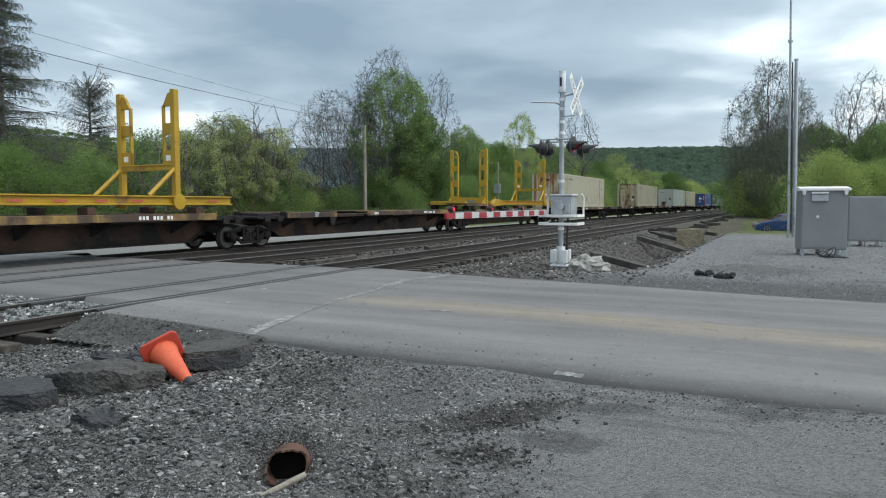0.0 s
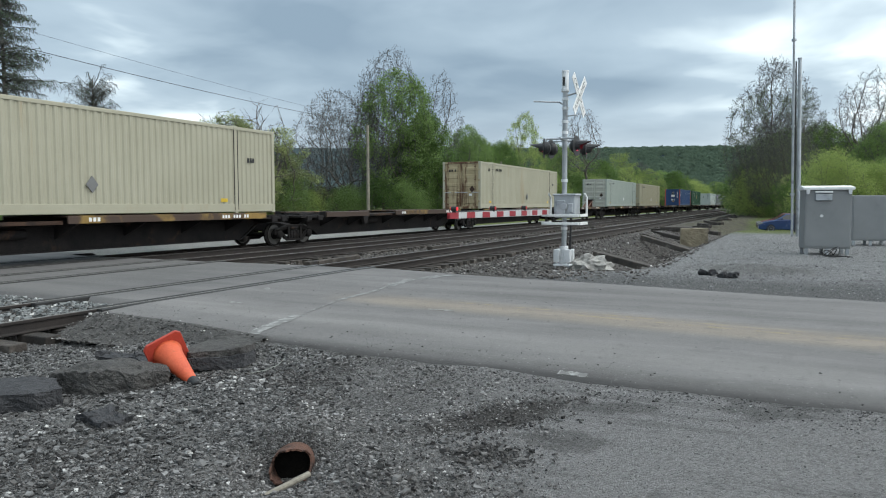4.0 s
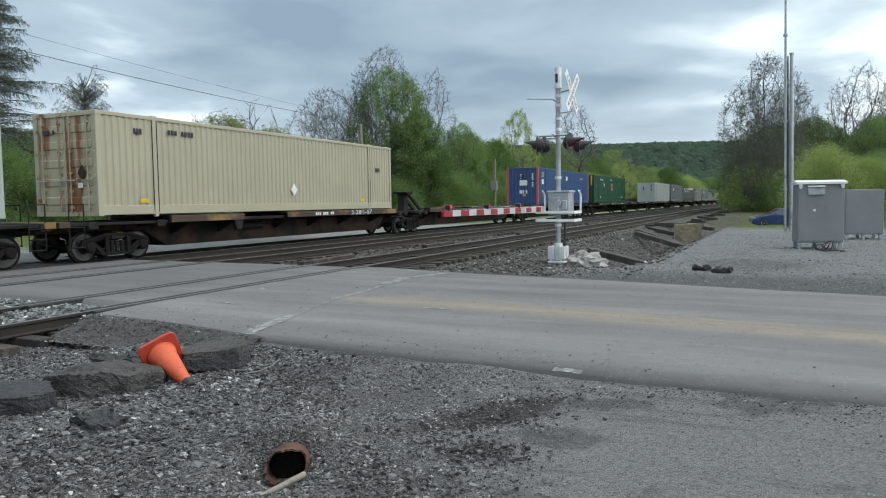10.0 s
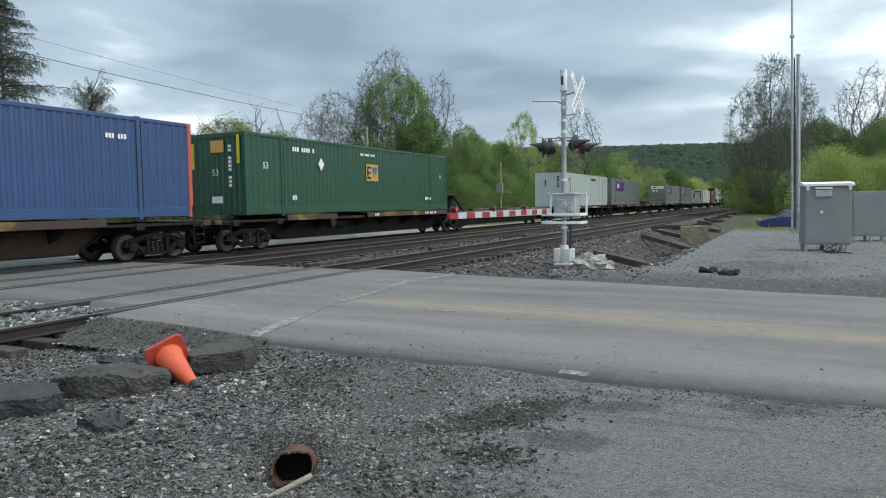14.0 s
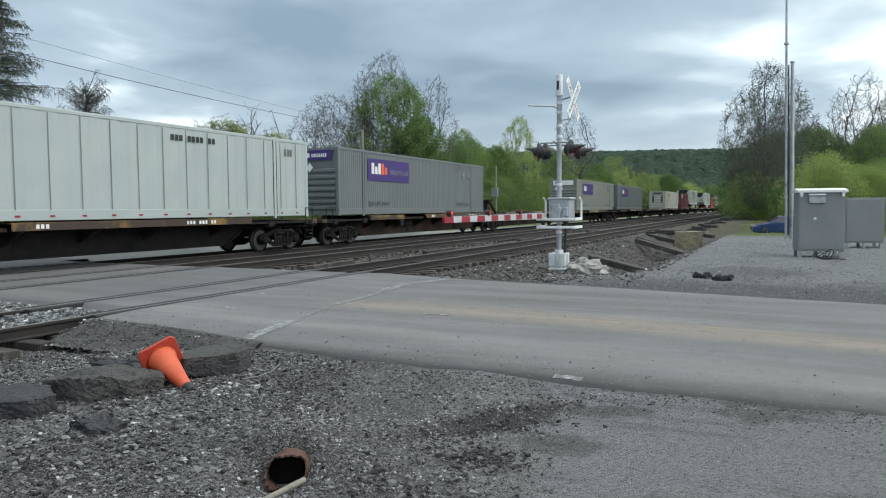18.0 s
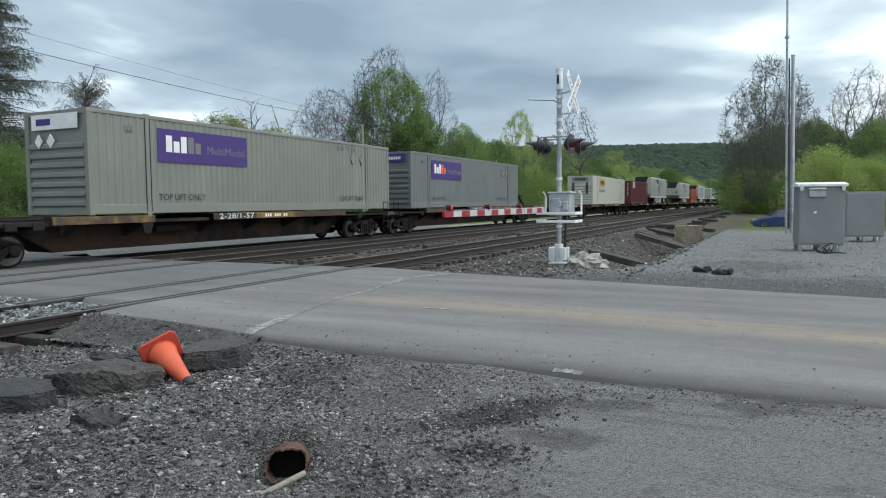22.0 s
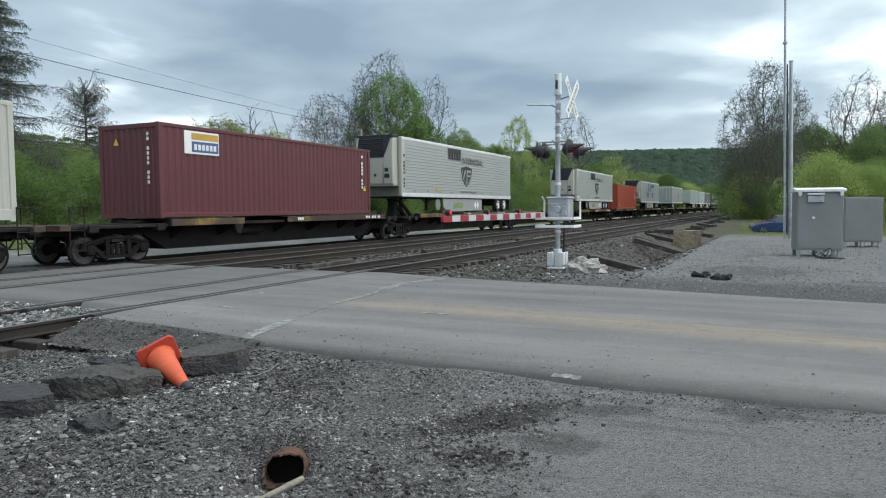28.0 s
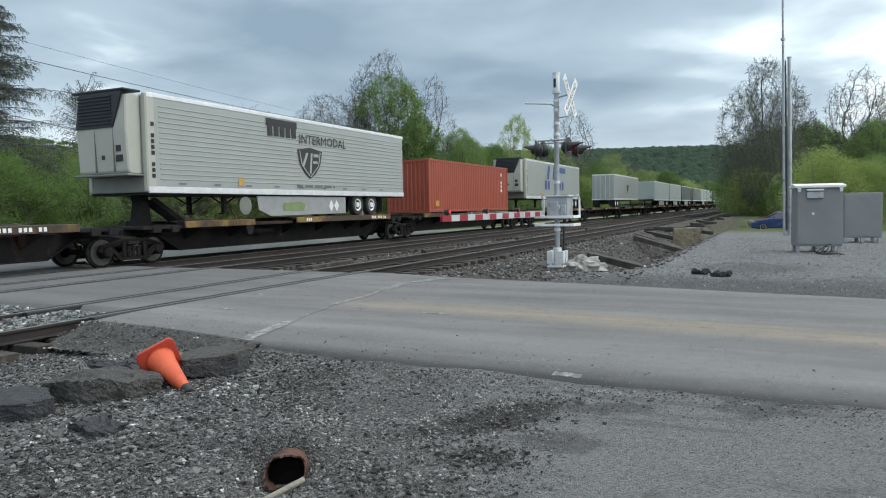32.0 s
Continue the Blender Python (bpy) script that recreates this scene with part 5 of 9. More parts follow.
GREY_PALE = surface("pale_grey_container_paint", (0.168, 0.178, 0.158), (0.205, 0.216, 0.192), 0.7, 0.5, 0, 0.04, 40, (0.28, 0.275, 0.25), (0.58, 0.8), 0.8, streaks=True)
CREAM_WHITE = surface("off_white_paint", (0.395, 0.40, 0.350), (0.445, 0.45, 0.40), 0.7, 0.5, 0, 0.04, 40, (0.40, 0.30, 0.17), (0.66, 0.84), 1.0, streaks=True)
MAROON = surface("maroon_container_paint", (0.085, 0.020, 0.024), (0.118, 0.029, 0.033), 0.9, 0.5, 0, 0.05, 40, (0.09, 0.03, 0.028), (0.6, 0.8), 1.2, streaks=True)
BRICK_RED = surface("brick_red_container_paint", (0.27, 0.052, 0.028), (0.34, 0.072, 0.040), 0.9, 0.5, 0, 0.05, 40, (0.17, 0.05, 0.03), (0.6, 0.8), 1.2, streaks=True)
PURPLE = plain("purple_sign", (0.045, 0.022, 0.16))
SIGN_ORANGE = plain("orange_sign", (0.75, 0.12, 0.04))
SIGN_YELLOW = plain("yellow_sign", (0.62, 0.42, 0.03))
SIGN_GOLD = plain("gold_sign", (0.50, 0.30, 0.06))
SIGN_GREY = plain("grey_print", (0.16, 0.16, 0.16))
SIGN_BLUE = plain("blue_sign", (0.05, 0.10, 0.25))
SIGN_LIME = plain("dull_lime_sign", (0.19, 0.26, 0.11))
DARK_PLASTIC = plain("dark_plastic_grille", (0.022, 0.025, 0.032), 0.5)
L53, H53 = 16.15, 2.896


def cream_box(S, paint, end, label, end_paint, mark=True):
    c = container(S, L53, H53, paint, label, end, 0.232, end_paint=end_paint)
    on_side(c, "stencil", 1.45, 2.42, bar_text(0.42, 0.17, 4), BLACK_PAINT)
    on_side(c, "stencil", 3.1, 2.48, bar_text(1.2, 0.15, 9), BLACK_PAINT)
    on_side(c, "label_plate", 1.55, 0.42, panel(0.30, 0.12), SIGN_YELLOW, "small yellow label")
    on_side(c, "placard", 8.6, 0.82, diamond(0.23), SIGN_GREY if mark else WHITE_PAINT, "faded diamond placard")
    if not mark and paint is PALE_GREEN:
        words(c, "53", 0.30, L53 - 0.8, 0.55, BLACK_PAINT)
    on_side(c, "label_plate", L53 - 2.6, 0.42, panel(0.30, 0.12), SIGN_YELLOW, "small yellow label")
    on_side(c, "stencil", L53 - 1.2, 1.8, bar_text(0.5, 0.16, 4), BLACK_PAINT)
    if end == "doors":
        on_end(c, "stencil", -0.6, 2.36, bar_text(0.5, 0.13, 5), BLACK_PAINT)
        on_end(c, "placard", 0.72, 1.2, diamond(0.22), STEEL_BROWN, "rust-coloured diamond holder")
        on_end(c, "label_plate", 0.62, 0.86, panel(0.2, 0.14), WHITE_PAINT, "white paper label")
    else:
        on_end(c, "stencil", -0.1, 2.38, bar_text(0.8, 0.17, 7), BLACK_PAINT)
        words(c, "53", 0.26, 0.45, 0.5, BLACK_PAINT)
    return c


def grey_box(S, paint, label, faded=False, wide=3.9):
    c = container(S, L53, H53, paint, label, "ribs", 0.25 if faded else 0.16, depth=0.028 if faded else 0.02)
    sign = on_side(c, "sign", 4.3, 2.06, panel(wide, 1.0), PURPLE, "purple company sign")
    left = 4.3 - wide / 2
    for i in range(5):
        col = WHITE_PAINT if i < 3 else SIGN_GREY if faded else SIGN_ORANGE
        tall = 0.25 if i in (0, 2, 3) else 0.17
        on_side(c, "sign_mark", left + 0.44 + i * 0.295, 2.10, lambda bm: box(bm, 0.006, 0.010, -0.115, 0.115, -0.23, -0.23 + 2 * tall), col)
    part("lettering", lettering("MultiModal", 0.36, GREY_BOX if faded else GREY_PALE, 1.75), c, pose(1.308, left + 2.9, 2.0))
    on_end(c, "sign", 0.0, 2.58, panel(1.9, 0.42), WHITE_PAINT if faded else PURPLE, "company sign on the end wall")
    on_end(c, "sign_mark", -0.45, 2.58, lambda bm: box(bm, 0.006, 0.012, -0.30, 0.30, -0.09, 0.09), PURPLE if faded else WHITE_PAINT)
    if not faded:
        on_end(c, "sign_mark", 0.35, 2.56, lambda bm: [box(bm, 0.006, 0.012, -0.4 + i * 0.1, -0.34 + i * 0.1, -0.07, 0.08) for i in range(8)], WHITE_PAINT)
    for x in (-0.65, -0.15):
        on_end(c, "placard", x, 2.05, diamond(0.2), WHITE_PAINT, "white hazard placard holder")
    for y in (13.0, 13.75):
        on_side(c, "placard", y, 2.2, diamond(0.24), GREY_PALE, "pale hazard placard holder")
    words(c, "TOP LIFT ONLY", 0.28, 3.3, 0.5, BLACK_PAINT, 1.9)
    words(c, "TOP LIFT ONLY", 0.28, 12.9, 0.5, BLACK_PAINT, 1.9)
    on_side(c, "stencil", 1.4, 2.45, bar_text(0.4, 0.16, 4), SIGN_GREY)
    on_side(c, "stencil", 12.6, 2.62, bar_text(1.5, 0.16, 8), SIGN_GREY)
    return c


SKIRT = plain("grey_skirt", (0.30, 0.31, 0.31))
TRAILER_WHITE = surface("trailer_white", (0.300, 0.326, 0.312), (0.355, 0.38, 0.364), 0.7, 0.45, 0, 0.03, 40, (0.36, 0.34, 0.29), (0.58, 0.80), 0.9, streaks=True)
SILL = 0.84          # underside of a trailer body over the deck


def trailer(S, label, kind="reefer", paint=None, L=15.72, slid=0.0):
    """A road trailer on a platform; its leading end is at S."""
    paint = paint or TRAILER_WHITE
    t = tagged(new("semi_trailer"), label, "semi-trailer", group="trailers on the train")
    W, z0, z1 = 2.59, DECK + SILL, DECK + SILL + 2.96
    rear_first = kind == "doors"
    part("body", mesh(("trailer_body", L, paint.name), lambda bm: box(bm, -W / 2 + 0.02, W / 2 - 0.02, 0, L, z0 + 0.16, z1 - 0.05), paint, 0.05), t)
    for s in (-1, 1):
        if kind == "plain":
            for i in range(26):
                part("side_post", mesh(("side_post", s, paint.name), lambda bm: box(bm, s * (W / 2 - 0.02), s * (W / 2 - 0.006), -0.025, 0.025, z0 + 0.2, z1 - 0.15), paint), t, pose(0, 0.4 + i * (L - 0.8) / 25, 0))
        else:
            for i in range(15):
                part("side_rib", mesh(("side_rib", s, L, paint.name), lambda bm: prism(bm, [(s * (W / 2 - 0.022), -0.018), (s * (W / 2 - 0.004), -0.008), (s * (W / 2 - 0.004), 0.008), (s * (W / 2 - 0.022), 0.018)], "y", 0.45, L - 0.1), paint), t, pose(0, 0, z0 + 0.42 + i * 0.155))
        part("bottom_rail", mesh(("trailer_rail", s, L), lambda bm: box(bm, s * (W / 2 - 0.06), s * (W / 2 - 0.004), 0, L, z0, z0 + 0.2), ALU, 0.01), t, None, "aluminium bottom rail")
        part("top_rail", mesh(("trailer_top", s, L), lambda bm: box(bm, s * (W / 2 - 0.06), s * (W / 2 - 0.003), 0, L, z1 - 0.14, z1), ALU, 0.015), t, None, "aluminium top rail")
        for i in range(9):
            part("marker_strip", mesh(("marker_strip", s), lambda bm: box(bm, s * (W / 2 - 0.004), s * (W / 2 + 0.002), -0.15, 0.15, 0, 0.05), SIGN_GREY if s > 0 else SIGN_GREY), t, pose(0, 1.3 + i * (L - 2) / 9, z0 + 0.27), "dark reflective strip")
    part("floor", mesh(("trailer_floor", L), lambda bm: box(bm, -W / 2 + 0.08, W / 2 - 0.08, 0.05, L - 0.05, z0 - 0.05, z0 + 0.02), STEEL_DARK), t)
    ya = 1.7 if rear_first else L - 1.70 - slid          # axles
    yl = L - 3.3 if rear_first else 3.6          # landing gear
    for dy in (-0.58, 0.58):
        part("axle", mesh("trailer_axle", lambda bm: tube(bm, (-1.0, 0, 0), (1.0, 0, 0), 0.07, n=8), STEEL_DARK), t, pose(0, ya + dy, DECK + 0.455))
        for s in (-1, 1):
            tyre = part("wheel", mesh("trailer_tyre", lambda bm: lathe(bm, [(0.24, -0.28), (0.43, -0.28), (0.46, -0.24), (0.46, -0.04), (0.43, 0.0), (0.28, 0.0), (0.25, -0.05)], 24), RUBBER), t, pose(s * 1.215, ya + dy, DECK + 0.455, 0, 0, 0 if s > 0 else 180))
            part("rim", mesh("trailer_rim", lambda bm: lathe(bm, [(0.27, -0.10), (0.27, -0.012), (0.24, -0.006), (0.20, -0.06), (0.12, -0.07), (0.11, 0.0), (0.05, 0.01)], 20), WHITE_PAINT), tyre, None, "white steel rim")
    part("bogie_frame", mesh("trailer_bogie", lambda bm: [box(bm, s * 0.45 - 0.05, s * 0.45 + 0.05, -1.3, 1.3, DECK + 0.50, z0 - 0.04) for s in (-1, 1)] + [box(bm, -0.5, 0.5, y, y + 0.1, DECK + 0.5, z0 - 0.04) for y in (-1.2, 0, 1.1)], STEEL_DARK), t, pose(0, ya, 0))
    for s in (-1, 1):
        part("mud_flap", mesh("mud_flap", lambda bm: box(bm, -0.3, 0.3, -0.01, 0.01, DECK + 0.12, z0 - 0.05), RUBBER), t, pose(s * 0.95, ya + (1.45 if not rear_first else -1.45), 0))
        part("landing_leg", mesh("landing_leg", lambda bm: [box(bm, -0.07, 0.07, -0.07, 0.07, DECK + 0.2, z0), box(bm, -0.12, 0.12, -0.14, 0.14, DECK + 0.16, DECK + 0.21)], STEEL_DARK, 0.008), t, pose(s * 0.8, yl, 0))
        part("leg_brace", mesh("leg_brace", lambda bm: [tube(bm, (0, 0.05, DECK + 0.5), (0, 0.75, z0), 0.03, n=6), tube(bm, (0, -0.05, DECK + 0.5), (0, -0.75, z0), 0.03, n=6), tube(bm, (0, 0.05, z0 - 0.15), (0, 0.4, DECK + 0.75), 0.02, n=6)], STEEL_DARK), t, pose(s * 0.8, yl, 0))
    if kind != "doors":
        def skirt(bm):
            prism(bm, [(4.85, z0 - 0.01), (10.6, z0 - 0.01), (10.6, DECK + 0.10), (5.6, DECK + 0.06), (4.95, DECK + 0.30)], "x", 1.17, 1.20)
        part("side_skirt", mesh(("side_skirt", L), skirt, SKIRT), t, None, "dull grey aerodynamic side skirt")
    if kind == "reefer":
        unit = part("cooling_unit", mesh("cooling_unit", lambda bm: prism(bm, [(0.0, z0 + 0.55), (0.0, z1 - 0.08), (-0.30, z1 - 0.06), (-0.52, z1 - 0.12), (-0.56, z1 - 1.1), (-0.50, z0 + 0.62), (-0.40, z0 + 0.55)], "x", -1.05, 1.05), CREAM_WHITE, 0.04), t, None, "off-white refrigeration unit")
        part("grille", mesh("reefer_grille", lambda bm: [prism(bm, [(-1.02, 1.92), (-0.80, 2.96), (0.98, 2.96), (0.55, 1.92)], "y", -0.60, -0.53), box(bm, -1.08, 1.08, -0.62, 0.0, 2.96, 3.02)], DARK_PLASTIC, 0.012), unit, pose(0, 0, DECK + SILL), "black louvred grille")
        for i in range(9):
            part("louvre", mesh("louvre", lambda bm: prism(bm, [(0.0, 0.0), (-0.035, 0.02), (-0.035, 0.035), (0.0, 0.06)], "x", -0.85, 0.55), DARK_PLASTIC), unit, pose(0, -0.60, DECK + SILL + 2.0 + i * 0.098))
        part("fuel_shelf", mesh("fuel_shelf", lambda bm: [box(bm, -1.12, 1.12, -0.60, 0.02, 0.50, 0.56), box(bm, -1.1, 1.1, -0.02, 0.05, 0.02, 0.50)], GREY_PALE, 0.015), unit, pose(0, 0, DECK + SILL))
        part("gauge_box", mesh("gauge_box", lambda bm: [box(bm, 0.60, 0.80, -0.545, -0.50, 1.22, 1.40), box(bm, 0.58, 0.86, -0.535, -0.50, 0.92, 1.12), box(bm, 0.0, 0.12, -0.545, -0.5, 1.0, 1.12)], BLACK_PAINT), unit, pose(0, 0, DECK + SILL), "black control panel")
        part("panel_seam", mesh("panel_seam", lambda bm: [box(bm, x - 0.008, x + 0.008, -0.565, -0.5, 0.62, 1.9) for x in (-0.25, 0.52)], SIGN_GREY), unit, pose(0, 0, DECK + SILL))
        for s in (-1, 1):
            part("corner_pillar", mesh(("corner_pillar", s), lambda bm: box(bm, min(s * 1.08, s * 1.29), max(s * 1.08, s * 1.29), -0.03, 0.3, z0 + 0.02, z1), CREAM_WHITE, 0.04), t, None, "off-white front corner pillar")
    if kind == "doors":
        for s in (-1, 1):
            door = part("door", mesh(("trailer_door", s, paint.name), lambda bm: box(bm, 0.01 if s > 0 else -1.22, 1.22 if s > 0 else -0.01, -0.05, 0.0, z0 + 0.15, z1 - 0.12), paint, 0.012), t)
            for x in (0.3, 0.8):
                part("locking_bar", mesh("trailer_lock", lambda bm: tube(bm, (0, -0.07, z0 + 0.1), (0, -0.07, z1 - 0.1), 0.02, n=8), ALU), door, pose(s * x, 0, 0))
        part("bumper", mesh("trailer_bumper", lambda bm: [box(bm, -1.15, 1.15, -0.02, 0.08, DECK + 0.35, DECK + 0.45)] + [box(bm, x - 0.05, x + 0.05, 0.0, 0.08, DECK + 0.4, z0 + 0.05) for x in (-0.6, 0.6)], STEEL_DARK), t, None, "rear under-run bar")
        part("rear_frame", mesh("trailer_rear", lambda bm: [box(bm, -1.295, 1.295, -0.02, 0.06, z1 - 0.12, z1), box(bm, -1.295, 1.295, -0.02, 0.06, z0, z0 + 0.14)], ALU, 0.01), t)
    KEYED.append((t, S))
    return t





def reefer(S, label, sign="shield", slid=0.0):
    t = trailer(S, label, slid=slid)
    zc = DECK + SILL
    if sign == "shield":
        on_side(t, "sign_mark", 6.3, zc + 2.36, lambda bm: [box(bm, 0, 0.008, -0.86 + i * 0.35, -0.60 + i * 0.35, -0.2, 0.2) for i in range(5)] + [box(bm, 0, 0.006, -0.94, 0.86, 0.16, 0.42)], BLACK_PAINT, "dark company name as bars")
        words(t, "INTERMODAL", 0.52, 8.92, zc + 2.16, BLACK_PAINT, 3.25)
        on_side(t, "sign_mark", 7.98, zc + 1.24, lambda bm: prism(bm, [(-0.82, 0.52), (-0.66, -0.05), (-0.33, -0.40), (0, -0.58), (0.33, -0.40), (0.66, -0.05), (0.82, 0.52), (0, 0.64)], "x", 0, 0.008), BLACK_PAINT, "dark shield emblem")
        on_side(t, "sign_mark", 7.98, zc + 1.24, lambda bm: [prism(bm, [(-0.52, -0.06), (-0.43, -0.16), (-0.12, 0.42), (-0.26, 0.42)], "x", 0.008, 0.012), prism(bm, [(-0.06, -0.36), (0.04, -0.42), (0.16, 0.42), (0.04, 0.42)], "x", 0.008, 0.012), box(bm, 0.008, 0.012, 0.22, 0.56, 0.28, 0.40), box(bm, 0.008, 0.012, 0.18, 0.48, 0.02, 0.12)], TRAILER_WHITE)
        for a in (-1, 1):
            on_side(t, "emblem_rim", 7.98, zc + 1.24, lambda bm: prism(bm, [(a * 0.70, 0.46), (a * 0.66, 0.50), (a * 0.52, -0.06), (a * 0.02, -0.48), (a * 0.02, -0.53), (a * 0.57, -0.07)], "x", 0.008, 0.012), TRAILER_WHITE, "pale inner rim of the shield")
        on_side(t, "stencil", 8.4, zc + 0.36, bar_text(2.6, 0.1, 20), SIGN_GREY)
    else:
        on_side(t, "sign_mark", 7.5, zc + 2.1, lambda bm: [prism(bm, [(-2.2, -0.5), (-1.7, -0.5), (-1.4, 0.6), (-1.9, 0.6)], "x", 0, 0.006), prism(bm, [(-0.7, -0.5), (0.0, -0.5), (0.0, 0.6), (-0.35, 0.6)], "x", 0, 0.006), box(bm, 0, 0.006, 0.5, 3.2, 0.1, 0.55)], SIGN_BLUE, "dark blue company marks")
        on_side(t, "sign_mark", 6.6, zc + 1.1, lambda bm: [box(bm, 0, 0.006, a, a + 0.5, -0.35, 0.35) for a in (-1.9, -1.1, 2.2, 3.0)], SIGN_BLUE)
    on_side(t, "stencil", 0.18, zc + 1.3, bar_text(1.7, 0.12, 10, True), BLACK_PAINT)
    on_side(t, "label_plate", 3.95, zc + 0.42, panel(0.25, 0.28), SIGN_GOLD, "amber label")
    on_side(t, "badge", 7.0, DECK + 0.42, lambda bm: prism(bm, [(-0.7, -0.05), (-0.6, -0.18), (0.6, -0.18), (0.7, 0.1), (0.3, 0.17), (-0.6, 0.12)], "x", -0.095, -0.085), SIGN_LIME, "lime green badge")
    for y in (9.9, 10.3):
        on_side(t, "placard", y - 0.4, DECK + 0.42, lambda bm: prism(bm, [(-0.17, 0), (0, -0.24), (0.17, 0), (0, 0.24)], "x", -0.095, -0.085), WHITE_PAINT, "white diamond placard")
    on_side(t, "spare_wheel_disc", 4.3, DECK + 0.45, lambda bm: lathe(bm, [(0.30, -0.2), (0.32, -0.14), (0.2, -0.12)], 18), GREY_PALE, "pale disc on the skirt")
    return t


def bunk_frame(S):
    """A long yellow chassis on dunnage, with a pair of tall ladder posts and a braced pair of uprights."""
    f = tagged(new("chassis_rack"), "yellow steel chassis rack with two pairs of uprights", "steel rack", group="yellow racks on the train")
    z = DECK + 0.18
    for s in (-1, 1):
        part("side_beam", mesh(("side_beam", s), lambda bm: [prism(bm, [(s * 1.14, 0), (s * 1.26, 0), (s * 1.26, 0.04), (s * 1.18, 0.05), (s * 1.18, 0.23), (s * 1.26, 0.24), (s * 1.26, 0.28), (s * 1.14, 0.28)], "y", 5.2, 17.9)], YELLOW, 0.005), f, pose(0, 0, z + 0.08))
        part("low_beam", mesh(("low_beam", s), lambda bm: [box(bm, s * 1.14, s * 1.28, 0.1, 4.4, 0, 0.13)], DECK_YELLOW, 0.01), f, pose(0, 0, z))
        for y in (2.2, 3.9, 6.6, 7.8, 9.0, 10.2, 11.4, 12.6, 13.8, 16.8):
            part("reflector", mesh(("reflector", s), lambda bm: box(bm, s * 1.262, s * 1.268, 0, 0.40, 0.09, 0.15), RED_POST), f, pose(0 if y > 5 else s * 0.022, y, z + (0.08 if y > 5 else -0.06)), "faded red and white strip")
        for y in (0.6, 3.4, 6.2, 9.5, 12.5, 16.4):
            part("dunnage", mesh(("dunnage", s), lambda bm: box(bm, s * 0.85, s * 1.27, -0.14, 0.14, DECK - 0.02, DECK + 0.19), STEEL_BROWN, 0.012), f, pose(0, y, 0), "brown support block")
        lock = part("lock_block", mesh(("lock_block", s), lambda bm: prism(bm, [(-0.55, 0.0), (0.9, 0.0), (0.9, 0.42), (-0.15, 0.42), (-0.45, 0.22), (-0.55, 0.10)], "x", s * 1.10, s * 1.31), YELLOW, 0.015), f, pose(0, 4.85, z))
        part("lock_pin", mesh(("lock_pin", s), lambda bm: [tube(bm, (s * 1.2, 0, 0.40), (s * 1.2, 0, 0.56), 0.07, n=10), tube(bm, (s * 1.2, 0, 0.54), (s * 1.2, 0, 0.59), 0.10, n=10)], YELLOW), lock)
        # tall ladder posts at the leading end
        post = part("upright", mesh(("ladder_post", s), lambda bm: prism(bm, [(s * 1.10, 0.0), (s * 1.28, 0.0), (s * 1.28, 3.50), (s * 1.22, 3.60), (s * 1.14, 3.60), (s * 1.10, 3.52)], "y", -0.10, 0.10), YELLOW, 0.015), f, pose(0, 3.4, z))
        part("inner_post", mesh(("inner_post", s), lambda bm: [box(bm, s * 0.72, s * 0.80, -0.07, 0.07, 0.45, 3.20), prism(bm, [(s * 0.72, 3.18), (s * 0.80, 3.18), (s * 0.90, 3.40), (s * 1.12, 3.46), (s * 1.12, 3.56), (s * 0.86, 3.50)], "y", -0.07, 0.07)], YELLOW, 0.008), post)
        for z0, z1 in ((0.45, 0.62), (1.22, 1.62), (2.25, 2.58), (3.08, 3.18)):
            part("rung", mesh(("rung", s, z0), lambda bm: box(bm, s * 0.78, s * 1.12, -0.06, 0.06, z0, z1), YELLOW, 0.006), post, None, "yellow ladder plate")
        part("gusset", mesh(("gusset", s), lambda bm: prism(bm, [(-0.10, 0.55), (-0.10, 0.10), (-0.75, 0.10), (-0.75, 0.16)], "x", s * 1.15, s * 1.22), YELLOW, 0.008), post)
        part("rub_strip", mesh(("rub_strip", s), lambda bm: box(bm, s * 1.13, s * 1.25, 0.10, 0.105, 1.6, 3.45), WHITE_PAINT), post, None, "bare pale strip")
        # braced pair behind
        post = part("upright", mesh(("braced_post", s), lambda bm: prism(bm, [(s * 1.08, -0.25), (s * 1.26, -0.25), (s * 1.26, 3.42), (s * 1.08, 3.42)], "y", -0.10, 0.10), YELLOW, 0.015), f, pose(0, 15.55, z + 0.2))
        part("guide_frame", mesh(("guide_frame", s), lambda bm: [box(bm, s * 0.68, s * 0.75, -0.05, 0.05, 1.15, 2.95), box(bm, s * 0.68, s * 1.10, -0.05, 0.05, 1.12, 1.55), box(bm, s * 0.68, s * 1.10, -0.05, 0.05, 2.05, 2.40), prism(bm, [(s * 0.72, 2.92), (s * 1.10, 2.92), (s * 1.10, 3.36), (s * 0.92, 3.30)], "y", -0.05, 0.05)], YELLOW, 0.008), post, None, "yellow lattice guide")
        part("warning_label", mesh(("warning_label", s), lambda bm: box(bm, s * 0.82, s * 1.02, -0.056, -0.051, 1.25, 1.42), WHITE_PAINT), post)
        part("brace", mesh(("rack_brace", s), lambda bm: tube(bm, (s * 1.17, -0.05, 1.0), (s * 1.17, -1.05, 0.16), 0.065, n=10), YELLOW), post)
        part("pivot_plate", mesh(("pivot_plate", s), lambda bm: lathe(bm, [(0.24, s * 1.27), (0.24, s * 1.32), (0.08, s * 1.33)], 18), YELLOW), post, pose(0, 0, -0.02))
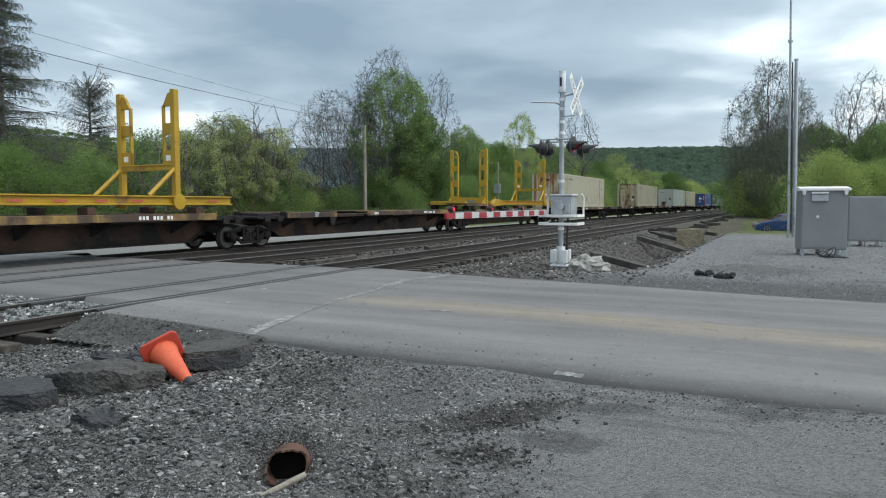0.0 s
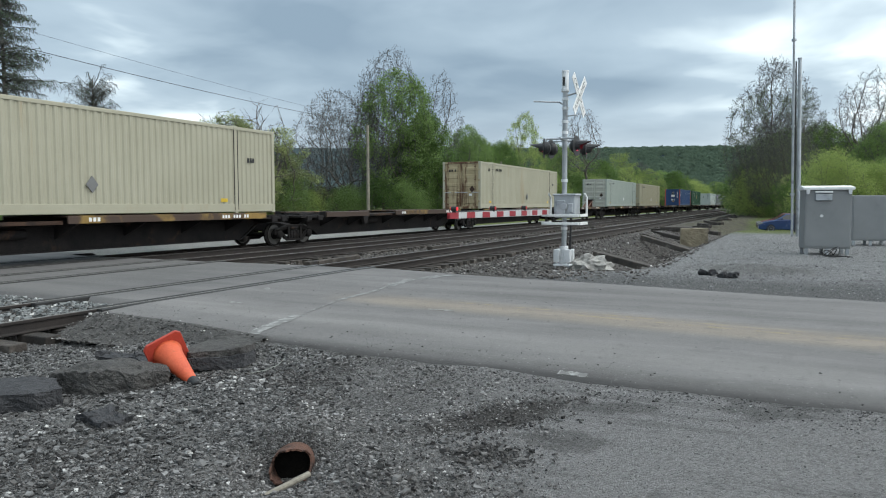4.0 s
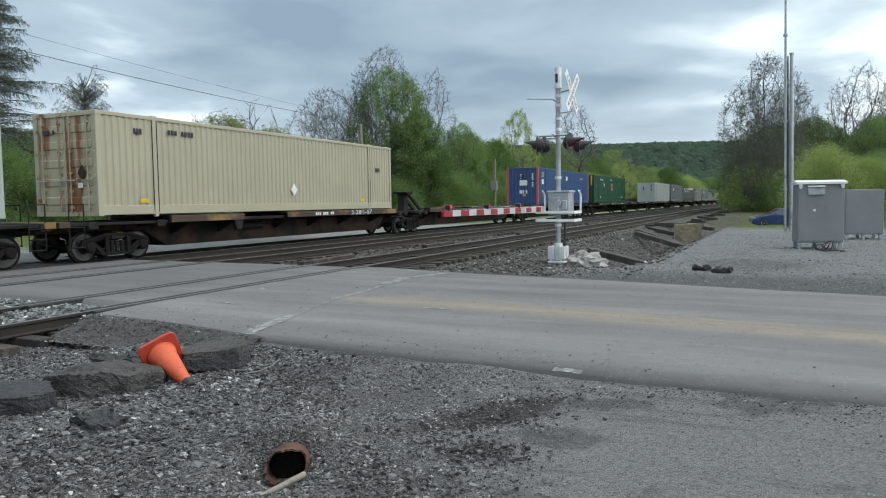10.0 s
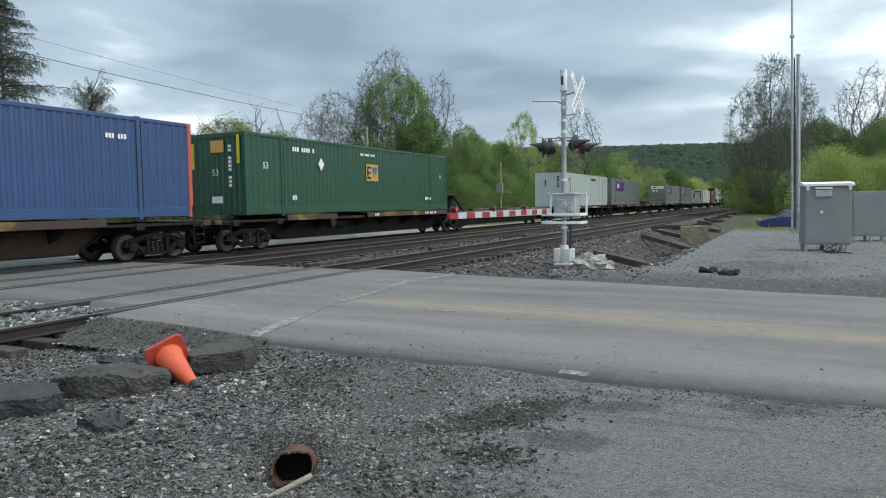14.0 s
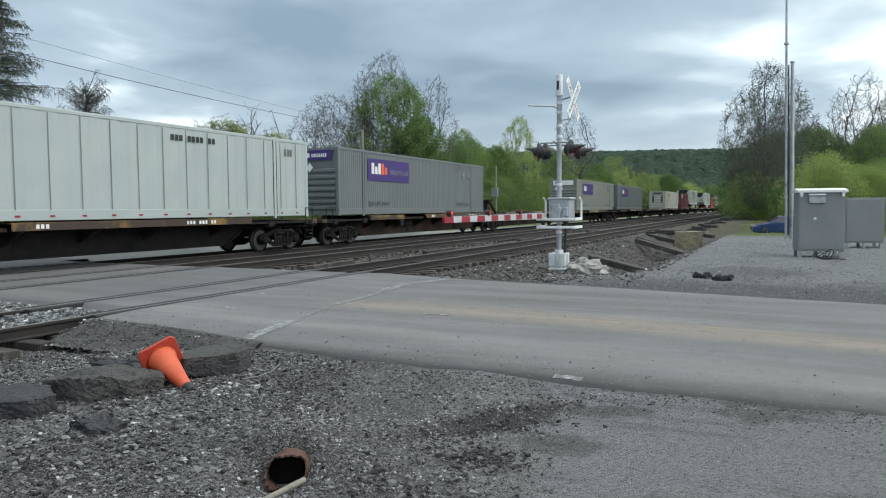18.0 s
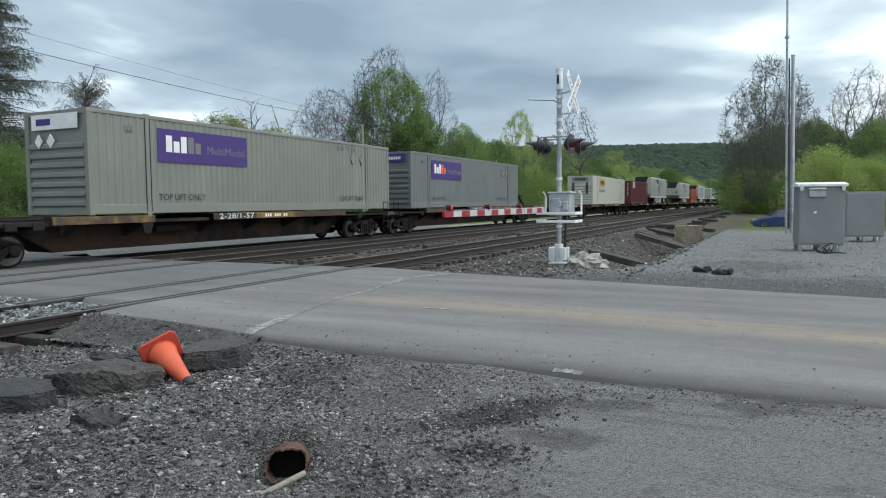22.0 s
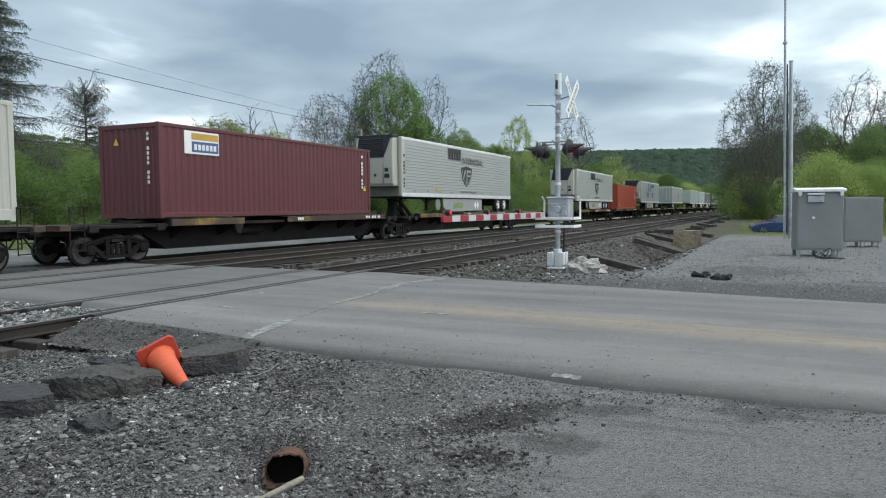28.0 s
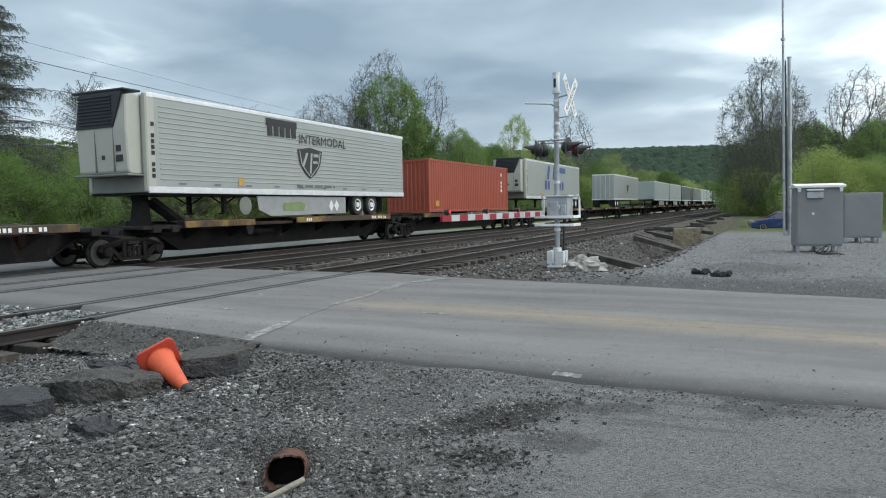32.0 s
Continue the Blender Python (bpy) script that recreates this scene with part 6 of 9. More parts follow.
    part("end_beam", mesh("rack_end_beam", lambda bm: prism(bm, [(-1.10, 0.08), (1.10, 0.08), (1.10, 0.50), (0.8, 0.52), (-0.8, 0.52), (-1.10, 0.50)], "y", -0.09, 0.09), YELLOW, 0.012), f, pose(0, 3.4, z), "deep yellow end beam")
    part("beam_label", mesh("beam_label", lambda bm: box(bm, -0.05, 0.45, -0.097, -0.091, 0.22, 0.36), GREY_PALE), f, pose(0, 3.4, z))
    for y in (0.3, 5.6, 9.0, 11.8, 15.5, 17.7):
        part("cross_beam", mesh("rack_cross_beam", lambda bm: box(bm, -1.16, 1.16, -0.10, 0.10, 0.06, 0.30), YELLOW, 0.01), f, pose(0, y, z))
    part("tie_beam", mesh("tie_beam", lambda bm: [box(bm, -1.10, 1.10, -0.08, 0.08, 0.95, 1.10), box(bm, -1.10, 1.10, -0.11, 0.11, 1.10, 1.14)], YELLOW, 0.008), f, pose(0, 15.55, z + 0.2))
    for s in (-1, 1):
        part("centre_beam", mesh("rack_centre", lambda bm: box(bm, -0.06, 0.06, 3.4, 17.7, 0.08, 0.34), YELLOW, 0.008), f, pose(s * 0.38, 0, z))
    part("deck_plank", mesh("deck_plank", lambda bm: [box(bm, -1.2, -0.2, 0, 2.8, 0.0, 0.06), box(bm, 0.0, 1.24, -0.4, 2.5, 0.0, 0.07)], STEEL_BROWN, 0.008), f, pose(0, 0.2, z + 0.10), "brown rusty deck plate")
    KEYED.append((f, S))
    return f


HITCH_RUST = surface("rust_brown_hitch", (0.10, 0.042, 0.028), (0.17, 0.075, 0.048), 3, 0.8, 0, 0.2, 40)
MARKS = {(0, 0): "53'", (0, 1): "53'", (0, 2): "53'", (2, 0): "2-28/1-57", (2, 2): "2-28/1-57", (2, 1): "TWIN 28'-ALL PURPOSE SPINE CAR", (4, 2): "2-28/1-57", (5, 0): "2-28/1-57"}


def build_train():
    # platforms: place of the near truck, span, how the ends are made, hitch
    cars = [[1.5, 19.5, 37.7, 54.5], [58.4, 75.5, 92.2, 109.6, 126.5, 143.1], [147.1, 164.8, 182.5, 200.4], [204.5, 222.0, 240.1, 258.0], [262.3, 280.0, 297.7, 314.9], [318.8, 336.9, 355.2, 372.5], [376.8, 393.4, 409.6, 426.7, 443.2, 459.4]]
    s = 463.4
    while s < 810:
        cars.append([s, s + 17.3, s + 34.6, s + 51.9])
        s += 55.9
    up = {164.8, 222.0, 280.0, 336.9, 393.4, 426.7}
    browns = [STEEL_BROWN, STEEL_DARK, STEEL_BROWN, STEEL_DARK, STEEL_BROWN, STEEL_BROWN, STEEL_DARK]
    for i, stops in enumerate(cars):
        for j, (a, b) in enumerate(zip(stops, stops[1:])):
            unit = spine_unit(a, b - a, lead=j == 0, tail=j == len(stops) - 2, body=browns[i % 7], hitch="up" if a in up or a > 463 and j else "down", mark=MARKS.get((i, j), ""), mark_at=12.6 if (i, j) == (2, 0) else 8.5)
            if (i, j) == (1, 3):
                # a half-folded hitch on rust-brown struts at the rear of this platform
                part("hitch_strut", mesh("brown_strut", lambda bm: [prism(bm, [(14.0, 1.12), (14.25, 1.12), (15.95, 1.78), (15.9, 1.88)], "x", s * 0.24 - 0.07, s * 0.24 + 0.07) for s in (-1, 1)] + [box(bm, -0.3, 0.3, 15.0, 15.1, 1.45, 1.55)], HITCH_RUST, 0.012), unit, None, "rust-brown diagonal hitch strut")
                part("hitch_post", mesh("brown_hitch_post", lambda bm: [prism(bm, [(15.95, 1.10), (16.2, 1.10), (16.1, 1.9), (15.85, 1.9)], "x", -0.25, 0.25)], HITCH_RUST, 0.012), unit)
                part("hitch_plate", mesh("brown_hitch_plate", lambda bm: prism(bm, [(15.4, 1.9), (16.3, 1.9), (16.4, 1.95), (16.2, 2.02), (15.4, 2.0)], "x", -0.42, 0.42), STEEL_DARK, 0.02), unit)
    # loads, from the leading end back
    bunk_frame(0.5)
    bunk_frame(38.0)
    cream_box(57.97, CREAM, "front", "cream corrugated container with rust streaks on a spine car", CREAM_RUST)
    cream_box(93.48, CREAM, "doors", "cream corrugated container with badly rusted doors", DOOR_RUST)
    # cream doors take a lighter off-white, for the light on this end
    cream_box(127.63, PALE_GREEN, "doors", "pale grey-green corrugated container with rusty doors", CREAM_WHITE, False)
    cream_box(146.36, TAN, "doors", "tan corrugated container with blackened rusty doors", CREAM_RUST, False)
    c = container(185.52, L53, H53, BLUE, "blue corrugated container with red corner posts", "front", 0.275, posts=RED_POST)
    words(c, "53", 0.55, 1.15, 2.35, WHITE_PAINT)
    words(c, "53", 0.50, 0.05, 2.2, WHITE_PAINT, end=True)
    on_side(c, "label_plate", 1.15, 1.82, panel(0.50, 0.38), WHITE_PAINT, "white label")
    on_side(c, "label_plate", 8.15, 2.22, panel(0.48, 0.36), WHITE_PAINT, "white label")
    on_side(c, "label_plate", 1.2, 0.72, panel(0.22, 0.18), SIGN_GOLD, "small amber label")
    on_side(c, "label_plate", 3.3, 0.55, panel(0.18, 0.07), WHITE_PAINT)
    on_side(c, "stencil", 13.4, 2.30, bar_text(0.7, 0.13, 7), WHITE_PAINT)
    on_end(c, "label_plate", 0.1, 1.72, panel(0.62, 0.42), WHITE_PAINT, "white label")
    on_end(c, "stencil", 0.1, 1.02, bar_text(0.65, 0.28, 5), WHITE_PAINT)
    on_end(c, "stencil", 0.85, 2.0, bar_text(1.2, 0.13, 9, True), WHITE_PAINT)
    on_end(c, "label_plate", 0.15, 0.75, panel(0.25, 0.18), SIGN_GOLD)
    on_end(c, "locker", 0.1, 2.15, lambda bm: box(bm, 0, 0.1, -0.12, 0.12, -0.15, 0.22), BLACK_PAINT, "black document holder")
    c = container(204.1, L53, H53, GREEN, "dark green corrugated container with a tan square emblem", "front", 0.275)
    on_side(c, "emblem", 8.3, 1.75, panel(1.0, 0.75), SIGN_GOLD, "tan square emblem")
    on_side(c, "emblem_mark", 8.05, 1.75, lambda bm: [box(bm, 0.006, 0.011, -0.18, -0.08, -0.28, 0.28)] + [box(bm, 0.006, 0.011, -0.18, 0.15, z, z + 0.1) for z in (-0.28, -0.05, 0.18)], BLACK_PAINT)
    on_side(c, "emblem_mark", 8.5, 1.75, lambda bm: prism(bm, [(-0.22, 0.25), (-0.1, -0.25), (0, 0.1), (0.1, -0.25), (0.22, 0.25)], "x", 0.006, 0.011), SIGN_BLUE)
    on_end(c, "emblem", 0.05, 2.42, panel(0.6, 0.42), SIGN_GOLD, "tan emblem on the end wall")
    on_side(c, "placard", 4.4, 1.95, diamond(0.25), WHITE_PAINT, "white diamond placard")
    words(c, "53", 0.32, 1.05, 1.75, WHITE_PAINT)
    words(c, "53", 0.32, -0.05, 1.5, WHITE_PAINT, end=True)
    words(c, "53", 0.25, L53 - 0.9, 1.75, WHITE_PAINT)
    on_side(c, "stencil", 3.3, 2.45, bar_text(1.4, 0.16, 10), WHITE_PAINT)
    on_side(c, "stencil", 8.0, 2.52, bar_text(1.3, 0.10, 14), WHITE_PAINT)
    on_side(c, "stencil", 2.7, 0.62, bar_text(0.3, 0.18, 2), WHITE_PAINT)
    on_side(c, "stencil", 13.8, 0.62, bar_text(0.7, 0.14, 5), WHITE_PAINT)
    on_end(c, "stencil", 0.62, 1.75, bar_text(1.5, 0.14, 11, True), WHITE_PAINT)
    on_end(c, "label_plate", 0.0, 0.55, panel(0.5, 0.24), WHITE_PAINT)
    on_end(c, "warning_strip", 1.0, 2.3, panel(0.13, 1.0), SIGN_YELLOW, "yellow warning strip")
    on_end(c, "warning_strip", -1.1, 2.1, panel(0.13, 0.9), SIGN_YELLOW, "yellow warning strip")
    c = container(243.3, L53, H53, WHITE_BOX, "white flat-sided container with fine ribs", "front", 0.62, depth=0.012, ends_depth=0.012)
    on_side(c, "stencil", 1.5, 2.35, bar_text(0.55, 0.2, 3), SIGN_GREY)
    on_side(c, "stencil", 10.2, 2.5, bar_text(1.9, 0.18, 11), BLACK_PAINT)
    words(c, "53", 0.32, 0.45, 0.62, SIGN_BLUE)
    on_side(c, "stencil", 1.2, 0.5, bar_text(0.6, 0.3, 4), SIGN_GREY)
    on_side(c, "stencil", L53 - 1.2, 2.4, bar_text(0.5, 0.25, 3), SIGN_GREY)
    on_end(c, "stencil", 0.75, 2.2, bar_text(1.1, 0.16, 9, True), BLACK_PAINT)
    on_end(c, "locker", -0.35, 2.0, lambda bm: box(bm, 0, 0.06, -0.05, 0.05, -0.25, 0.25), BLACK_PAINT, "black latch")
    for i in range(17):
        on_side(c, "fastener", 0.7 + i * 0.92, 0.14, lambda bm: box(bm, 0, 0.006, -0.07, 0.07, -0.025, 0.025), RED_STRIPE, "small dark red reflector")
        on_side(c, "panel_seam", 0.66 + i * 0.92, 1.52, lambda bm: box(bm, -0.004, 0.003, -0.011, 0.011, -1.22, 1.24), GREY_PALE, "grey panel seam")
    grey_box(261.58, GREY_BOX, "grey container with a purple sign and ribbed end")
    grey_box(300.57, GREY_PALE, "pale warm-grey container with a faded sign and ribbed end", True, 3.9)
    grey_box(318.95, GREY_BOX, "grey container with a purple sign and ribbed end")
    c = container(357.61, L53, H53, CREAM_WHITE, "off-white container with a gold sign and sooty ribbed end", "ribs", 0.2, depth=0.02)
    on_side(c, "sign", 4.1, 2.25, panel(2.4, 0.75), SIGN_GOLD, "gold company sign")
    on_side(c, "sign_mark", 4.2, 2.25, lambda bm: [box(bm, 0.006, 0.011, -0.8 + i * 0.3, -0.6 + i * 0.3, -0.2, 0.2) for i in range(6)], BLACK_PAINT, "company name as bars")
    words(c, "Intermodal", 0.62, 4.0, 1.45, BLACK_PAINT, 2.6)
    words(c, "TOP LIFT ONLY", 0.26, 13.0, 0.62, BLACK_PAINT, 1.6)
    on_side(c, "stencil", 13.2, 2.5, bar_text(1.2, 0.13, 12), SIGN_GREY)
    on_side(c, "stencil", L53 - 1.1, 2.2, bar_text(0.6, 0.3, 3), SIGN_GREY)
    on_end(c, "sign", 0.0, 2.55, panel(1.6, 0.36), GREY_PALE)
    on_end(c, "sign_mark", 0.05, 2.55, lambda bm: [box(bm, 0.006, 0.012, -0.55 + i * 0.18, -0.42 + i * 0.18, -0.11, 0.11) for i in range(6)], BLACK_PAINT)
    for x in (-0.7, 0.7):
        on_end(c, "soot_stain", x, 1.65, lambda bm: prism(bm, [(-0.12, -0.6), (0.10, -0.62), (0.14, -0.1), (0.11, 0.6), (-0.1, 0.58), (-0.15, 0.1)], "x", 0.004, 0.008), SOOT, "sooty black stain")
    c = container(378.18, 12.10, H53, MAROON, "maroon corrugated forty-foot container with a picture sign", "front", 0.278, post40=False)
    on_side(c, "sign", 1.75, 2.38, panel(1.5, 0.72), WHITE_PAINT, "blue and yellow picture sign")
    on_side(c, "sign_mark", 1.85, 2.52, lambda bm: box(bm, 0.006, 0.010, -0.55, 0.62, -0.05, 0.16), SIGN_GOLD)
    on_side(c, "sign_mark", 1.85, 2.25, lambda bm: box(bm, 0.006, 0.010, -0.55, 0.62, -0.17, 0.17), SIGN_BLUE)
    on_side(c, "sign_mark", 1.9, 2.24, lambda bm: [box(bm, 0.010, 0.013, -0.5 + i * 0.17, -0.38 + i * 0.17, -0.09, 0.09) for i in range(6)], WHITE_PAINT)
    on_side(c, "stencil", 11.4, 1.9, bar_text(1.5, 0.12, 10, True), WHITE_PAINT)
    on_side(c, "label_plate", 11.6, 1.15, lambda bm: prism(bm, [(-0.12, -0.1), (0.12, -0.1), (0, 0.12)], "x", 0, 0.006), SIGN_YELLOW)
    on_end(c, "stencil", 0.85, 1.85, bar_text(1.6, 0.09, 11, True), WHITE_PAINT)
    on_end(c, "label_plate", -0.5, 2.35, lambda bm: prism(bm, [(-0.12, -0.1), (0.12, -0.1), (0, 0.12)], "x", 0, 0.006), SIGN_YELLOW, "yellow warning triangle")
    reefer(393.33, "white refrigerated trailer with a black shield emblem")
    reefer(427.15, "white refrigerated trailer with a black shield emblem", slid=1.85)
    c = container(445.7, 12.19, H53, BRICK_RED, "brick-red corrugated forty-foot container", "front", 0.278, post40=False)
    on_side(c, "stencil", 10.9, 1.9, bar_text(1.3, 0.2, 5, True), WHITE_PAINT)
    on_side(c, "label_plate", 1.0, 0.5, panel(0.4, 0.3), SIGN_GOLD)
    reefer(461.90, "white refrigerated trailer with dark blue marks", "marks")
    t = trailer(493.41, "white van trailer with rear doors leading", "doors")
    on_side(t, "sign_mark", 8.1, DECK + 2.2, lambda bm: prism(bm, [(-0.5, 0.5), (-0.4, -0.1), (0, -0.6), (0.4, -0.1), (0.5, 0.5)], "x", 0, 0.008), BLACK_PAINT, "dark shield emblem")
    rest = [(523.2, "plain", WHITE_BOX, "plain white van trailer"), (540.9, "plain", WHITE_BOX, "plain white van trailer"), (558.3, "plain", GREY_BOX, "plain grey road van trailer"), (579.8, "doors", GREY_PALE, "pale grey van trailer"), (597.3, "plain", WHITE_BOX, "plain white van trailer"), (614.3, "doors", WHITE_BOX, "white van trailer with rear doors leading"), (635.3, "plain", GREY_PALE, "pale grey van trailer"), (653.3, "plain", WHITE_BOX, "plain white van trailer"), (671.3, "doors", WHITE_BOX, "white van trailer with rear doors leading"), (692.3, "plain", GREY_BOX, "plain grey road van trailer"), (710.3, "plain", WHITE_BOX, "plain white van trailer"), (728.3, "plain", GREY_PALE, "pale grey van trailer"), (749.3, "plain", WHITE_BOX, "plain white van trailer"), (767.3, "plain", WHITE_BOX, "plain white van trailer")]
    for S, kind, paint, label in rest:
        trailer(S, label, kind, paint)


SOOT = surface("soot", (0.03, 0.028, 0.025), (0.12, 0.10, 0.08), 5, 0.9, 0, 0.1, 30)


def motions():
    """The train rolls by; every platform, load and wheelset is keyed."""
    times = [i * 1.0 for i in range(33)]
    for thing, S in KEYED:
        z = DECK if thing.name.startswith("freight_container") else 0.0
        walk(thing, [(t, pose(XT, S - run(t), z)) for t in times])
    for axle, S, y in WHEELS:
        at = axle.matrix_basis.translation
        # the turn is keyed at every thirtieth of a second while the wheel is near the crossing, and rests while it is far off
        inside = [f for f in range(961) if 4.0 < S + y - run(f / 30) < 62.0]
        if inside:
            first, last = inside[0], inside[-1]
            keys = sorted({0, 960, *inside})
            walk(axle, [(f / 30, pose(*at, math.degrees(run(min(max(f, first), last) / 30) / 0.42), 0, 0)) for f in keys])

# ---- trees and hills ----
def grow(seed, h, wide, low=0.3, n=700, pace=0.45, trunks=1, up=0.12, lean=0.0, round_=0.55, shell=0.45, ragged=0.25, r0=None, wild=0.13):
    """Branchwork that grows towards the light: limbs (p, q, r, s, level) and tips (place, direction) in a domed crown."""
    sight = pace * 5
    g = np.random.default_rng(seed)
    # points of light inside the crown, denser towards its skin, with gaps between the boughs
    pts = []
    while len(pts) < n:
        u, a = g.uniform(0, 1), g.uniform(0, math.tau)
        edge = max(0.0, math.sin(math.pi * min(1.0, 0.12 + 0.88 * u ** 0.8))) ** round_ if u < 0.999 else 0.0
        k = g.uniform(0, 1) ** shell
        p = np.array([math.cos(a) * wide / 2 * edge * k + lean * h * u, math.sin(a) * wide / 2 * edge * k, h * (low + (1 - low) * u)])
        if noise.noise(Vector(p * (4.5 / wide)) + Vector((seed * 3.1, 0, 0))) > -ragged:
            pts.append(p)
    pts = np.array(pts)
    pos, parent = [], []
    for k in range(trunks):
        spread_ = 0.0 if trunks == 1 else 0.035 * wide
        at = np.array([g.uniform(-1, 1) * spread_, g.uniform(-1, 1) * spread_, -0.15])
        way = np.array([g.uniform(-0.1, 0.1) * (1 + trunks * 0.4) + lean * 0.6, g.uniform(-0.1, 0.1) * (1 + trunks * 0.4), 1.0])
        last = -1
        while at[2] < h * low * 0.9 or last < 0:
            pos.append(at.copy())
            parent.append(last)
            last = len(pos) - 1
            way[:2] += g.normal(0, 0.05, 2)
            at = at + way / np.linalg.norm(way) * pace
    P = np.array(pos)
    near = np.full(len(pts), 1e9)
    who = np.zeros(len(pts), int)
    fresh = np.arange(len(P))
    kids = np.zeros(40000, int)
    for _ in range(160):
        d = np.linalg.norm(pts[:, None] - P[fresh][None], axis=2)
        j = d.argmin(1)
        better = d[np.arange(len(pts)), j] < near
        near = np.where(better, d[np.arange(len(pts)), j], near)
        who = np.where(better, fresh[j], who)
        keep = (near > pace * 1.15) & (kids[who] < 3)
        pts, near, who = pts[keep], near[keep], who[keep]
        if not len(pts):
            break
        way = np.zeros_like(P)
        # only the light nearby draws a branch on
        draw = near < sight
        if not draw.any():
            draw = near <= near.min() + pace
        all_who, who = who, who[draw]
        v = pts[draw] - P[who]
        np.add.at(way, who, v / np.linalg.norm(v, axis=1)[:, None])
        grown = np.unique(who)
        kids[grown] += 1
        w = way[grown]
        w = w / (np.linalg.norm(w, axis=1)[:, None] + 1e-6) + g.normal(0, wild, w.shape) + np.array([0, 0, up])
        w /= np.linalg.norm(w, axis=1)[:, None]
        who = all_who
        new_ = P[grown] + w * pace
        parent += list(grown)
        fresh = np.arange(len(P), len(P) + len(new_))
        P = np.concatenate([P, new_])
        if len(P) > 9000:
            break
    m = len(P)
    rad = np.zeros(m)
    ends = np.ones(m, bool)
    for i in range(m - 1, -1, -1):
        if ends[i]:
            rad[i] = 0.006 ** 2.1
        if parent[i] >= 0:
            rad[parent[i]] += rad[i]
            ends[parent[i]] = False
    rad = rad ** (1 / 2.1)
    rad *= (r0 or h * 0.014) / rad.max()
    thick = rad.max()
    out, tips = [], []
    for i in range(m):
        p = parent[i]
        if p < 0:
            continue
        r = rad[i]
        level = 0 if r > thick * 0.45 else 1 if r > thick * 0.2 else 3
        out.append((Vector(P[p]), Vector(P[i]), min(rad[p], r * 1.5), r, level))
        if ends[i] or r < thick * 0.16:
            tips.append((Vector(P[i]), Vector(P[i] - P[p]).normalized()))
    top = max(q.z for _, q, *_ in out) / h
    return [(p / top, q / top, r, s_, l) for p, q, r, s_, l in out], [(p / top, d) for p, d in tips]


def limbs_mesh(name, limbs, material, thin=0.012):
    vs, fs = [], []
    for p, q, r, s, level in limbs:
        n = 7 if level == 0 else 5 if level == 1 else 3
        d = (q - p).normalized()
        u = d.orthogonal().normalized()
        w = d.cross(u)
        b = len(vs)
        for c, rr in ((p, max(r, thin)), (q, max(s, thin))):
            for i in range(n):
                t = math.tau * i / n
                vs.append(c + (u * math.cos(t) + w * math.sin(t)) * rr)
        for i in range(n):
            j = (i + 1) % n
            fs.append((b + i, b + j, b + n + j, b + n + i))
    return from_arrays(name, np.array(vs), np.array(fs), material)


def leaves_mesh(name, centres, per, radius, size, material, seed, flat=1.0):
    """Clumps of small bent leaves round the centres."""
    g = np.random.default_rng(seed)
    c = np.repeat(np.array(centres), per, 0)
    n = len(c)
    o = g.normal(0, 1, (n, 3))
    o = o / np.linalg.norm(o, axis=1)[:, None] * (g.uniform(0, 1, (n, 1)) ** 0.5) * radius
    o[:, 2] *= flat
    c = c + o
    a, b = g.normal(0, 1, (n, 3)), g.normal(0, 1, (n, 3))
    a /= np.linalg.norm(a, axis=1)[:, None]
    b -= a * (a * b).sum(1)[:, None]
    b /= np.linalg.norm(b, axis=1)[:, None]
    s = size * g.uniform(0.55, 1.3, (n, 1))
    v = np.stack([c - a * s - b * s * 0.5, c + a * s - b * s * 0.5, c + b * s * 0.8], 1).reshape(-1, 3)
    return from_arrays(name, v, np.arange(3 * n).reshape(-1, 3), material)


def tree_kind(label, seed, h, wide, leaf=None, leaves=4000, radius=0.6, size=0.16, share=1.0, category="tree", twigs=2, twig=0.45, gaps=0.28, below=9.9, thin=0.009, **k):
    """A tree at the origin, h high and about wide across, with trunk, branchwork and crown as its parts; leaves keep below that share of the height."""
    limbs, tips = grow(seed, h, wide, **k)
    # fine twigs along the thin branches
    g = random.Random(seed + 1)
    for p, d in tips:
        for i in range(twigs):
            e = (d * 0.8 + Vector((g.gauss(0, 0.6), g.gauss(0, 0.6), g.gauss(0.12, 0.45)))).normalized() * g.uniform(0.5, 1.4) * twig
            limbs.append((p, p + e, 0.008, 0.005, 5))
            if twigs > 1:
                f = (e.normalized() + Vector((g.gauss(0, 0.6), g.gauss(0, 0.6), g.gauss(0, 0.5)))).normalized() * twig * 0.6
                limbs.append((p + e * 0.6, p + e * 0.6 + f, 0.006, 0.004, 5))
    ob = tagged(new(category), label, category)
    part("trunk", limbs_mesh("trunk", [l for l in limbs if l[4] <= 1], BARK), ob)
    tagged(part("branchwork", limbs_mesh("branchwork", [l for l in limbs if l[4] > 1], TWIG, thin), ob), kind="stuff")
    if leaf:
        g = random.Random(seed)
        # gaps: whole sprays of the crown are left out
        pts = [p for p, d in tips if g.random() < share and p.z < h * below and noise.noise(p * 0.55 + Vector((seed, 0, 0))) > -gaps]
        per = max(1, round(leaves / max(1, len(pts))))
        part("crown", leaves_mesh("crown", [tuple(p) for p in pts], per, radius, size, leaf, seed), ob)
    return ob


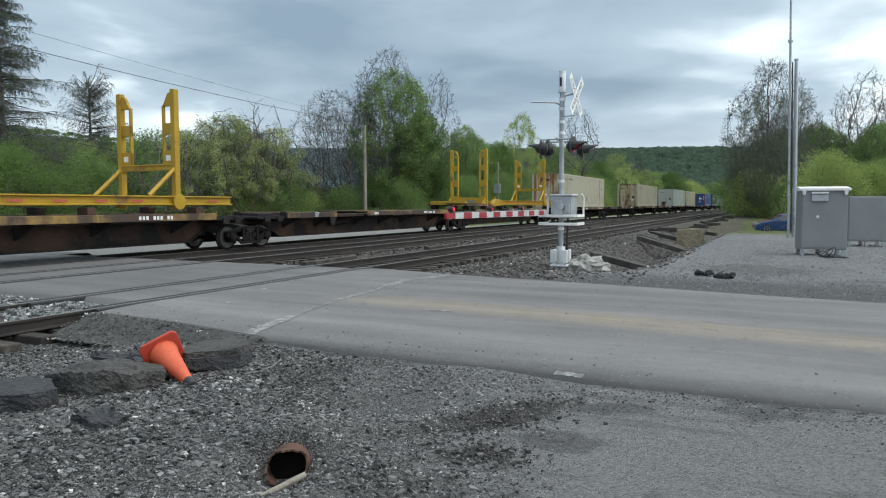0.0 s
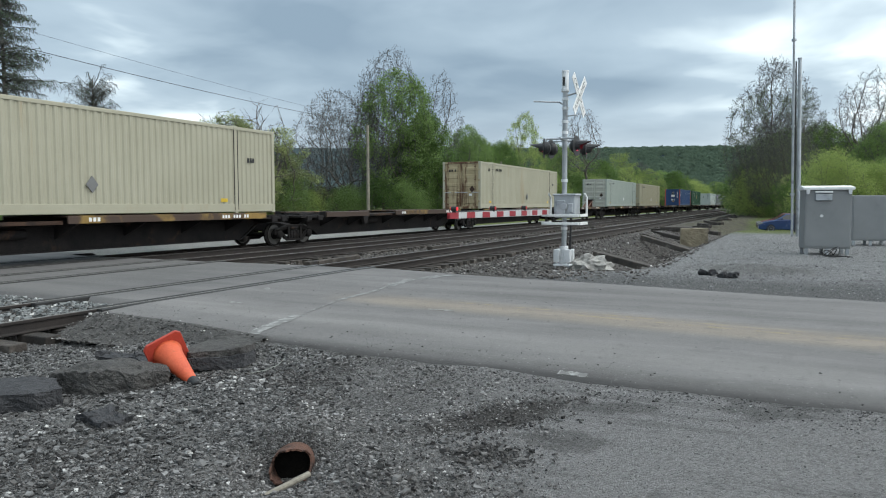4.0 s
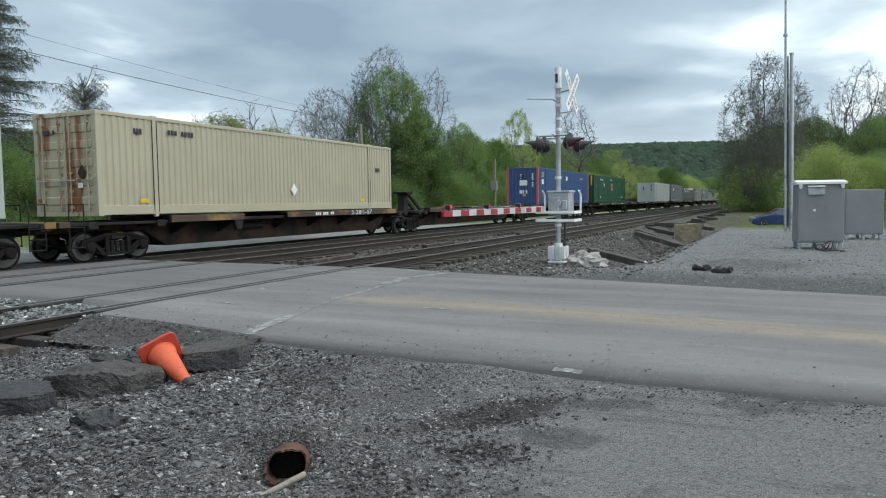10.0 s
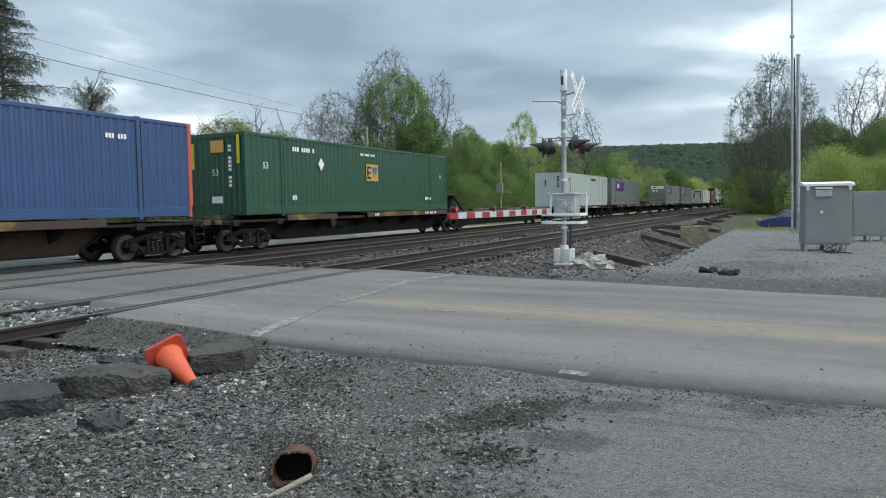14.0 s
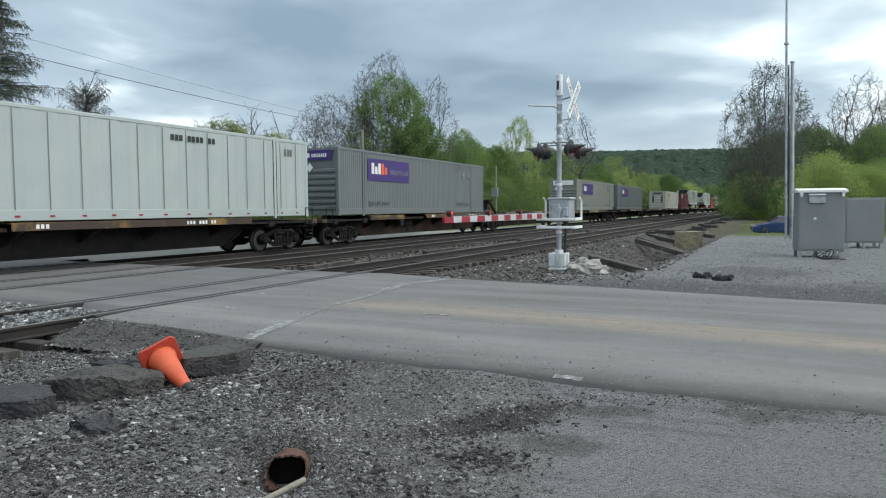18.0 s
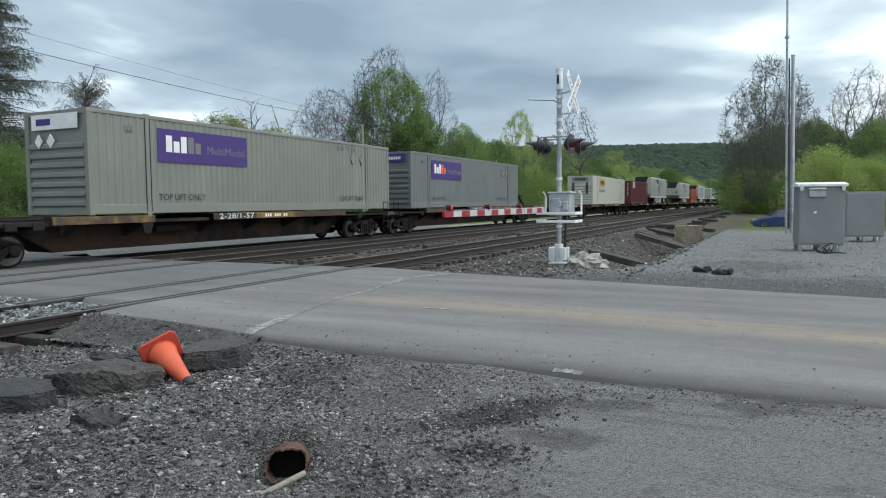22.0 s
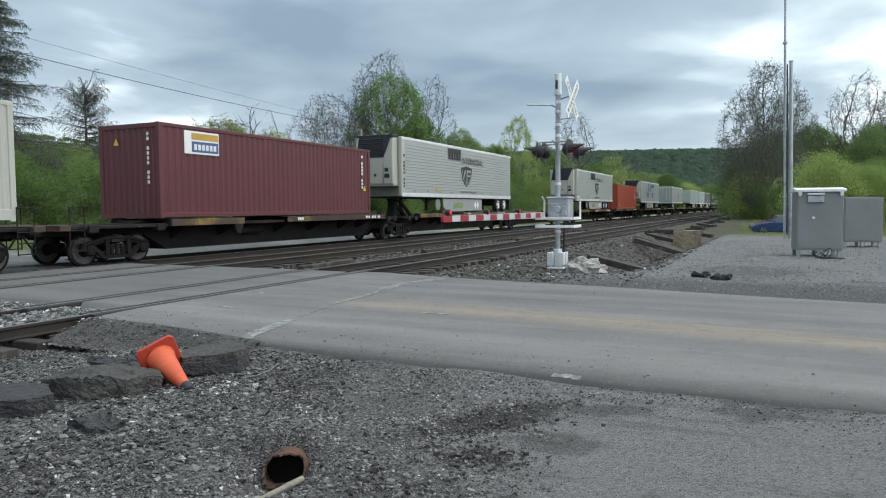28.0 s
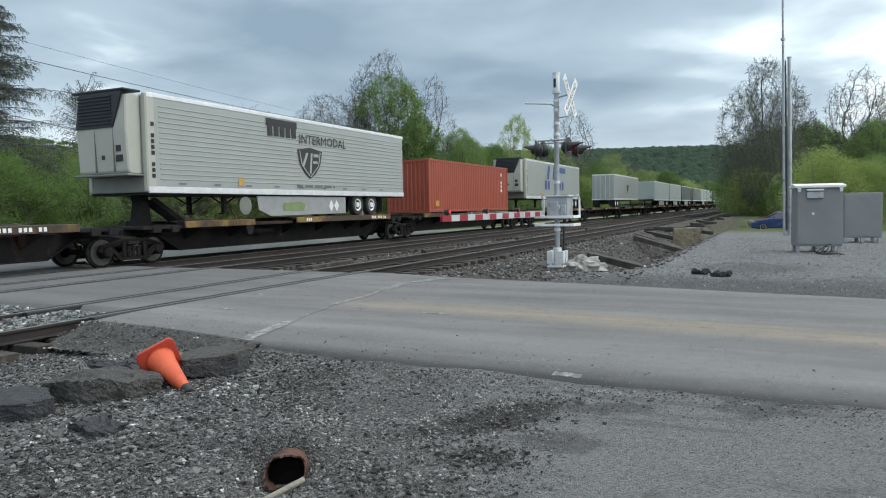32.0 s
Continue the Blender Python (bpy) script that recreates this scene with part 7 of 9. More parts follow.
def conifer(label, seed, h, needles=0.5, reach=1.3, top=0.985, sweep=0.0, gap=0.42):
    """An old spruce: tiers of branches with fine hanging twigs, some of them bare; sweep turns the branch ends up."""
    g = random.Random(seed)
    limbs, pts = [(Vector((0, 0, -0.2)), Vector((0.1, 0, h * 0.5)), 0.26, 0.16, 0), (Vector((0.1, 0, h * 0.5)), Vector((0, 0, h)), 0.16, 0.04, 0)], []
    z = h * 0.10
    while z < h * top:
        far = reach * (h * (1.9 if sweep else 1.0) - z) ** 0.5
        for k in range(g.randint(6, 9)):
            a = g.uniform(0, math.tau)
            l = far * g.uniform(0.55, 1.15)
            d = Vector((math.cos(a), math.sin(a), 0))
            p = Vector((0, 0, z + g.uniform(-0.2, 0.2)))
            bare = g.random() > needles
            n = 7
            for i in range(n):
                t = i / n
                rise = (0.16 - 0.62 * t + 0.55 * t * t) if not sweep else sweep * (0.5 * t + 1.1 * (z / h) ** 3 - 0.25)
                q = p + d * l / n + Vector((g.uniform(-0.04, 0.04), g.uniform(-0.04, 0.04), rise * l / n))
                limbs.append((p, q, 0.042 * (1 - t) + 0.010, 0.036 * (1 - t) + 0.008, 2))
                for s in (-1, 1):
                    side = Vector((-d.y, d.x, 0)) * s * l * 0.24 * (1 - t * 0.75) * g.uniform(0.5, 1.1) + d * l * 0.15
                    tip = q + side + Vector((0, 0, g.uniform(-0.35, 0.05)))
                    limbs.append((q, tip, 0.013, 0.008, 3))
                    for w in (0.35, 0.65, 1.0):
                        mid = q.lerp(tip, w)
                        limbs.append((mid, mid + side * 0.2 + Vector((g.uniform(-0.15, 0.15), g.uniform(-0.15, 0.15), g.uniform(-0.45, 0.02))), 0.009, 0.005, 3))
                        if not bare or g.random() < 0.12:
                            pts.append(tuple(mid + Vector((0, 0, -0.06))))
                p = q
        z += g.uniform(0.75, 1.15) * gap
    ob = tagged(new("conifer"), label, "conifer")
    part("trunk", limbs_mesh("trunk", [l for l in limbs if l[4] == 0], BARK), ob)
    tagged(part("branchwork", limbs_mesh("branchwork", [l for l in limbs if l[4] > 0], SPRUCE_TWIG, 0.010), ob), kind="stuff")
    part("foliage", leaves_mesh("foliage", pts, 3, 0.20, 0.05, NEEDLE, seed, 0.7), ob)
    return ob


def place(ob, x, y, turn, k, kz=None, z=None):
    m = Matrix.Translation((x, y, float(height(x, y)) if z is None else z)) @ Matrix.Rotation(radians(turn), 4, "Z") @ Matrix.Diagonal((k, k, kz or k, 1))
    return copy_thing(ob, m)


def build_plants():
    kinds = {
        "bare": tree_kind("leafless grey tree with a wide spreading crown", 3, 12.0, 9.5, twigs=2, low=0.24, n=1700, pace=0.36, up=0.06, lean=-0.06, shell=0.5, ragged=0.3),
        "bare_tall": tree_kind("tall slim leafless tree with fine upright twigs", 9, 13.0, 5.2, twigs=2, low=0.42, n=700, pace=0.34, up=0.2, twig=0.4, r0=0.12),
        "thin": tree_kind("thin bare saplings with upright stems", 15, 9.0, 4.6, twigs=1, low=0.3, n=130, pace=0.5, up=0.9, trunks=5, r0=0.07, twig=0.6, round_=0.3, wild=0.05),
        "leafy": tree_kind("full green deciduous tree with airy crown", 21, 13.0, 9.0, LEAF_MID, 26000, 0.6, 0.085, 0.95, low=0.22, round_=0.45, n=1000, pace=0.45, twigs=1, gaps=0.25),
        "leafy_b": tree_kind("dense green deciduous tree by the line", 27, 11.0, 9.0, LEAF_DARK, 34000, 0.7, 0.085, 1.0, low=0.12, n=1000, pace=0.45, trunks=2, twigs=1, gaps=0.3),
        "budding": tree_kind("tree in thin yellow-green spring leaf", 33, 13.0, 8.4, LEAF_LIGHT, 17000, 0.5, 0.075, 0.95, low=0.2, n=1000, pace=0.45, twigs=1, gaps=0.2),
        "budding_grey": tree_kind("tall grey tree in sparse spring bud", 39, 16.0, 13.0, LEAF_BUD, 22000, 0.5, 0.055, 0.95, twigs=3, twig=0.55, thin=0.011, low=0.1, n=3000, pace=0.42, trunks=5, up=0.18, below=0.8, wild=0.10, shell=0.6),
        "light_bush": tree_kind("rounded yellow-green bush beside the railway", 45, 5.0, 5.5, LEAF_LIGHT, 21000, 0.85, 0.055, 1.0, "bush", low=0.08, n=420, pace=0.32, trunks=5, r0=0.05, twigs=1, gaps=0.6, ragged=0.1),
        "bush": tree_kind("rounded mid-green bush beside the railway", 51, 5.0, 5.5, LEAF_MID, 21000, 0.85, 0.055, 1.0, "bush", low=0.08, n=420, pace=0.32, trunks=5, r0=0.05, twigs=1, gaps=0.6, ragged=0.1),
        "dark_bush": tree_kind("dark green thicket bush behind the train", 57, 5.0, 5.5, LEAF_DARK, 21000, 0.85, 0.055, 1.0, "bush", low=0.08, n=420, pace=0.32, trunks=5, r0=0.05, twigs=1, gaps=0.6, ragged=0.1),
        "brush": tree_kind("olive-green brush just coming into leaf", 63, 7.0, 6.0, LEAF_OLIVE, 9000, 0.42, 0.05, 0.9, "bush", low=0.12, n=420, pace=0.4, trunks=7, r0=0.06, twigs=2, up=0.35, gaps=0.1),
        "grey_shrub": tree_kind("grey leafless shrub among the green brush", 69, 6.0, 4.4, None, category="bush", low=0.15, n=420, pace=0.34, trunks=2, r0=0.07, twigs=2, twig=0.35, thin=0.012),
    }
    spruce = conifer("old spruce with drooping tiers of thin needles", 5, 15.0, 0.55, 1.30, 0.985, 0.0, 0.46)
    ragged_spruce = conifer("half-dead spruce with bare upswept branches and a broken top", 12, 13.0, 0.10, 0.66, 0.97, 0.8, 0.55)
    g = random.Random(8)

    def put(kind, x, y, h, w=1.0, turn=None):
        ob = kinds[kind] if kind in kinds else spruce if kind == "spruce" else ragged_spruce
        tall = {"bare": 12, "bare_tall": 13, "thin": 9, "leafy": 13, "leafy_b": 11, "budding": 13, "budding_grey": 16, "light_bush": 5, "bush": 5, "dark_bush": 5, "brush": 7, "grey_shrub": 6, "spruce": 15, "ragged_spruce": 13}[kind]
        place(ob, x, y, g.uniform(0, 360) if turn is None else turn, h / tall * w, h / tall)

    # behind the train, from the crossing away
    put("spruce", -52.9, 33.6, 17.8, 1.0)
    put("ragged_spruce", -53.2, 41.4, 12.4, 0.92)
    put("bare", -37.6, 56.4, 12.6, 1.06, 20)
    put("bare", -41.4, 60.5, 11.6, 0.8, 75)
    put("thin", -41.8, 49.8, 11.0, 1.0)
    put("thin", -39.6, 55.0, 7.5, 1.0)
    put("bare", -36.0, 60.9, 17.0, 0.66, 200)
    put("leafy", -33.2, 58.6, 14.2, 0.92)
    put("bare", -34.4, 56.6, 13.2, 0.62, 300)
    put("leafy_b", -31.2, 60.6, 10.6, 0.8)
    put("leafy_b", -32.8, 61.0, 9.0, 0.9)
    put("bare_tall", -33.6, 69.0, 16.0, 0.80)
    put("leafy", -32.5, 73.7, 10.6, 0.85)
    put("leafy_b", -34.5, 79.0, 10.2)
    put("budding", -31.9, 91.0, 14.3, 0.72)
    put("leafy_b", -33.0, 84.0, 9.6)
    put("leafy", -36.0, 95.0, 10.0)
    put("bare_tall", -26.2, 99.6, 15.4, 1.15)
    for y in (104, 112, 121, 131, 142):
        put(g.choice(("leafy", "leafy_b", "budding")), -31 + g.uniform(-3, 2), y, g.uniform(9, 11.5))
    for y in range(150, 420, 17):
        put(g.choice(("budding", "leafy", "leafy_b", "light_bush", "budding")), -33 + g.uniform(-6, 4), y + g.uniform(-5, 5), g.uniform(9, 14), 1.25)
    # the thicket between spruces and pole
    rows = [("budding", -51, 43.5, 8.6), ("budding", -47.6, 46.2, 9.4), ("bare", -46.2, 43.6, 7.6), ("budding", -43.6, 47.6, 8.4), ("bare", -41.6, 48.6, 8.0), ("thin", -44.6, 45.6, 8.2), ("budding", -40.2, 51.6, 7.4), ("bare", -49.4, 39.0, 7.4), ("budding", -48.5, 37.2, 7.8), ("bare", -47.4, 33.5, 6.8), ("dark_bush", -46, 30, 6.0), ("bush", -44, 34, 5.4), ("dark_bush", -50, 36, 6.8), ("bush", -43, 38.5, 5.2), ("bush", -46, 41, 6.6), ("brush", -47, 45, 7.6), ("bush", -42, 43, 4.6), ("budding", -50, 47, 9.0),
            ("dark_bush", -45, 46.5, 6.4), ("budding", -47, 50, 9.6), ("light_bush", -41, 46, 4.0), ("budding", -44.5, 51.5, 9.8), ("brush", -42.5, 51.5, 7.0), ("light_bush", -45.5, 49.0, 6.0), ("light_bush", -43.0, 50.0, 5.0), ("bush", -39, 49.5, 3.6), ("light_bush", -38, 51, 3.0), ("brush", -38.5, 54, 3.6), ("bush", -35.5, 53.5, 3.2), ("bush", -36.8, 55.8, 3.0), ("dark_bush", -33.4, 55.5, 4.0),
            ("bush", -31.5, 57, 4.0), ("bush", -31.0, 61.5, 4.6), ("dark_bush", -31, 65, 5.0), ("bush", -30.5, 69, 5.0), ("dark_bush", -30.5, 73.5, 5.2), ("bush", -29.5, 78, 5.0), ("bush", -30, 84, 5.4), ("light_bush", -28, 90, 5.0), ("bush", -29, 97, 5.4), ("dark_bush", -28, 105, 5.6), ("light_bush", -28, 114, 6.0), ("bush", -28, 124, 6.0),
            ("dark_bush", -57, 29, 6.5), ("dark_bush", -55, 36, 7.0), ("brush", -52, 50, 8.6), ("brush", -49.5, 53, 9.4), ("budding", -50, 50, 9.6), ("dark_bush", -41, 59, 3.4), ("bush", -43.5, 61, 3.4), ("dark_bush", -33.5, 64, 6.0), ("dark_bush", -50, 26, 6.0), ("dark_bush", -58, 42, 7.0), ("bush", -55, 46, 6.8), ("light_bush", -52, 44.5, 6.6), ("leafy_b", -62, 50, 8.6), ("bush", -46.5, 63, 3.6), ("bush", -39, 57, 3.0)]
    rows += [("grey_shrub", -41.8, 38.0, 6.4), ("grey_shrub", -41.0, 39.8, 7.0), ("grey_shrub", -42.6, 36.4, 5.4), ("brush", -41.6, 41.4, 7.4), ("brush", -40.4, 44.4, 7.6), ("brush", -41.5, 47.5, 8.8), ("brush", -43.0, 46.0, 9.0), ("brush", -40.6, 49.6, 8.4), ("budding", -44.0, 48.8, 10.6), ("light_bush", -2.6, 92, 6.0), ("dark_bush", -3.6, 100, 6.0), ("bush", -4.4, 112, 6.5), ("dark_bush", -4.8, 126, 7.0), ("bush", -5.2, 142, 7.5), ("dark_bush", -5.6, 165, 9.0)]
    for kind, x, y, h in rows:
        put(kind, x, y, h * (0.88 if kind == "budding" else g.uniform(0.85, 1.08)), g.uniform(0.95, 1.2))
    # the wood on the yard's side
    for kind, x, y, h, w in [("budding_grey", -1.1, 95.0, 18.8, 0.8), ("bare_tall", 7.6, 108.0, 17.0, 0.9), ("bare_tall", 10.4, 111.0, 19.5, 1.0), ("bare_tall", 13.6, 110.0, 17.5, 1.0), ("leafy_b", 4.8, 112.0, 12.5, 1.1), ("leafy", 11, 104, 11.5, 1.0), ("light_bush", 3.6, 68.8, 6.0, 1.0), ("light_bush", 7.2, 71.0, 4.9, 1.0), ("leafy_b", -1.5, 104, 10.5, 0.9), ("budding_grey", -0.2, 87.0, 11.5, 0.85), ("budding_grey", -2.4, 99, 12.0, 0.8),
                               ("leafy_b", -2.6, 110, 10.0, 0.9), ("leafy_b", -2.2, 126, 12.0, 1.0), ("budding", -3.0, 146, 13.5, 1.0), ("leafy_b", -2.5, 170, 13.5, 1.1), ("leafy", -2.0, 200, 14, 1.1), ("leafy_b", 0.5, 122, 13.0, 1.1), ("leafy", 6, 128, 13.5, 1.1), ("leafy_b", 13, 122, 13.0, 1.1), ("budding_grey", 14.5, 118, 17.0, 0.7), ("leafy_b", 19, 116, 13.0, 1.2), ("leafy", -1, 150, 15, 1.2), ("leafy_b", 24, 112, 14, 1.2), ("dark_bush", 0.0, 86, 3.6, 1.0), ("brush", 0.6, 80, 4.6, 0.85), ("dark_bush", 2.0, 78, 4.6, 1.1), ("dark_bush", 6.0, 80, 5.0, 1.2), ("bush", 10.0, 80, 5.5, 1.2), ("bush", -1.4, 93, 3.6, 1.0)]:
        put(kind, x, y, h, w)
    # the first of each kind stands far back in the wood, out of the way
    for i, ob in enumerate(list(kinds.values()) + [spruce, ragged_spruce]):
        ob.matrix_basis = Matrix.Translation((-45 - 9 * (i % 3), 165 + 14 * i, -0.3))
    build_hills()


def hill_height(x, y):
    """Low wooded ridges beyond the valley."""
    a = 54 * np.exp(-((y - 760 - 0.12 * x) / 190) ** 2) * (1 + 0.10 * ripple(x, y, 0.006, 51)) * step(x, -430, -260) * step(x, 900, 200)
    a = a * (1 + 0.05 * ripple(x, y, 0.02, 53))
    b = 150 * np.exp(-((y - 1650 - 0.35 * (x + 900)) / 330) ** 2) * (1 + 0.12 * ripple(x, y, 0.003, 52)) * step(x, 300, -300)
    c = 95 * np.exp(-((x + 900) / 260) ** 2) * step(y, -800, 0) * (1 + 0.1 * ripple(x, y, 0.004, 54)) * step(y, 1500, 900)
    return np.maximum(np.maximum(a, b), c) - 2.0


def build_hills():
    xs, ys = np.linspace(-1900, 1100, 150), np.linspace(-500, 2600, 150)
    X, Y = np.meshgrid(xs, ys)
    Z = hill_height(X, Y) + 1.5 * ripple(X, Y, 0.2, 55)
    v = np.stack([X.ravel(), Y.ravel(), np.where(Z < -0.5, -3.0, Z).ravel()], 1)
    i = np.arange(149)[:, None] * 150 + np.arange(149)[None, :]
    f = np.stack([i, i + 1, i + 151, i + 150], -1).reshape(-1, 4)
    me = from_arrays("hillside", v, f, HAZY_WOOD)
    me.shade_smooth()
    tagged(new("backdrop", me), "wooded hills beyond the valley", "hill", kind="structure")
    # tree crowns on the slopes and over the valley floor
    g = np.random.default_rng(61)
    pts, sizes = [], []
    def wood(n, x0, x1, y0, y1, lo, hi):
        x, y = g.uniform(x0, x1, n), g.uniform(y0, y1, n)
        s = g.uniform(lo, hi, n)
        z = np.maximum(hill_height(x, y), 0)
        turn = np.degrees(np.arctan2(-x, y))
        keep = (turn < 32.5) | (turn > 41.5)
        x, y, z, s = x[keep], y[keep], z[keep], s[keep]
        pts.append(np.stack([x, y, z + s * 0.9], 1))
        sizes.append(s)
    for row in ((1300, -160, -36, 130, 420, 2.5, 4.2), (800, 8, 150, 120, 420, 2.5, 4.5), (900, -900, -160, 250, 800, 3.5, 6.0), (600, -140, -60, 40, 130, 2.0, 3.4)):
        wood(*row)
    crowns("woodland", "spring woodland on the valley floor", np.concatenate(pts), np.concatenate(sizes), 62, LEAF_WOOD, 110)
    pts, sizes = [], []
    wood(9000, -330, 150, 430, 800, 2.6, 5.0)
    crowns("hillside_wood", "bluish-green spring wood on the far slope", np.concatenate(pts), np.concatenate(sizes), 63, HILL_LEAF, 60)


def crowns(name, label, pts, sizes, seed, material, k):
    """Far crowns: ragged clumps of leaf-sized facets over a lumpy core."""
    g = np.random.default_rng(seed)
    n = len(pts)
    o = g.normal(0, 1, (n, k, 3))
    o /= np.linalg.norm(o, axis=2)[..., None]
    o[..., 2] = np.abs(o[..., 2]) * 0.75 - 0.2
    o *= g.uniform(0.72, 1.05, (n, k, 1))
    c = pts[:, None, :] + o * sizes[:, None, None]
    a = np.cross(g.normal(0, 1, (n, k, 3)), o) + g.normal(0, 0.35, (n, k, 3))
    a /= np.linalg.norm(a, axis=2)[..., None]
    b = np.cross(a, o)
    b /= np.linalg.norm(b, axis=2)[..., None] + 1e-6
    s = (sizes * 0.25)[:, None, None] * g.uniform(0.6, 1.3, (n, k, 1))
    v = np.stack([c - a * s - b * s * 0.6, c + a * s - b * s * 0.6, c + b * s], 2).reshape(-1, 3)
    me = from_arrays(name, v, np.arange(len(v)).reshape(-1, 3), material)
    tagged(new(name, me), label, "woodland", kind="stuff")


def wood_material():
    # low contrast with raised darks paints distance haze into the greens
    m = leafy("hazy_spring_wood", (0.066, 0.090, 0.062), (0.094, 0.122, 0.076), 0.45)
    return m


def hazy_material():
    """Wooded hills a mile off, blue-green: the haze is added as faint emission."""
    m = bpy.data.materials.new("hazy_distant_wood")
    m.use_nodes = True
    N = Nodes(m.node_tree)
    pos = N.add("ShaderNodeNewGeometry").outputs["Position"]
    n = N.noise(pos, 0.05, 6.0, 0.65)
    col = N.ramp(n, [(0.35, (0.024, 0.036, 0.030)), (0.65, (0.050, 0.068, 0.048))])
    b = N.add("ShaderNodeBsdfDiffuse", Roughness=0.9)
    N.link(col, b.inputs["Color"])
    # faint blue glow on the hills stands for the haze in between
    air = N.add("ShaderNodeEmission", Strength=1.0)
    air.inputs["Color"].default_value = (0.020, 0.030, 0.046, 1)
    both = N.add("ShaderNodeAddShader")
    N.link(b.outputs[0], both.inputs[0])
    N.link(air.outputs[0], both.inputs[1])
    N.link(both.outputs[0], N.add("ShaderNodeOutputMaterial").inputs[0])
    return m


LEAF_WOOD, HAZY_WOOD = wood_material(), hazy_material()
# greyer, bluer greens: the haze of distance is mixed into these leaf colours
HILL_LEAF = leafy("hazed_slope_leaves", (0.050, 0.076, 0.060), (0.084, 0.114, 0.080), 0.5)

# ---- the crossing signal, cases, cars and litter ----
def build_signal():
    x, y = -4.98, 17.3
    s = tagged(new("crossing_signal"), "silver crossing signal mast with red lamps, crossbuck and lowered gate", "crossing signal")
    s.location = (x, y, -0.03)
    part("base", mesh("signal_base", lambda bm: [box(bm, -0.22, 0.22, -0.22, 0.22, 0.0, 0.05)] + [box(bm, a - 0.075, a + 0.075, b - 0.075, b + 0.075, 0.10, 0.42) for a, b in ((-0.14, -0.14), (0.14, -0.14), (-0.14, 0.14), (0.14, 0.14))] + [tube(bm, (0, 0, 0.05), (0, 0, 0.5), 0.11, n=14)], ALU, 0.012), s, None, "bright aluminium junction base")
    for a, b in ((-0.17, -0.17), (0.17, -0.17), (-0.17, 0.17), (0.17, 0.17)):
        part("bolt", mesh("anchor_bolt", lambda bm: [tube(bm, (0, 0, -0.05), (0, 0, 0.13), 0.016, n=6), tube(bm, (0, 0, 0.05), (0, 0, 0.08), 0.032, n=6)], GALV), s, pose(a, b, 0))
    part("mast", mesh("signal_mast", lambda bm: tube(bm, (0, 0, 0.4), (0, 0, 4.45), 0.064, n=18), GALV, smooth=False), s, None, "galvanised steel mast")
    part("bell", mesh("signal_bell", lambda bm: [tube(bm, (0, 0, 4.40), (0, 0, 4.84), 0.085, n=16), tube(bm, (0, 0, 4.36), (0, 0, 4.42), 0.10, n=16), tube(bm, (0, 0, 4.84), (0, 0, 4.88), 0.092, n=16)], ALU), s, None, "silver bell housing at the top")
    part("bell_mark", mesh("bell_mark", lambda bm: box(bm, -0.03, 0.03, -0.092, -0.082, 4.50, 4.72), BLACK_PAINT), s, pose(0, 0, 0, 0, 0, -10))
    for z in (0.95, 2.15, 3.35, 3.62, 3.95, 4.18):
        part("collar", mesh("collar", lambda bm: tube(bm, (0, 0, -0.035), (0, 0, 0.035), 0.082, n=14), ALU), s, pose(0, 0, z))
    # side arm and brackets of the crossbuck
    part("arm", mesh("pointer_arm", lambda bm: [tube(bm, (0, 0, 4.02), (-0.12, -0.10, 4.10), 0.022, n=8), tube(bm, (-0.12, -0.10, 4.10), (-0.72, -0.32, 4.13), 0.020, n=8)], GALV), s)
    cb = part("crossbuck", mesh("crossbuck_hub", lambda bm: tube(bm, (0.0, 0, 4.25), (0.34, 0.02, 4.33), 0.022, n=8), GALV), s)
    part("strut", mesh("crossbuck_strut", lambda bm: tube(bm, (0.0, 0, 3.75), (0.30, 0.02, 3.78), 0.018, n=8), GALV), cb)
    for a in (-1, 1):
        blade = part("blade", mesh(("blade",), lambda bm: box(bm, -0.008, 0.008, -0.61, 0.61, -0.115, 0.115), WHITE_PAINT, 0.003), cb, pose(0.36 + 0.012 * a, 0.0, 4.25, 0, 0, -4) @ pose(0, 0, 0, a * 46, 0, 0), "white reflective blade")
        part("lettering", lettering("RAILROAD" if a > 0 else "CROSSING", 0.17, BLACK_PAINT, 1.0), blade, pose(0.0105, 0, 0))
    # lamp pairs facing both ways along the road
    part("lamp_arm", mesh("lamp_arm", lambda bm: tube(bm, (0, -0.46, 3.17), (0, 0.46, 3.17), 0.035, n=10), GALV), s)
    def hood(bm):
        n = 18
        for i in range(-2, 12):
            t0, t1 = math.pi * i / 9, math.pi * (i + 1) / 9
            l0, l1 = 0.12 + 0.26 * max(0, math.sin(t0)), 0.12 + 0.26 * max(0, math.sin(t1))
            q = [(0.0, 0.13 * math.cos(t0), 0.13 * math.sin(t0)), (0.0, 0.13 * math.cos(t1), 0.13 * math.sin(t1)), (l1, 0.10 * math.cos(t1), 0.105 * math.sin(t1)), (l0, 0.10 * math.cos(t0), 0.105 * math.sin(t0))]
            bm.faces.new([bm.verts.new(p) for p in q])
        lathe(bm, [(0.155, -0.10), (0.165, 0.0), (0.15, 0.005)], 18)
        lathe(bm, [(0.07, -0.17), (0.155, -0.10), (0.15, -0.09)], 18)
    for k, (lx, ly) in enumerate(((-0.47, 0.36), (-0.43, -0.36), (0.40, -0.36), (0.46, 0.36))):
        m = pose(lx, ly, 2.98 - 0.03 * (k % 2), 0, 0, (180 if lx < 0 else 0) + (9 if k % 2 else -7))
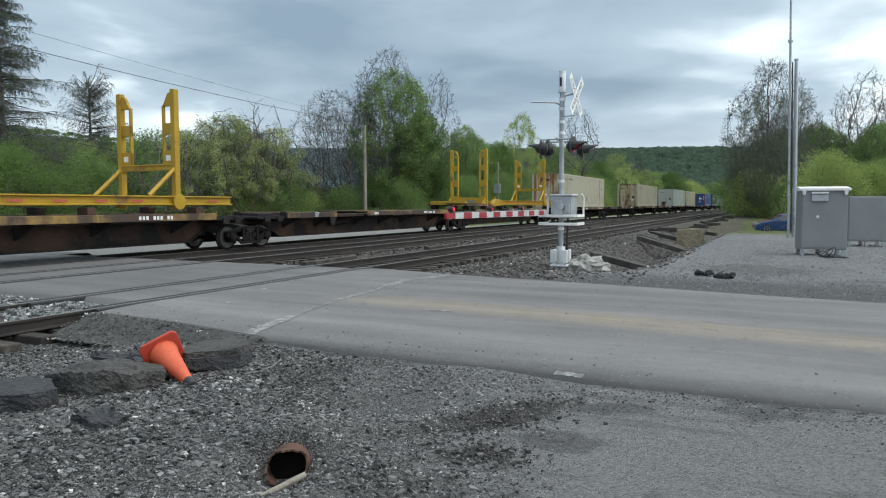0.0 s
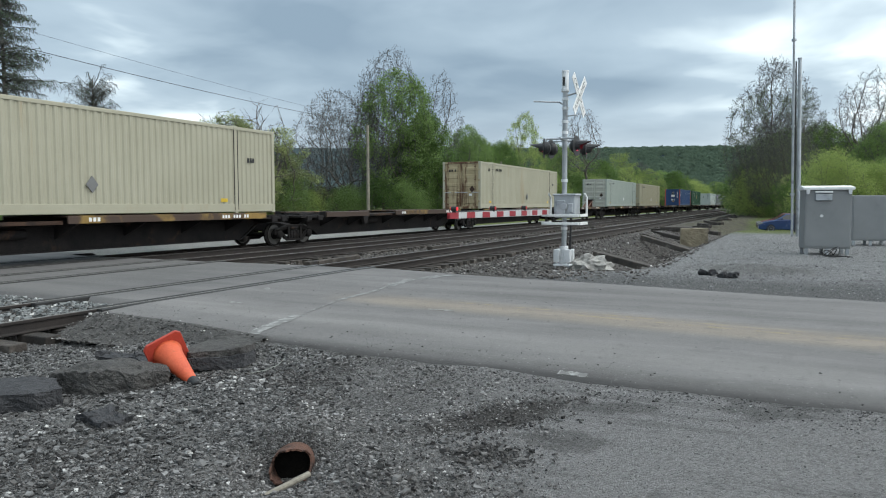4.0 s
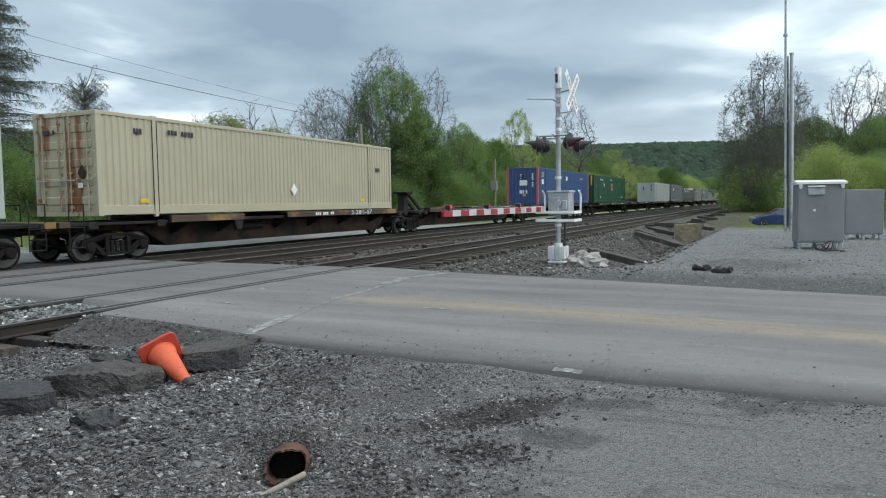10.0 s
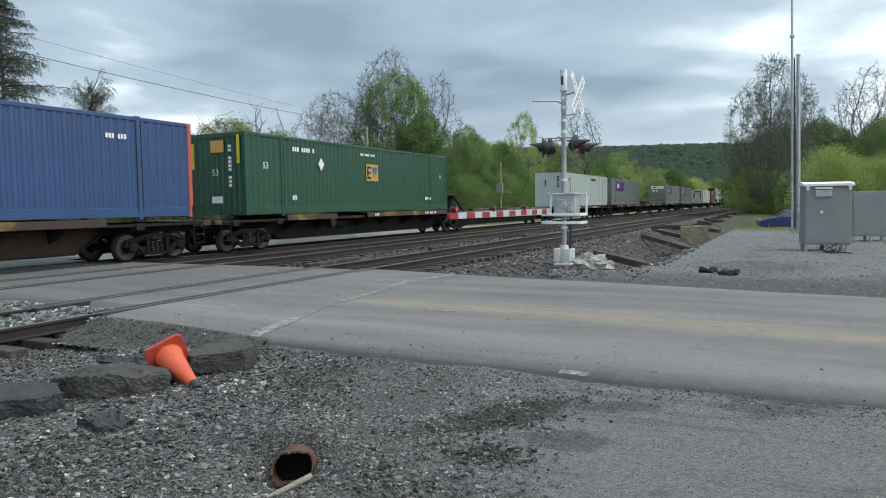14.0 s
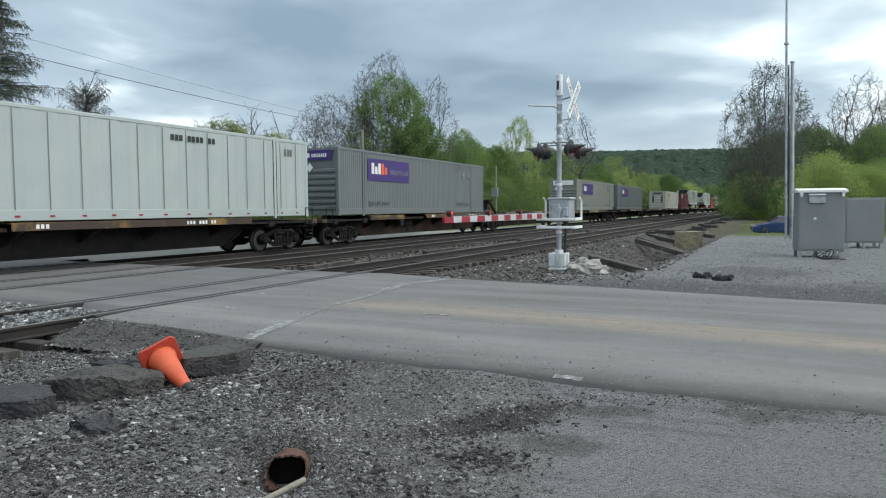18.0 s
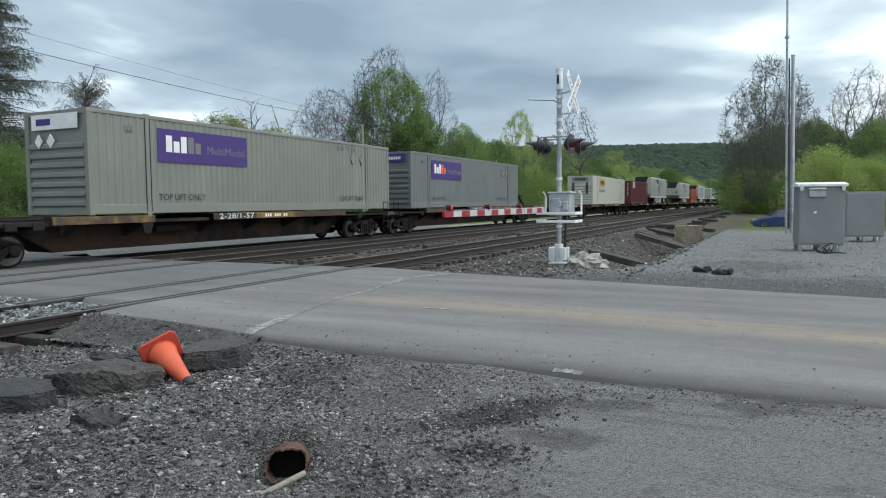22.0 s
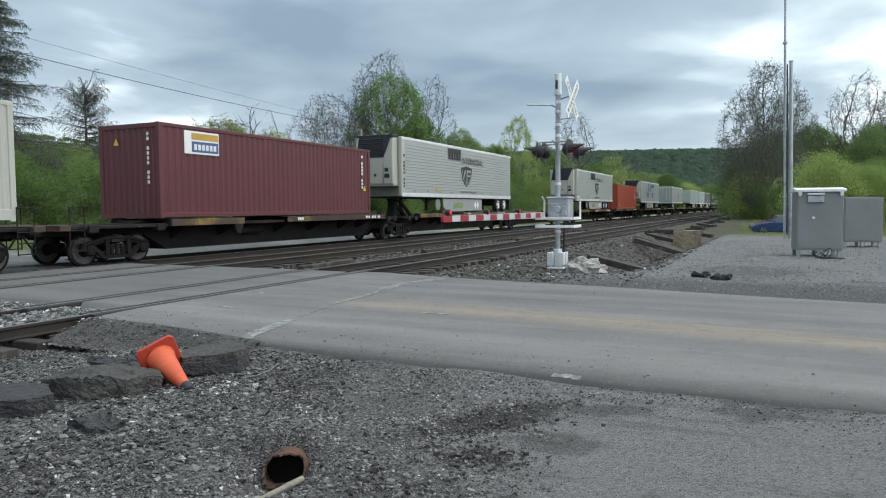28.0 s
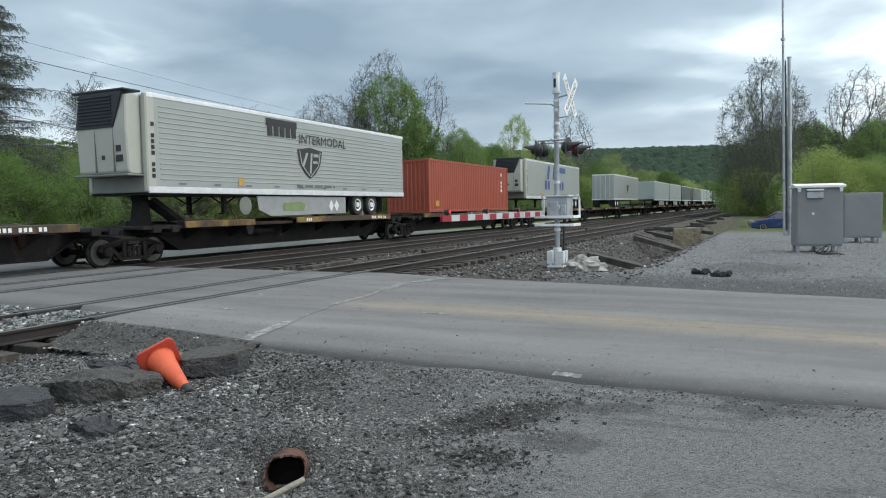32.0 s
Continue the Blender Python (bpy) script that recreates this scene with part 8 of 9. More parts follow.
        part("lamp_bracket", mesh(("lamp_bracket", k), lambda bm: [tube(bm, (0, ly, 3.17), (lx * 0.85, ly, 3.17), 0.022, n=8), tube(bm, (lx * 0.85, ly, 3.18), (lx * 0.85, ly, 3.02), 0.022, n=8)], GALV), s)
        lamp = part("lamp", mesh("lamp_hood", hood, BLACK_PAINT), s, m, "black hooded flashing lamp")
        part("background_disc", mesh("lamp_disc", lambda bm: lathe(bm, [(0.25, -0.010), (0.25, 0.0), (0.13, 0.002)], 24), BLACK_PAINT), lamp)
        part("lens", mesh("lamp_lens", lambda bm: lathe(bm, [(0.122, 0.004), (0.10, 0.03), (0.05, 0.045)], 20), RED_LAMP), lamp, None, "red lens")
    # gate mechanism and the counterweight frame
    part("gate_motor", mesh("gate_motor", lambda bm: [box(bm, -0.20, 0.34, -0.24, 0.24, 1.22, 1.78), box(bm, -0.23, 0.37, -0.27, 0.27, 1.76, 1.82), box(bm, -0.12, 0.10, -0.29, -0.24, 1.30, 1.66), box(bm, 0.16, 0.30, -0.28, -0.24, 1.34, 1.58), tube(bm, (0.07, -0.30, 1.5), (0.07, 0.3, 1.5), 0.09, n=14)], GALV, 0.02), s, None, "grey gate motor housing")
    for z, (a, b) in ((1.40, (-0.24, 0.14)), (1.56, (-0.24, -0.1)), (1.32, (0.38, 0.0))):
        part("cover_bolt", mesh("cover_bolt", lambda bm: tube(bm, (0, 0, 0), (0, -0.03, 0), 0.035, n=8), GALV), s, pose(a * 0.5, -0.27, z))
    arm = part("gate_arm", mesh("gate_arm", lambda bm: [prism(bm, [(-0.3, -0.075), (-6.1, -0.055), (-6.1, 0.055), (-0.3, 0.075)], "x", -0.02, 0.02)], GATE_WHITE, 0.004), s, pose(-0.30, 0, 1.36), "red and white striped gate arm lowered across the lane")
    for i in range(8):
        a = -0.75 - i * 0.75
        part("stripe", mesh("gate_stripe", lambda bm: box(bm, 0.0205, 0.0235, -0.19, 0.19, -0.056, 0.056), RED_STRIPE), arm, pose(0, a, 0), "red reflective stripe")
        part("stripe", mesh("gate_stripe", None, RED_STRIPE), arm, pose(-0.044, a, 0), "red reflective stripe")
    for i, yy in enumerate((-5.95, -4.1, -2.2)):
        lamp = part("gate_lamp", mesh("gate_lamp", lambda bm: [tube(bm, (-0.05, 0, 0.12), (0.05, 0, 0.12), 0.046, n=14), box(bm, -0.03, 0.03, -0.02, 0.02, 0.05, 0.09)], BLACK_PAINT), arm, pose(0, yy, 0), "small black gate lamp")
        for e in (-1, 1):
            part("lens", mesh(("gate_lens", i == 0, e), lambda bm: tube(bm, (e * 0.05, 0, 0.12), (e * 0.062, 0, 0.12), 0.036, n=14), RED_LIT if i == 0 else RED_LENS), lamp, None, "red lens")
    part("lamp_cable", mesh("lamp_cable", lambda bm: tube(bm, (0.0, -0.4, 0.085), (0.0, -5.95, 0.07), 0.010, n=6), BLACK_PAINT), arm)
    for xx in (-0.44, 0.50):
        def guard(bm):
            for z, ya in ((1.06, -0.2), (1.26, -0.2)):
                box(bm, -0.025, 0.025, -0.42, 0.30, z - 0.035, z + 0.035)
            tube(bm, (0, 0.28, 1.26), (0, 0.28, 1.70), 0.026, n=8)
            tube(bm, (0, 0.28, 1.70), (0, 0.10, 1.80), 0.026, n=8)
        part("counterweight_arm", mesh("counterweight_arm", guard, WHITE_PAINT, 0.004), s, pose(xx, 0, 0.02), "white counterweight arm")
    for z in (1.08, 1.28):
        part("cross_plate", mesh("cross_plate", lambda bm: box(bm, -0.44, 0.48, -0.47, -0.41, -0.032, 0.032), WHITE_PAINT, 0.006), s, pose(0, 0, z), "white counterweight plate")
    part("conduit", mesh("conduit", lambda bm: tube(bm, (0.14, 0.06, 0.4), (0.16, 0.06, 1.25), 0.03, n=8), BLACK_PAINT), s, None, "black cable conduit")


def build_case(x, y, turn, w, d, h, lid, label):
    c = tagged(new("signal_case"), label, "equipment cabinet", group="signal equipment cabinets")
    c.matrix_basis = pose(x, y, float(height(x, y)) - 0.01, 0, 0, turn)
    for a in (0.08, w / 2, w - 0.08):
        for b in (0.08, d - 0.08):
            part("leg", mesh(("case_leg",), lambda bm: box(bm, -0.05, 0.05, -0.05, 0.05, 0, 0.24), GALV, 0.006), c, pose(a, b, 0))
    part("body", mesh(("case_body", w, h), lambda bm: box(bm, 0, w, 0, d, 0.20, h - 0.06), CASE_GREY, 0.012), c)
    part("door", mesh(("case_door", w, h), lambda bm: box(bm, 0.04, w - 0.04, -0.02, 0.0, 0.26, h - 0.12), CASE_GREY, 0.006), c)
    if lid:
        part("roof", mesh(("case_roof", w), lambda bm: prism(bm, [(-0.10, h - 0.08), (-0.10, h), (d * 0.5, h + 0.06), (d + 0.08, h), (d + 0.08, h - 0.08)], "x", -0.06, w + 0.06), WHITE_PAINT, 0.01), c, None, "pale overhanging roof")
        part("vent_hood", mesh("vent_hood", lambda bm: prism(bm, [(-0.02, 0), (-0.10, 0.02), (-0.10, 0.20), (-0.02, 0.27)], "x", 0.28, 0.74), GALV, 0.006), c, pose(0, 0, h - 0.42), "pale vent hood")
        part("vent_cap", mesh("vent_cap", lambda bm: box(bm, 0.27, 0.75, -0.105, -0.02, 0, 0.05), WHITE_PAINT, 0.004), c, pose(0, 0, h - 0.17))
        for a in (0.07, w - 0.07):
            part("hinge", mesh("case_hinge", lambda bm: [tube(bm, (0, -0.05, 0), (0, 0.0, 0), 0.045, n=12), box(bm, -0.05, 0.05, -0.06, 0, 0.02, 0.12)], ALU, 0.004), c, pose(a, -0.04, h - 0.17))
        part("lock", mesh("case_lock", lambda bm: tube(bm, (0, -0.05, 0), (0, 0, 0), 0.045, n=12), ALU), c, pose(w * 0.36, -0.01, h * 0.58), "round lock cover")
    return c


def build_cases():
    build_case(0.60, 24.6, 8, 1.30, 0.9, 2.10, True, "grey steel signal case with pale overhanging roof on gravel")
    build_case(2.35, 30.6, 8, 1.30, 1.0, 1.96, False, "plain grey steel signal case on short legs")
    # cables loose on the ground by the case
    for i in range(4):
        cu = bpy.data.curves.new("cable", "CURVE")
        cu.dimensions, cu.bevel_depth = "3D", 0.012
        sp = cu.splines.new("POLY")
        g = random.Random(70 + i)
        pts = []
        for j in range(24):
            t = j / 23
            px = 1.15 + 0.45 * t + 0.25 * math.sin(6 * t + i)
            py = 24.3 - 0.9 * t - 0.3 * math.sin(4 * t + i * 0.8)
            pts.append((px, py, float(height(px, py)) + 0.02 + 0.28 * max(0, math.sin(math.pi * min(1, t * 2.2))) * (1 - 0.2 * i)))
        sp.points.add(23)
        for p, q in zip(sp.points, pts):
            p.co = (*q, 1)
        cu.materials.append(RUBBER)
        tagged(new("cable", cu), "black loose cable coiled on the gravel", "cable", group="loose cables")


def build_masts():
    def pole(name, label, x, y, h, r, material, lean=0.0):
        p = tagged(new(name), label, "pole")
        p.matrix_basis = pose(x, y, float(height(x, y)), 0, lean, 0)
        part("shaft", mesh((name, h, r), lambda bm: tube(bm, (0, 0, -0.2), (0, 0, h), r, r * 0.72, n=14), material), p)
        return p
    p = pole("steel_mast", "grey steel mast behind the signal case", 0.66, 37.4, 8.35, 0.105, GALV, -0.9)
    part("cap", mesh("mast_cap", lambda bm: [tube(bm, (0, 0, 8.33), (0, 0, 8.39), 0.10, n=14)], GALV), p)
    q = pole("antenna_mast", "tall slim grey antenna mast", 0.40, 37.2, 14.0, 0.062, GALV, -0.9)
    for z in (2.0, 5.2, 9.2, 12.0):
        part("clamp", mesh("mast_clamp", lambda bm: tube(bm, (0, 0, -0.05), (0, 0, 0.05), 0.105, n=10), GALV), q, pose(0, 0, z))
    part("cable_run", mesh("mast_cable", lambda bm: tube(bm, (0.12, -0.03, 0.2), (0.10, -0.03, 8.2), 0.03, n=6), BLACK_PAINT), q)
    u = pole("utility_pole", "weathered wooden utility pole behind the train", -32.2, 51.7, 8.6, 0.16, POLE_WOOD)
    v = pole("utility_pole", "slim wooden pole with a grey metal box", -25.5, 66.0, 6.1, 0.11, POLE_WOOD)
    part("metal_box", mesh("pole_box", lambda bm: box(bm, -0.32, 0.32, -0.45, -0.12, 3.0, 3.9), CASE_GREY, 0.02), v)
    # wires sag from beyond the crossing to the pole and on
    for a, b, sag, r in (((-30.0, -8.0, 10.6), (-32.2, 51.7, 8.45), 0.9, 0.015), ((-31.0, -8.0, 11.6), (-32.2, 51.7, 8.7), 0.6, 0.007), ((-47.0, 8.0, 11.5), (-40.0, 66.0, 3.8), 0.8, 0.018), ((-47.5, 8.0, 9.2), (-40.5, 66.0, 3.4), 0.8, 0.018), ((-32.2, 51.7, 8.45), (-33.5, 110, 7.6), 0.8, 0.02)):
        cu = bpy.data.curves.new("overhead_wire", "CURVE")
        cu.dimensions, cu.bevel_depth = "3D", r
        sp = cu.splines.new("POLY")
        sp.points.add(24)
        for i, p in enumerate(sp.points):
            t = i / 24
            c = Vector(a).lerp(Vector(b), t)
            p.co = (c.x, c.y, c.z - sag * 4 * t * (1 - t), 1)
        cu.materials.append(BLACK_PAINT)
        tagged(new("overhead_wire", cu), "thin dark overhead wire", "wire", group="overhead wires")


def build_car(x, y, turn, paint, label):
    c = tagged(new("car"), label, "car", group="parked cars")
    c.matrix_basis = pose(x, y, float(height(x, y)) + 0.0, 0, 0, turn)
    side = [(0.0, 0.30), (0.02, 0.62), (0.25, 0.78), (1.15, 0.95), (1.25, 0.98), (3.55, 1.0), (4.25, 0.98), (4.42, 0.80), (4.45, 0.35), (4.2, 0.22), (0.2, 0.22)]
    part("body", mesh(("car_body", paint.name), lambda bm: prism(bm, side, "y", -0.86, 0.86), paint, 0.07), c)
    def cabin(bm):
        low, top = [(1.15, -0.80), (3.95, -0.80), (3.95, 0.80), (1.15, 0.80)], [(1.95, -0.60), (3.25, -0.60), (3.25, 0.60), (1.95, 0.60)]
        lo, hi = [bm.verts.new((a, b, 0.96)) for a, b in low], [bm.verts.new((a, b, 1.44)) for a, b in top]
        for i in range(4):
            bm.faces.new((lo[i], lo[(i + 1) % 4], hi[(i + 1) % 4], hi[i]))
        bm.faces.new(hi)
        bm.faces.new(lo[::-1])
    part("cabin", mesh(("car_cabin", paint.name), cabin, paint, 0.05), c)
    for s in (-1, 1):
        for k, (a0, a1, b0, b1) in enumerate(((1.42, 2.36, 1.98, 2.40), (2.44, 3.55, 2.46, 3.14))):
            def win(bm):
                f = lambda a, z: (a, s * (0.815 - 0.20 * (z - 0.96) / 0.48), z)
                q = [f(a0, 1.0), f(a1, 1.0), f(b1, 1.38), f(b0, 1.38)]
                bm.faces.new([bm.verts.new(p) for p in q])
            part("window", mesh(("car_window", s, k), win, WINDOW), c)
        part("headlight", mesh(("car_headlight", s), lambda bm: prism(bm, [(-0.012, 0.60), (0.30, 0.70), (0.24, 0.80), (0.02, 0.70)], "y", s * 0.60, s * 0.875), GREY_PALE, 0.01), c, None, "pale headlight")
        part("mirror", mesh(("car_mirror", s), lambda bm: box(bm, 1.55, 1.68, s * 0.86, s * 1.02, 0.98, 1.10), paint, 0.02), c)
        for a in (0.85, 3.55):
            w = part("wheel", mesh("car_tyre", lambda bm: lathe(bm, [(0.20, -0.20), (0.31, -0.20), (0.33, -0.16), (0.33, -0.03), (0.31, 0.0), (0.22, 0.0)], 22), RUBBER), c, pose(a, s * 0.86, 0.32, 0, 0, 90 * s))
            part("rim", mesh("car_rim", lambda bm: lathe(bm, [(0.22, -0.03), (0.21, 0.004), (0.12, -0.02), (0.05, 0.0)], 12), ALU), w)
    part("windscreen", mesh("car_windscreen", lambda bm: bm.faces.new([bm.verts.new(p) for p in ((1.21, -0.70, 1.01), (1.21, 0.70, 1.01), (1.86, 0.57, 1.40), (1.86, -0.57, 1.40))]), WINDOW), c)


def build_cars():
    blue, red = plain("dark_blue_car_paint", (0.020, 0.045, 0.14), 0.25), plain("dark_red_car_paint", (0.16, 0.03, 0.035), 0.25)
    build_car(-1.75, 59.5, 6, blue, "dark blue hatchback parked on the grass")
    build_car(-1.95, 63.0, 6, red, "dark red saloon parked behind the blue car")


def lump(name, label, category, outline, z0, h, material, at, seed, rough=0.03, sub=15, group="", dome=0.0):
    """A broken slab: an outline with thickness, cut fine and roughened."""
    bm = bmesh.new()
    prism(bm, outline, "z", 0, h)
    bmesh.ops.recalc_face_normals(bm, faces=bm.faces)
    bmesh.ops.triangulate(bm, faces=bm.faces)
    bmesh.ops.subdivide_edges(bm, edges=list(bm.edges), cuts=sub, use_grid_fill=True)
    reach = max(math.hypot(u, v) for u, v in outline)
    for v in bm.verts:
        # worn edges: the top falls away towards the rim
        v.co.z *= 1 - dome * min(1.0, math.hypot(v.co.x, v.co.y) / reach) ** 2.5
        v.co += noise.noise_vector(v.co * 4.0 + Vector((seed, 0, 0))) * rough + noise.noise_vector(v.co * 14.0 + Vector((seed, 5, 0))) * rough * 0.45 + noise.noise_vector(v.co * 40.0 + Vector((seed, 9, 0))) * min(rough, 0.04) * 0.5
    me = finish(name, bm)
    me.materials.append(material)
    ob = tagged(new(name, me), label, category, group)
    ob.matrix_basis = at
    return ob


def build_litter():
    # chunks of lifted asphalt
    lump("asphalt_chunk", "long rounded slab of broken grey asphalt on gravel", "asphalt slab", [(-0.48, -0.14), (-0.30, -0.33), (0.10, -0.40), (0.46, -0.26), (0.60, 0.06), (0.50, 0.22), (-0.20, 0.24), (-0.58, 0.10)], 0, 0.24, BROKEN_ASPHALT, pose(-5.66, 4.45, -0.17, -4, -4, 18), 1, 0.03, 13, "broken asphalt", 0.5)
    lump("asphalt_chunk", "flat broken slab of grey asphalt with tarry edge", "asphalt slab", [(0.10, -0.56), (0.24, -0.45), (0.47, -0.24), (0.40, 0.04), (0.02, 0.36), (-0.24, 0.44), (-0.34, 0.18), (-0.16, -0.42)], 0, 0.075, BROKEN_ASPHALT, pose(-5.37, 5.67, -0.015, 0, -3, 0), 2, 0.016, 13, "broken asphalt", 0.05)
    lump("asphalt_chunk", "black tarry underside of the broken slab", "asphalt slab", [(0.11, -0.585), (0.26, -0.47), (0.50, -0.25), (0.41, 0.04), (0.0, 0.3), (-0.19, -0.43)], 0, 0.125, TARRY, pose(-5.36, 5.655, -0.13, 0, -3, 0), 7, 0.02, 10, "broken asphalt")
    lump("asphalt_chunk", "dark tarry slab with a square edge on gravel", "asphalt slab", [(-0.55, -0.10), (-0.12, -0.42), (0.34, -0.16), (0.42, 0.02), (0.16, 0.22), (-0.40, 0.16)], 0, 0.21, TARRY, pose(-5.82, 3.74, -0.19, 3, 0, 8), 3, 0.025, 13, "broken asphalt", 0.2)
    lump("asphalt_chunk", "small dark asphalt lump", "asphalt slab", [(-0.20, -0.10), (0.16, -0.12), (0.20, 0.08), (-0.12, 0.13)], 0, 0.10, TARRY, pose(-4.62, 3.62, -0.16, 5, 0, -10), 4, 0.05, group="broken asphalt")
    lump("asphalt_chunk", "small dark asphalt lump", "asphalt slab", [(-0.14, -0.08), (0.13, -0.1), (0.15, 0.08), (-0.1, 0.1)], 0, 0.08, TARRY, pose(-6.25, 5.6, -0.14, 5, 0, 40), 5, 0.03, group="broken asphalt")
    for i, (x, y, turn) in enumerate(((-6.32, 5.12, 20), (-6.10, 5.30, 70), (-5.98, 5.12, -15), (-6.5, 5.2, 50))):
        lump("asphalt_chunk", "black splintered piece of asphalt", "asphalt slab", [(-0.17, -0.05), (0.15, -0.07), (0.18, 0.03), (-0.12, 0.06)], 0, 0.07, TARRY, pose(x, y, -0.13, 12 - 7 * i, 10 * (i % 2), turn), 20 + i, 0.025, 8, "broken asphalt")
    # crumbling bank where the asphalt breaks off
    bm = bmesh.new()
    xs, ts = np.linspace(-8.8, -5.4, 60), np.linspace(0, 1, 14)
    grid = []
    for t in ts:
        row = []
        for x in xs:
            y1 = float(road_near(np.array(x))) + 0.12
            yy = y1 - t * (0.55 + 0.35 * float(step(np.array(x), -6.0, -8.0)))
            z = -0.012 - 0.20 * float(step(np.array(t), 0.05, 1.0)) + 0.03 * noise.noise(Vector((x * 7, yy * 7, 0))) * t * (1.2 - t) * 2 + 0.02 * noise.noise(Vector((x * 21, yy * 21, 3))) * t
            row.append(bm.verts.new((x, yy, z)))
        grid.append(row)
    for a, b in zip(grid, grid[1:]):
        for i in range(len(xs) - 1):
            bm.faces.new((a[i], a[i + 1], b[i + 1], b[i]))
    me = finish("asphalt_bank", bm)
    me.materials.append(BROKEN_ASPHALT)
    tagged(new("asphalt_bank", me), "crumbling dark asphalt edge beside the road", "road edge", kind="structure")
    # the fallen cone, tip towards the camera side
    cone = tagged(new("traffic_cone"), "orange traffic cone fallen on broken asphalt", "traffic cone")
    cone.matrix_basis = look((-5.46, 4.98, 0.075), (-4.90, 4.76, -0.10)) @ pose(0, 0, 0, 180, 0, 0) @ pose(0, 0, 0, 0, 0, 25)
    part("base", mesh("cone_base", lambda bm: prism(bm, [(-0.19, -0.15), (-0.15, -0.19), (0.15, -0.19), (0.19, -0.15), (0.19, 0.15), (0.15, 0.19), (-0.15, 0.19), (-0.19, 0.15)], "z", 0, 0.03), CONE_RED, 0.006), cone, None, "square red-orange base")
    part("shell", mesh("cone_shell", lambda bm: [lathe(bm, [(0.145, 0.03), (0.135, 0.06), (0.122, 0.10), (0.048, 0.62), (0.035, 0.64)], 24, pose(0, 0, 0, 0, -90, 0))], CONE_ORANGE, smooth=True), cone)
    part("tip", mesh("cone_tip", lambda bm: lathe(bm, [(0.055, 0.63), (0.052, 0.66), (0.04, 0.715), (0.03, 0.72)], 18, pose(0, 0, 0, 0, -90, 0)), BLACK_PAINT), cone, None, "dirty black tip")
    # rusty culvert pipe with a torn mouth
    pipe = tagged(new("culvert_pipe"), "rusty steel pipe end with a ragged mouth in the gravel", "pipe")
    bm = bmesh.new()
    n, rings = 40, 8
    g = random.Random(5)
    tear = [0.05 * math.sin(3 * math.tau * i / n) + g.uniform(-0.025, 0.02) for i in range(n)]
    rows = []
    for r in (0.128, 0.116):
        for k in range(rings) if r > 0.12 else reversed(range(rings)):
            ring = []
            for i in range(n):
                t = math.tau * i / n
                along = k / (rings - 1) * 0.9 + (tear[i] if k == 0 else 0)
                rr = r + 0.006 * math.sin(k * 2.3) + 0.008 * math.sin(2 * t + 1)
                ring.append(bm.verts.new((rr * math.cos(t), along, rr * math.sin(t))))
            rows.append(ring)
    for a, b in zip(rows, rows[1:]):
        for i in range(n):
            bm.faces.new((a[i], a[(i + 1) % n], b[(i + 1) % n], b[i]))
    for i in range(n):
        bm.faces.new((rows[-1][i], rows[-1][(i + 1) % n], rows[0][(i + 1) % n], rows[0][i]))
    me = finish("pipe_wall", bm)
    me.materials.append(PIPE_RUST)
    pipe.matrix_basis = pose(-2.83, 3.56, -0.165, -8, 0, 30)
    part("pipe_wall", me, pipe)
    # added dark plug behind the mouth stands for the shade inside the pipe
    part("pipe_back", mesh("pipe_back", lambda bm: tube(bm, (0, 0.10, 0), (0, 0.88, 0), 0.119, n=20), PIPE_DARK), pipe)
    rod = tagged(new("metal_rod", mesh("metal_rod", lambda bm: tube(bm, (0, 0, 0), (0.06, 0.36, 0.02), 0.018, n=10, hole=0.012), POLE_WOOD)), "grey-brown metal conduit stub lying on gravel", "rod")
    rod.location = (-2.61, 3.02, float(height(-2.67, 3.05)) + 0.0)
    for p in ([(-4.62, 5.75), (-4.55, 5.55), (-4.55, 5.35), (-4.62, 5.22)],):
        cu = bpy.data.curves.new("wire_scrap", "CURVE")
        cu.dimensions, cu.bevel_depth = "3D", 0.004
        sp = cu.splines.new("POLY")
        sp.points.add(3)
        for q, (a, b) in zip(sp.points, p):
            q.co = (a, b, float(height(a, b)) + 0.03, 1)
        cu.materials.append(GREY_PALE)
        tagged(new("wire_scrap", cu), "pale scrap of wire on the gravel", "wire", group="wire scraps")
    # debris by the yard edge
    g = random.Random(31)
    for x, y, k in ((-1.55, 16.42, 0.19), (-1.33, 16.36, 0.14), (-1.02, 15.90, 0.17), (-0.90, 15.84, 0.12)):
        o = [(k * math.cos(t) * g.uniform(0.6, 1.3), k * 0.6 * math.sin(t) * g.uniform(0.6, 1.3)) for t in (0, 1.0, 2.1, 3.1, 4.2, 5.2)]
        lump("rubber_debris", "torn black rubber debris on pale gravel", "debris", o, 0, 0.06, TARRY, pose(x, y, float(height(x, y)), g.uniform(-25, 25), g.uniform(-20, 20), g.uniform(0, 180)), 40 + k * 10, 0.11, group="black debris")
    # bundled tarpaulin by the signal
    bm = bmesh.new()
    bmesh.ops.create_icosphere(bm, subdivisions=4, radius=1)
    for v in bm.verts:
        d = v.co.normalized()
        k = 1 + 0.35 * noise.noise(d * 2.2) + 0.22 * noise.noise(d * 5.5) + 0.10 * abs(noise.noise(d * 12))
        v.co = Vector((d.x * 0.50 * k, d.y * 0.33 * k, max(-0.05, d.z * 0.30 * k + 0.12)))
    me = finish("tarpaulin", bm)
    me.materials.append(CLOTH)
    tagged(new("tarpaulin", me), "crumpled pale tarpaulin heap on ballast", "tarpaulin").matrix_basis = pose(-4.35, 17.5, float(height(-4.35, 17.5)) + 0.06, 0, 0, 20)
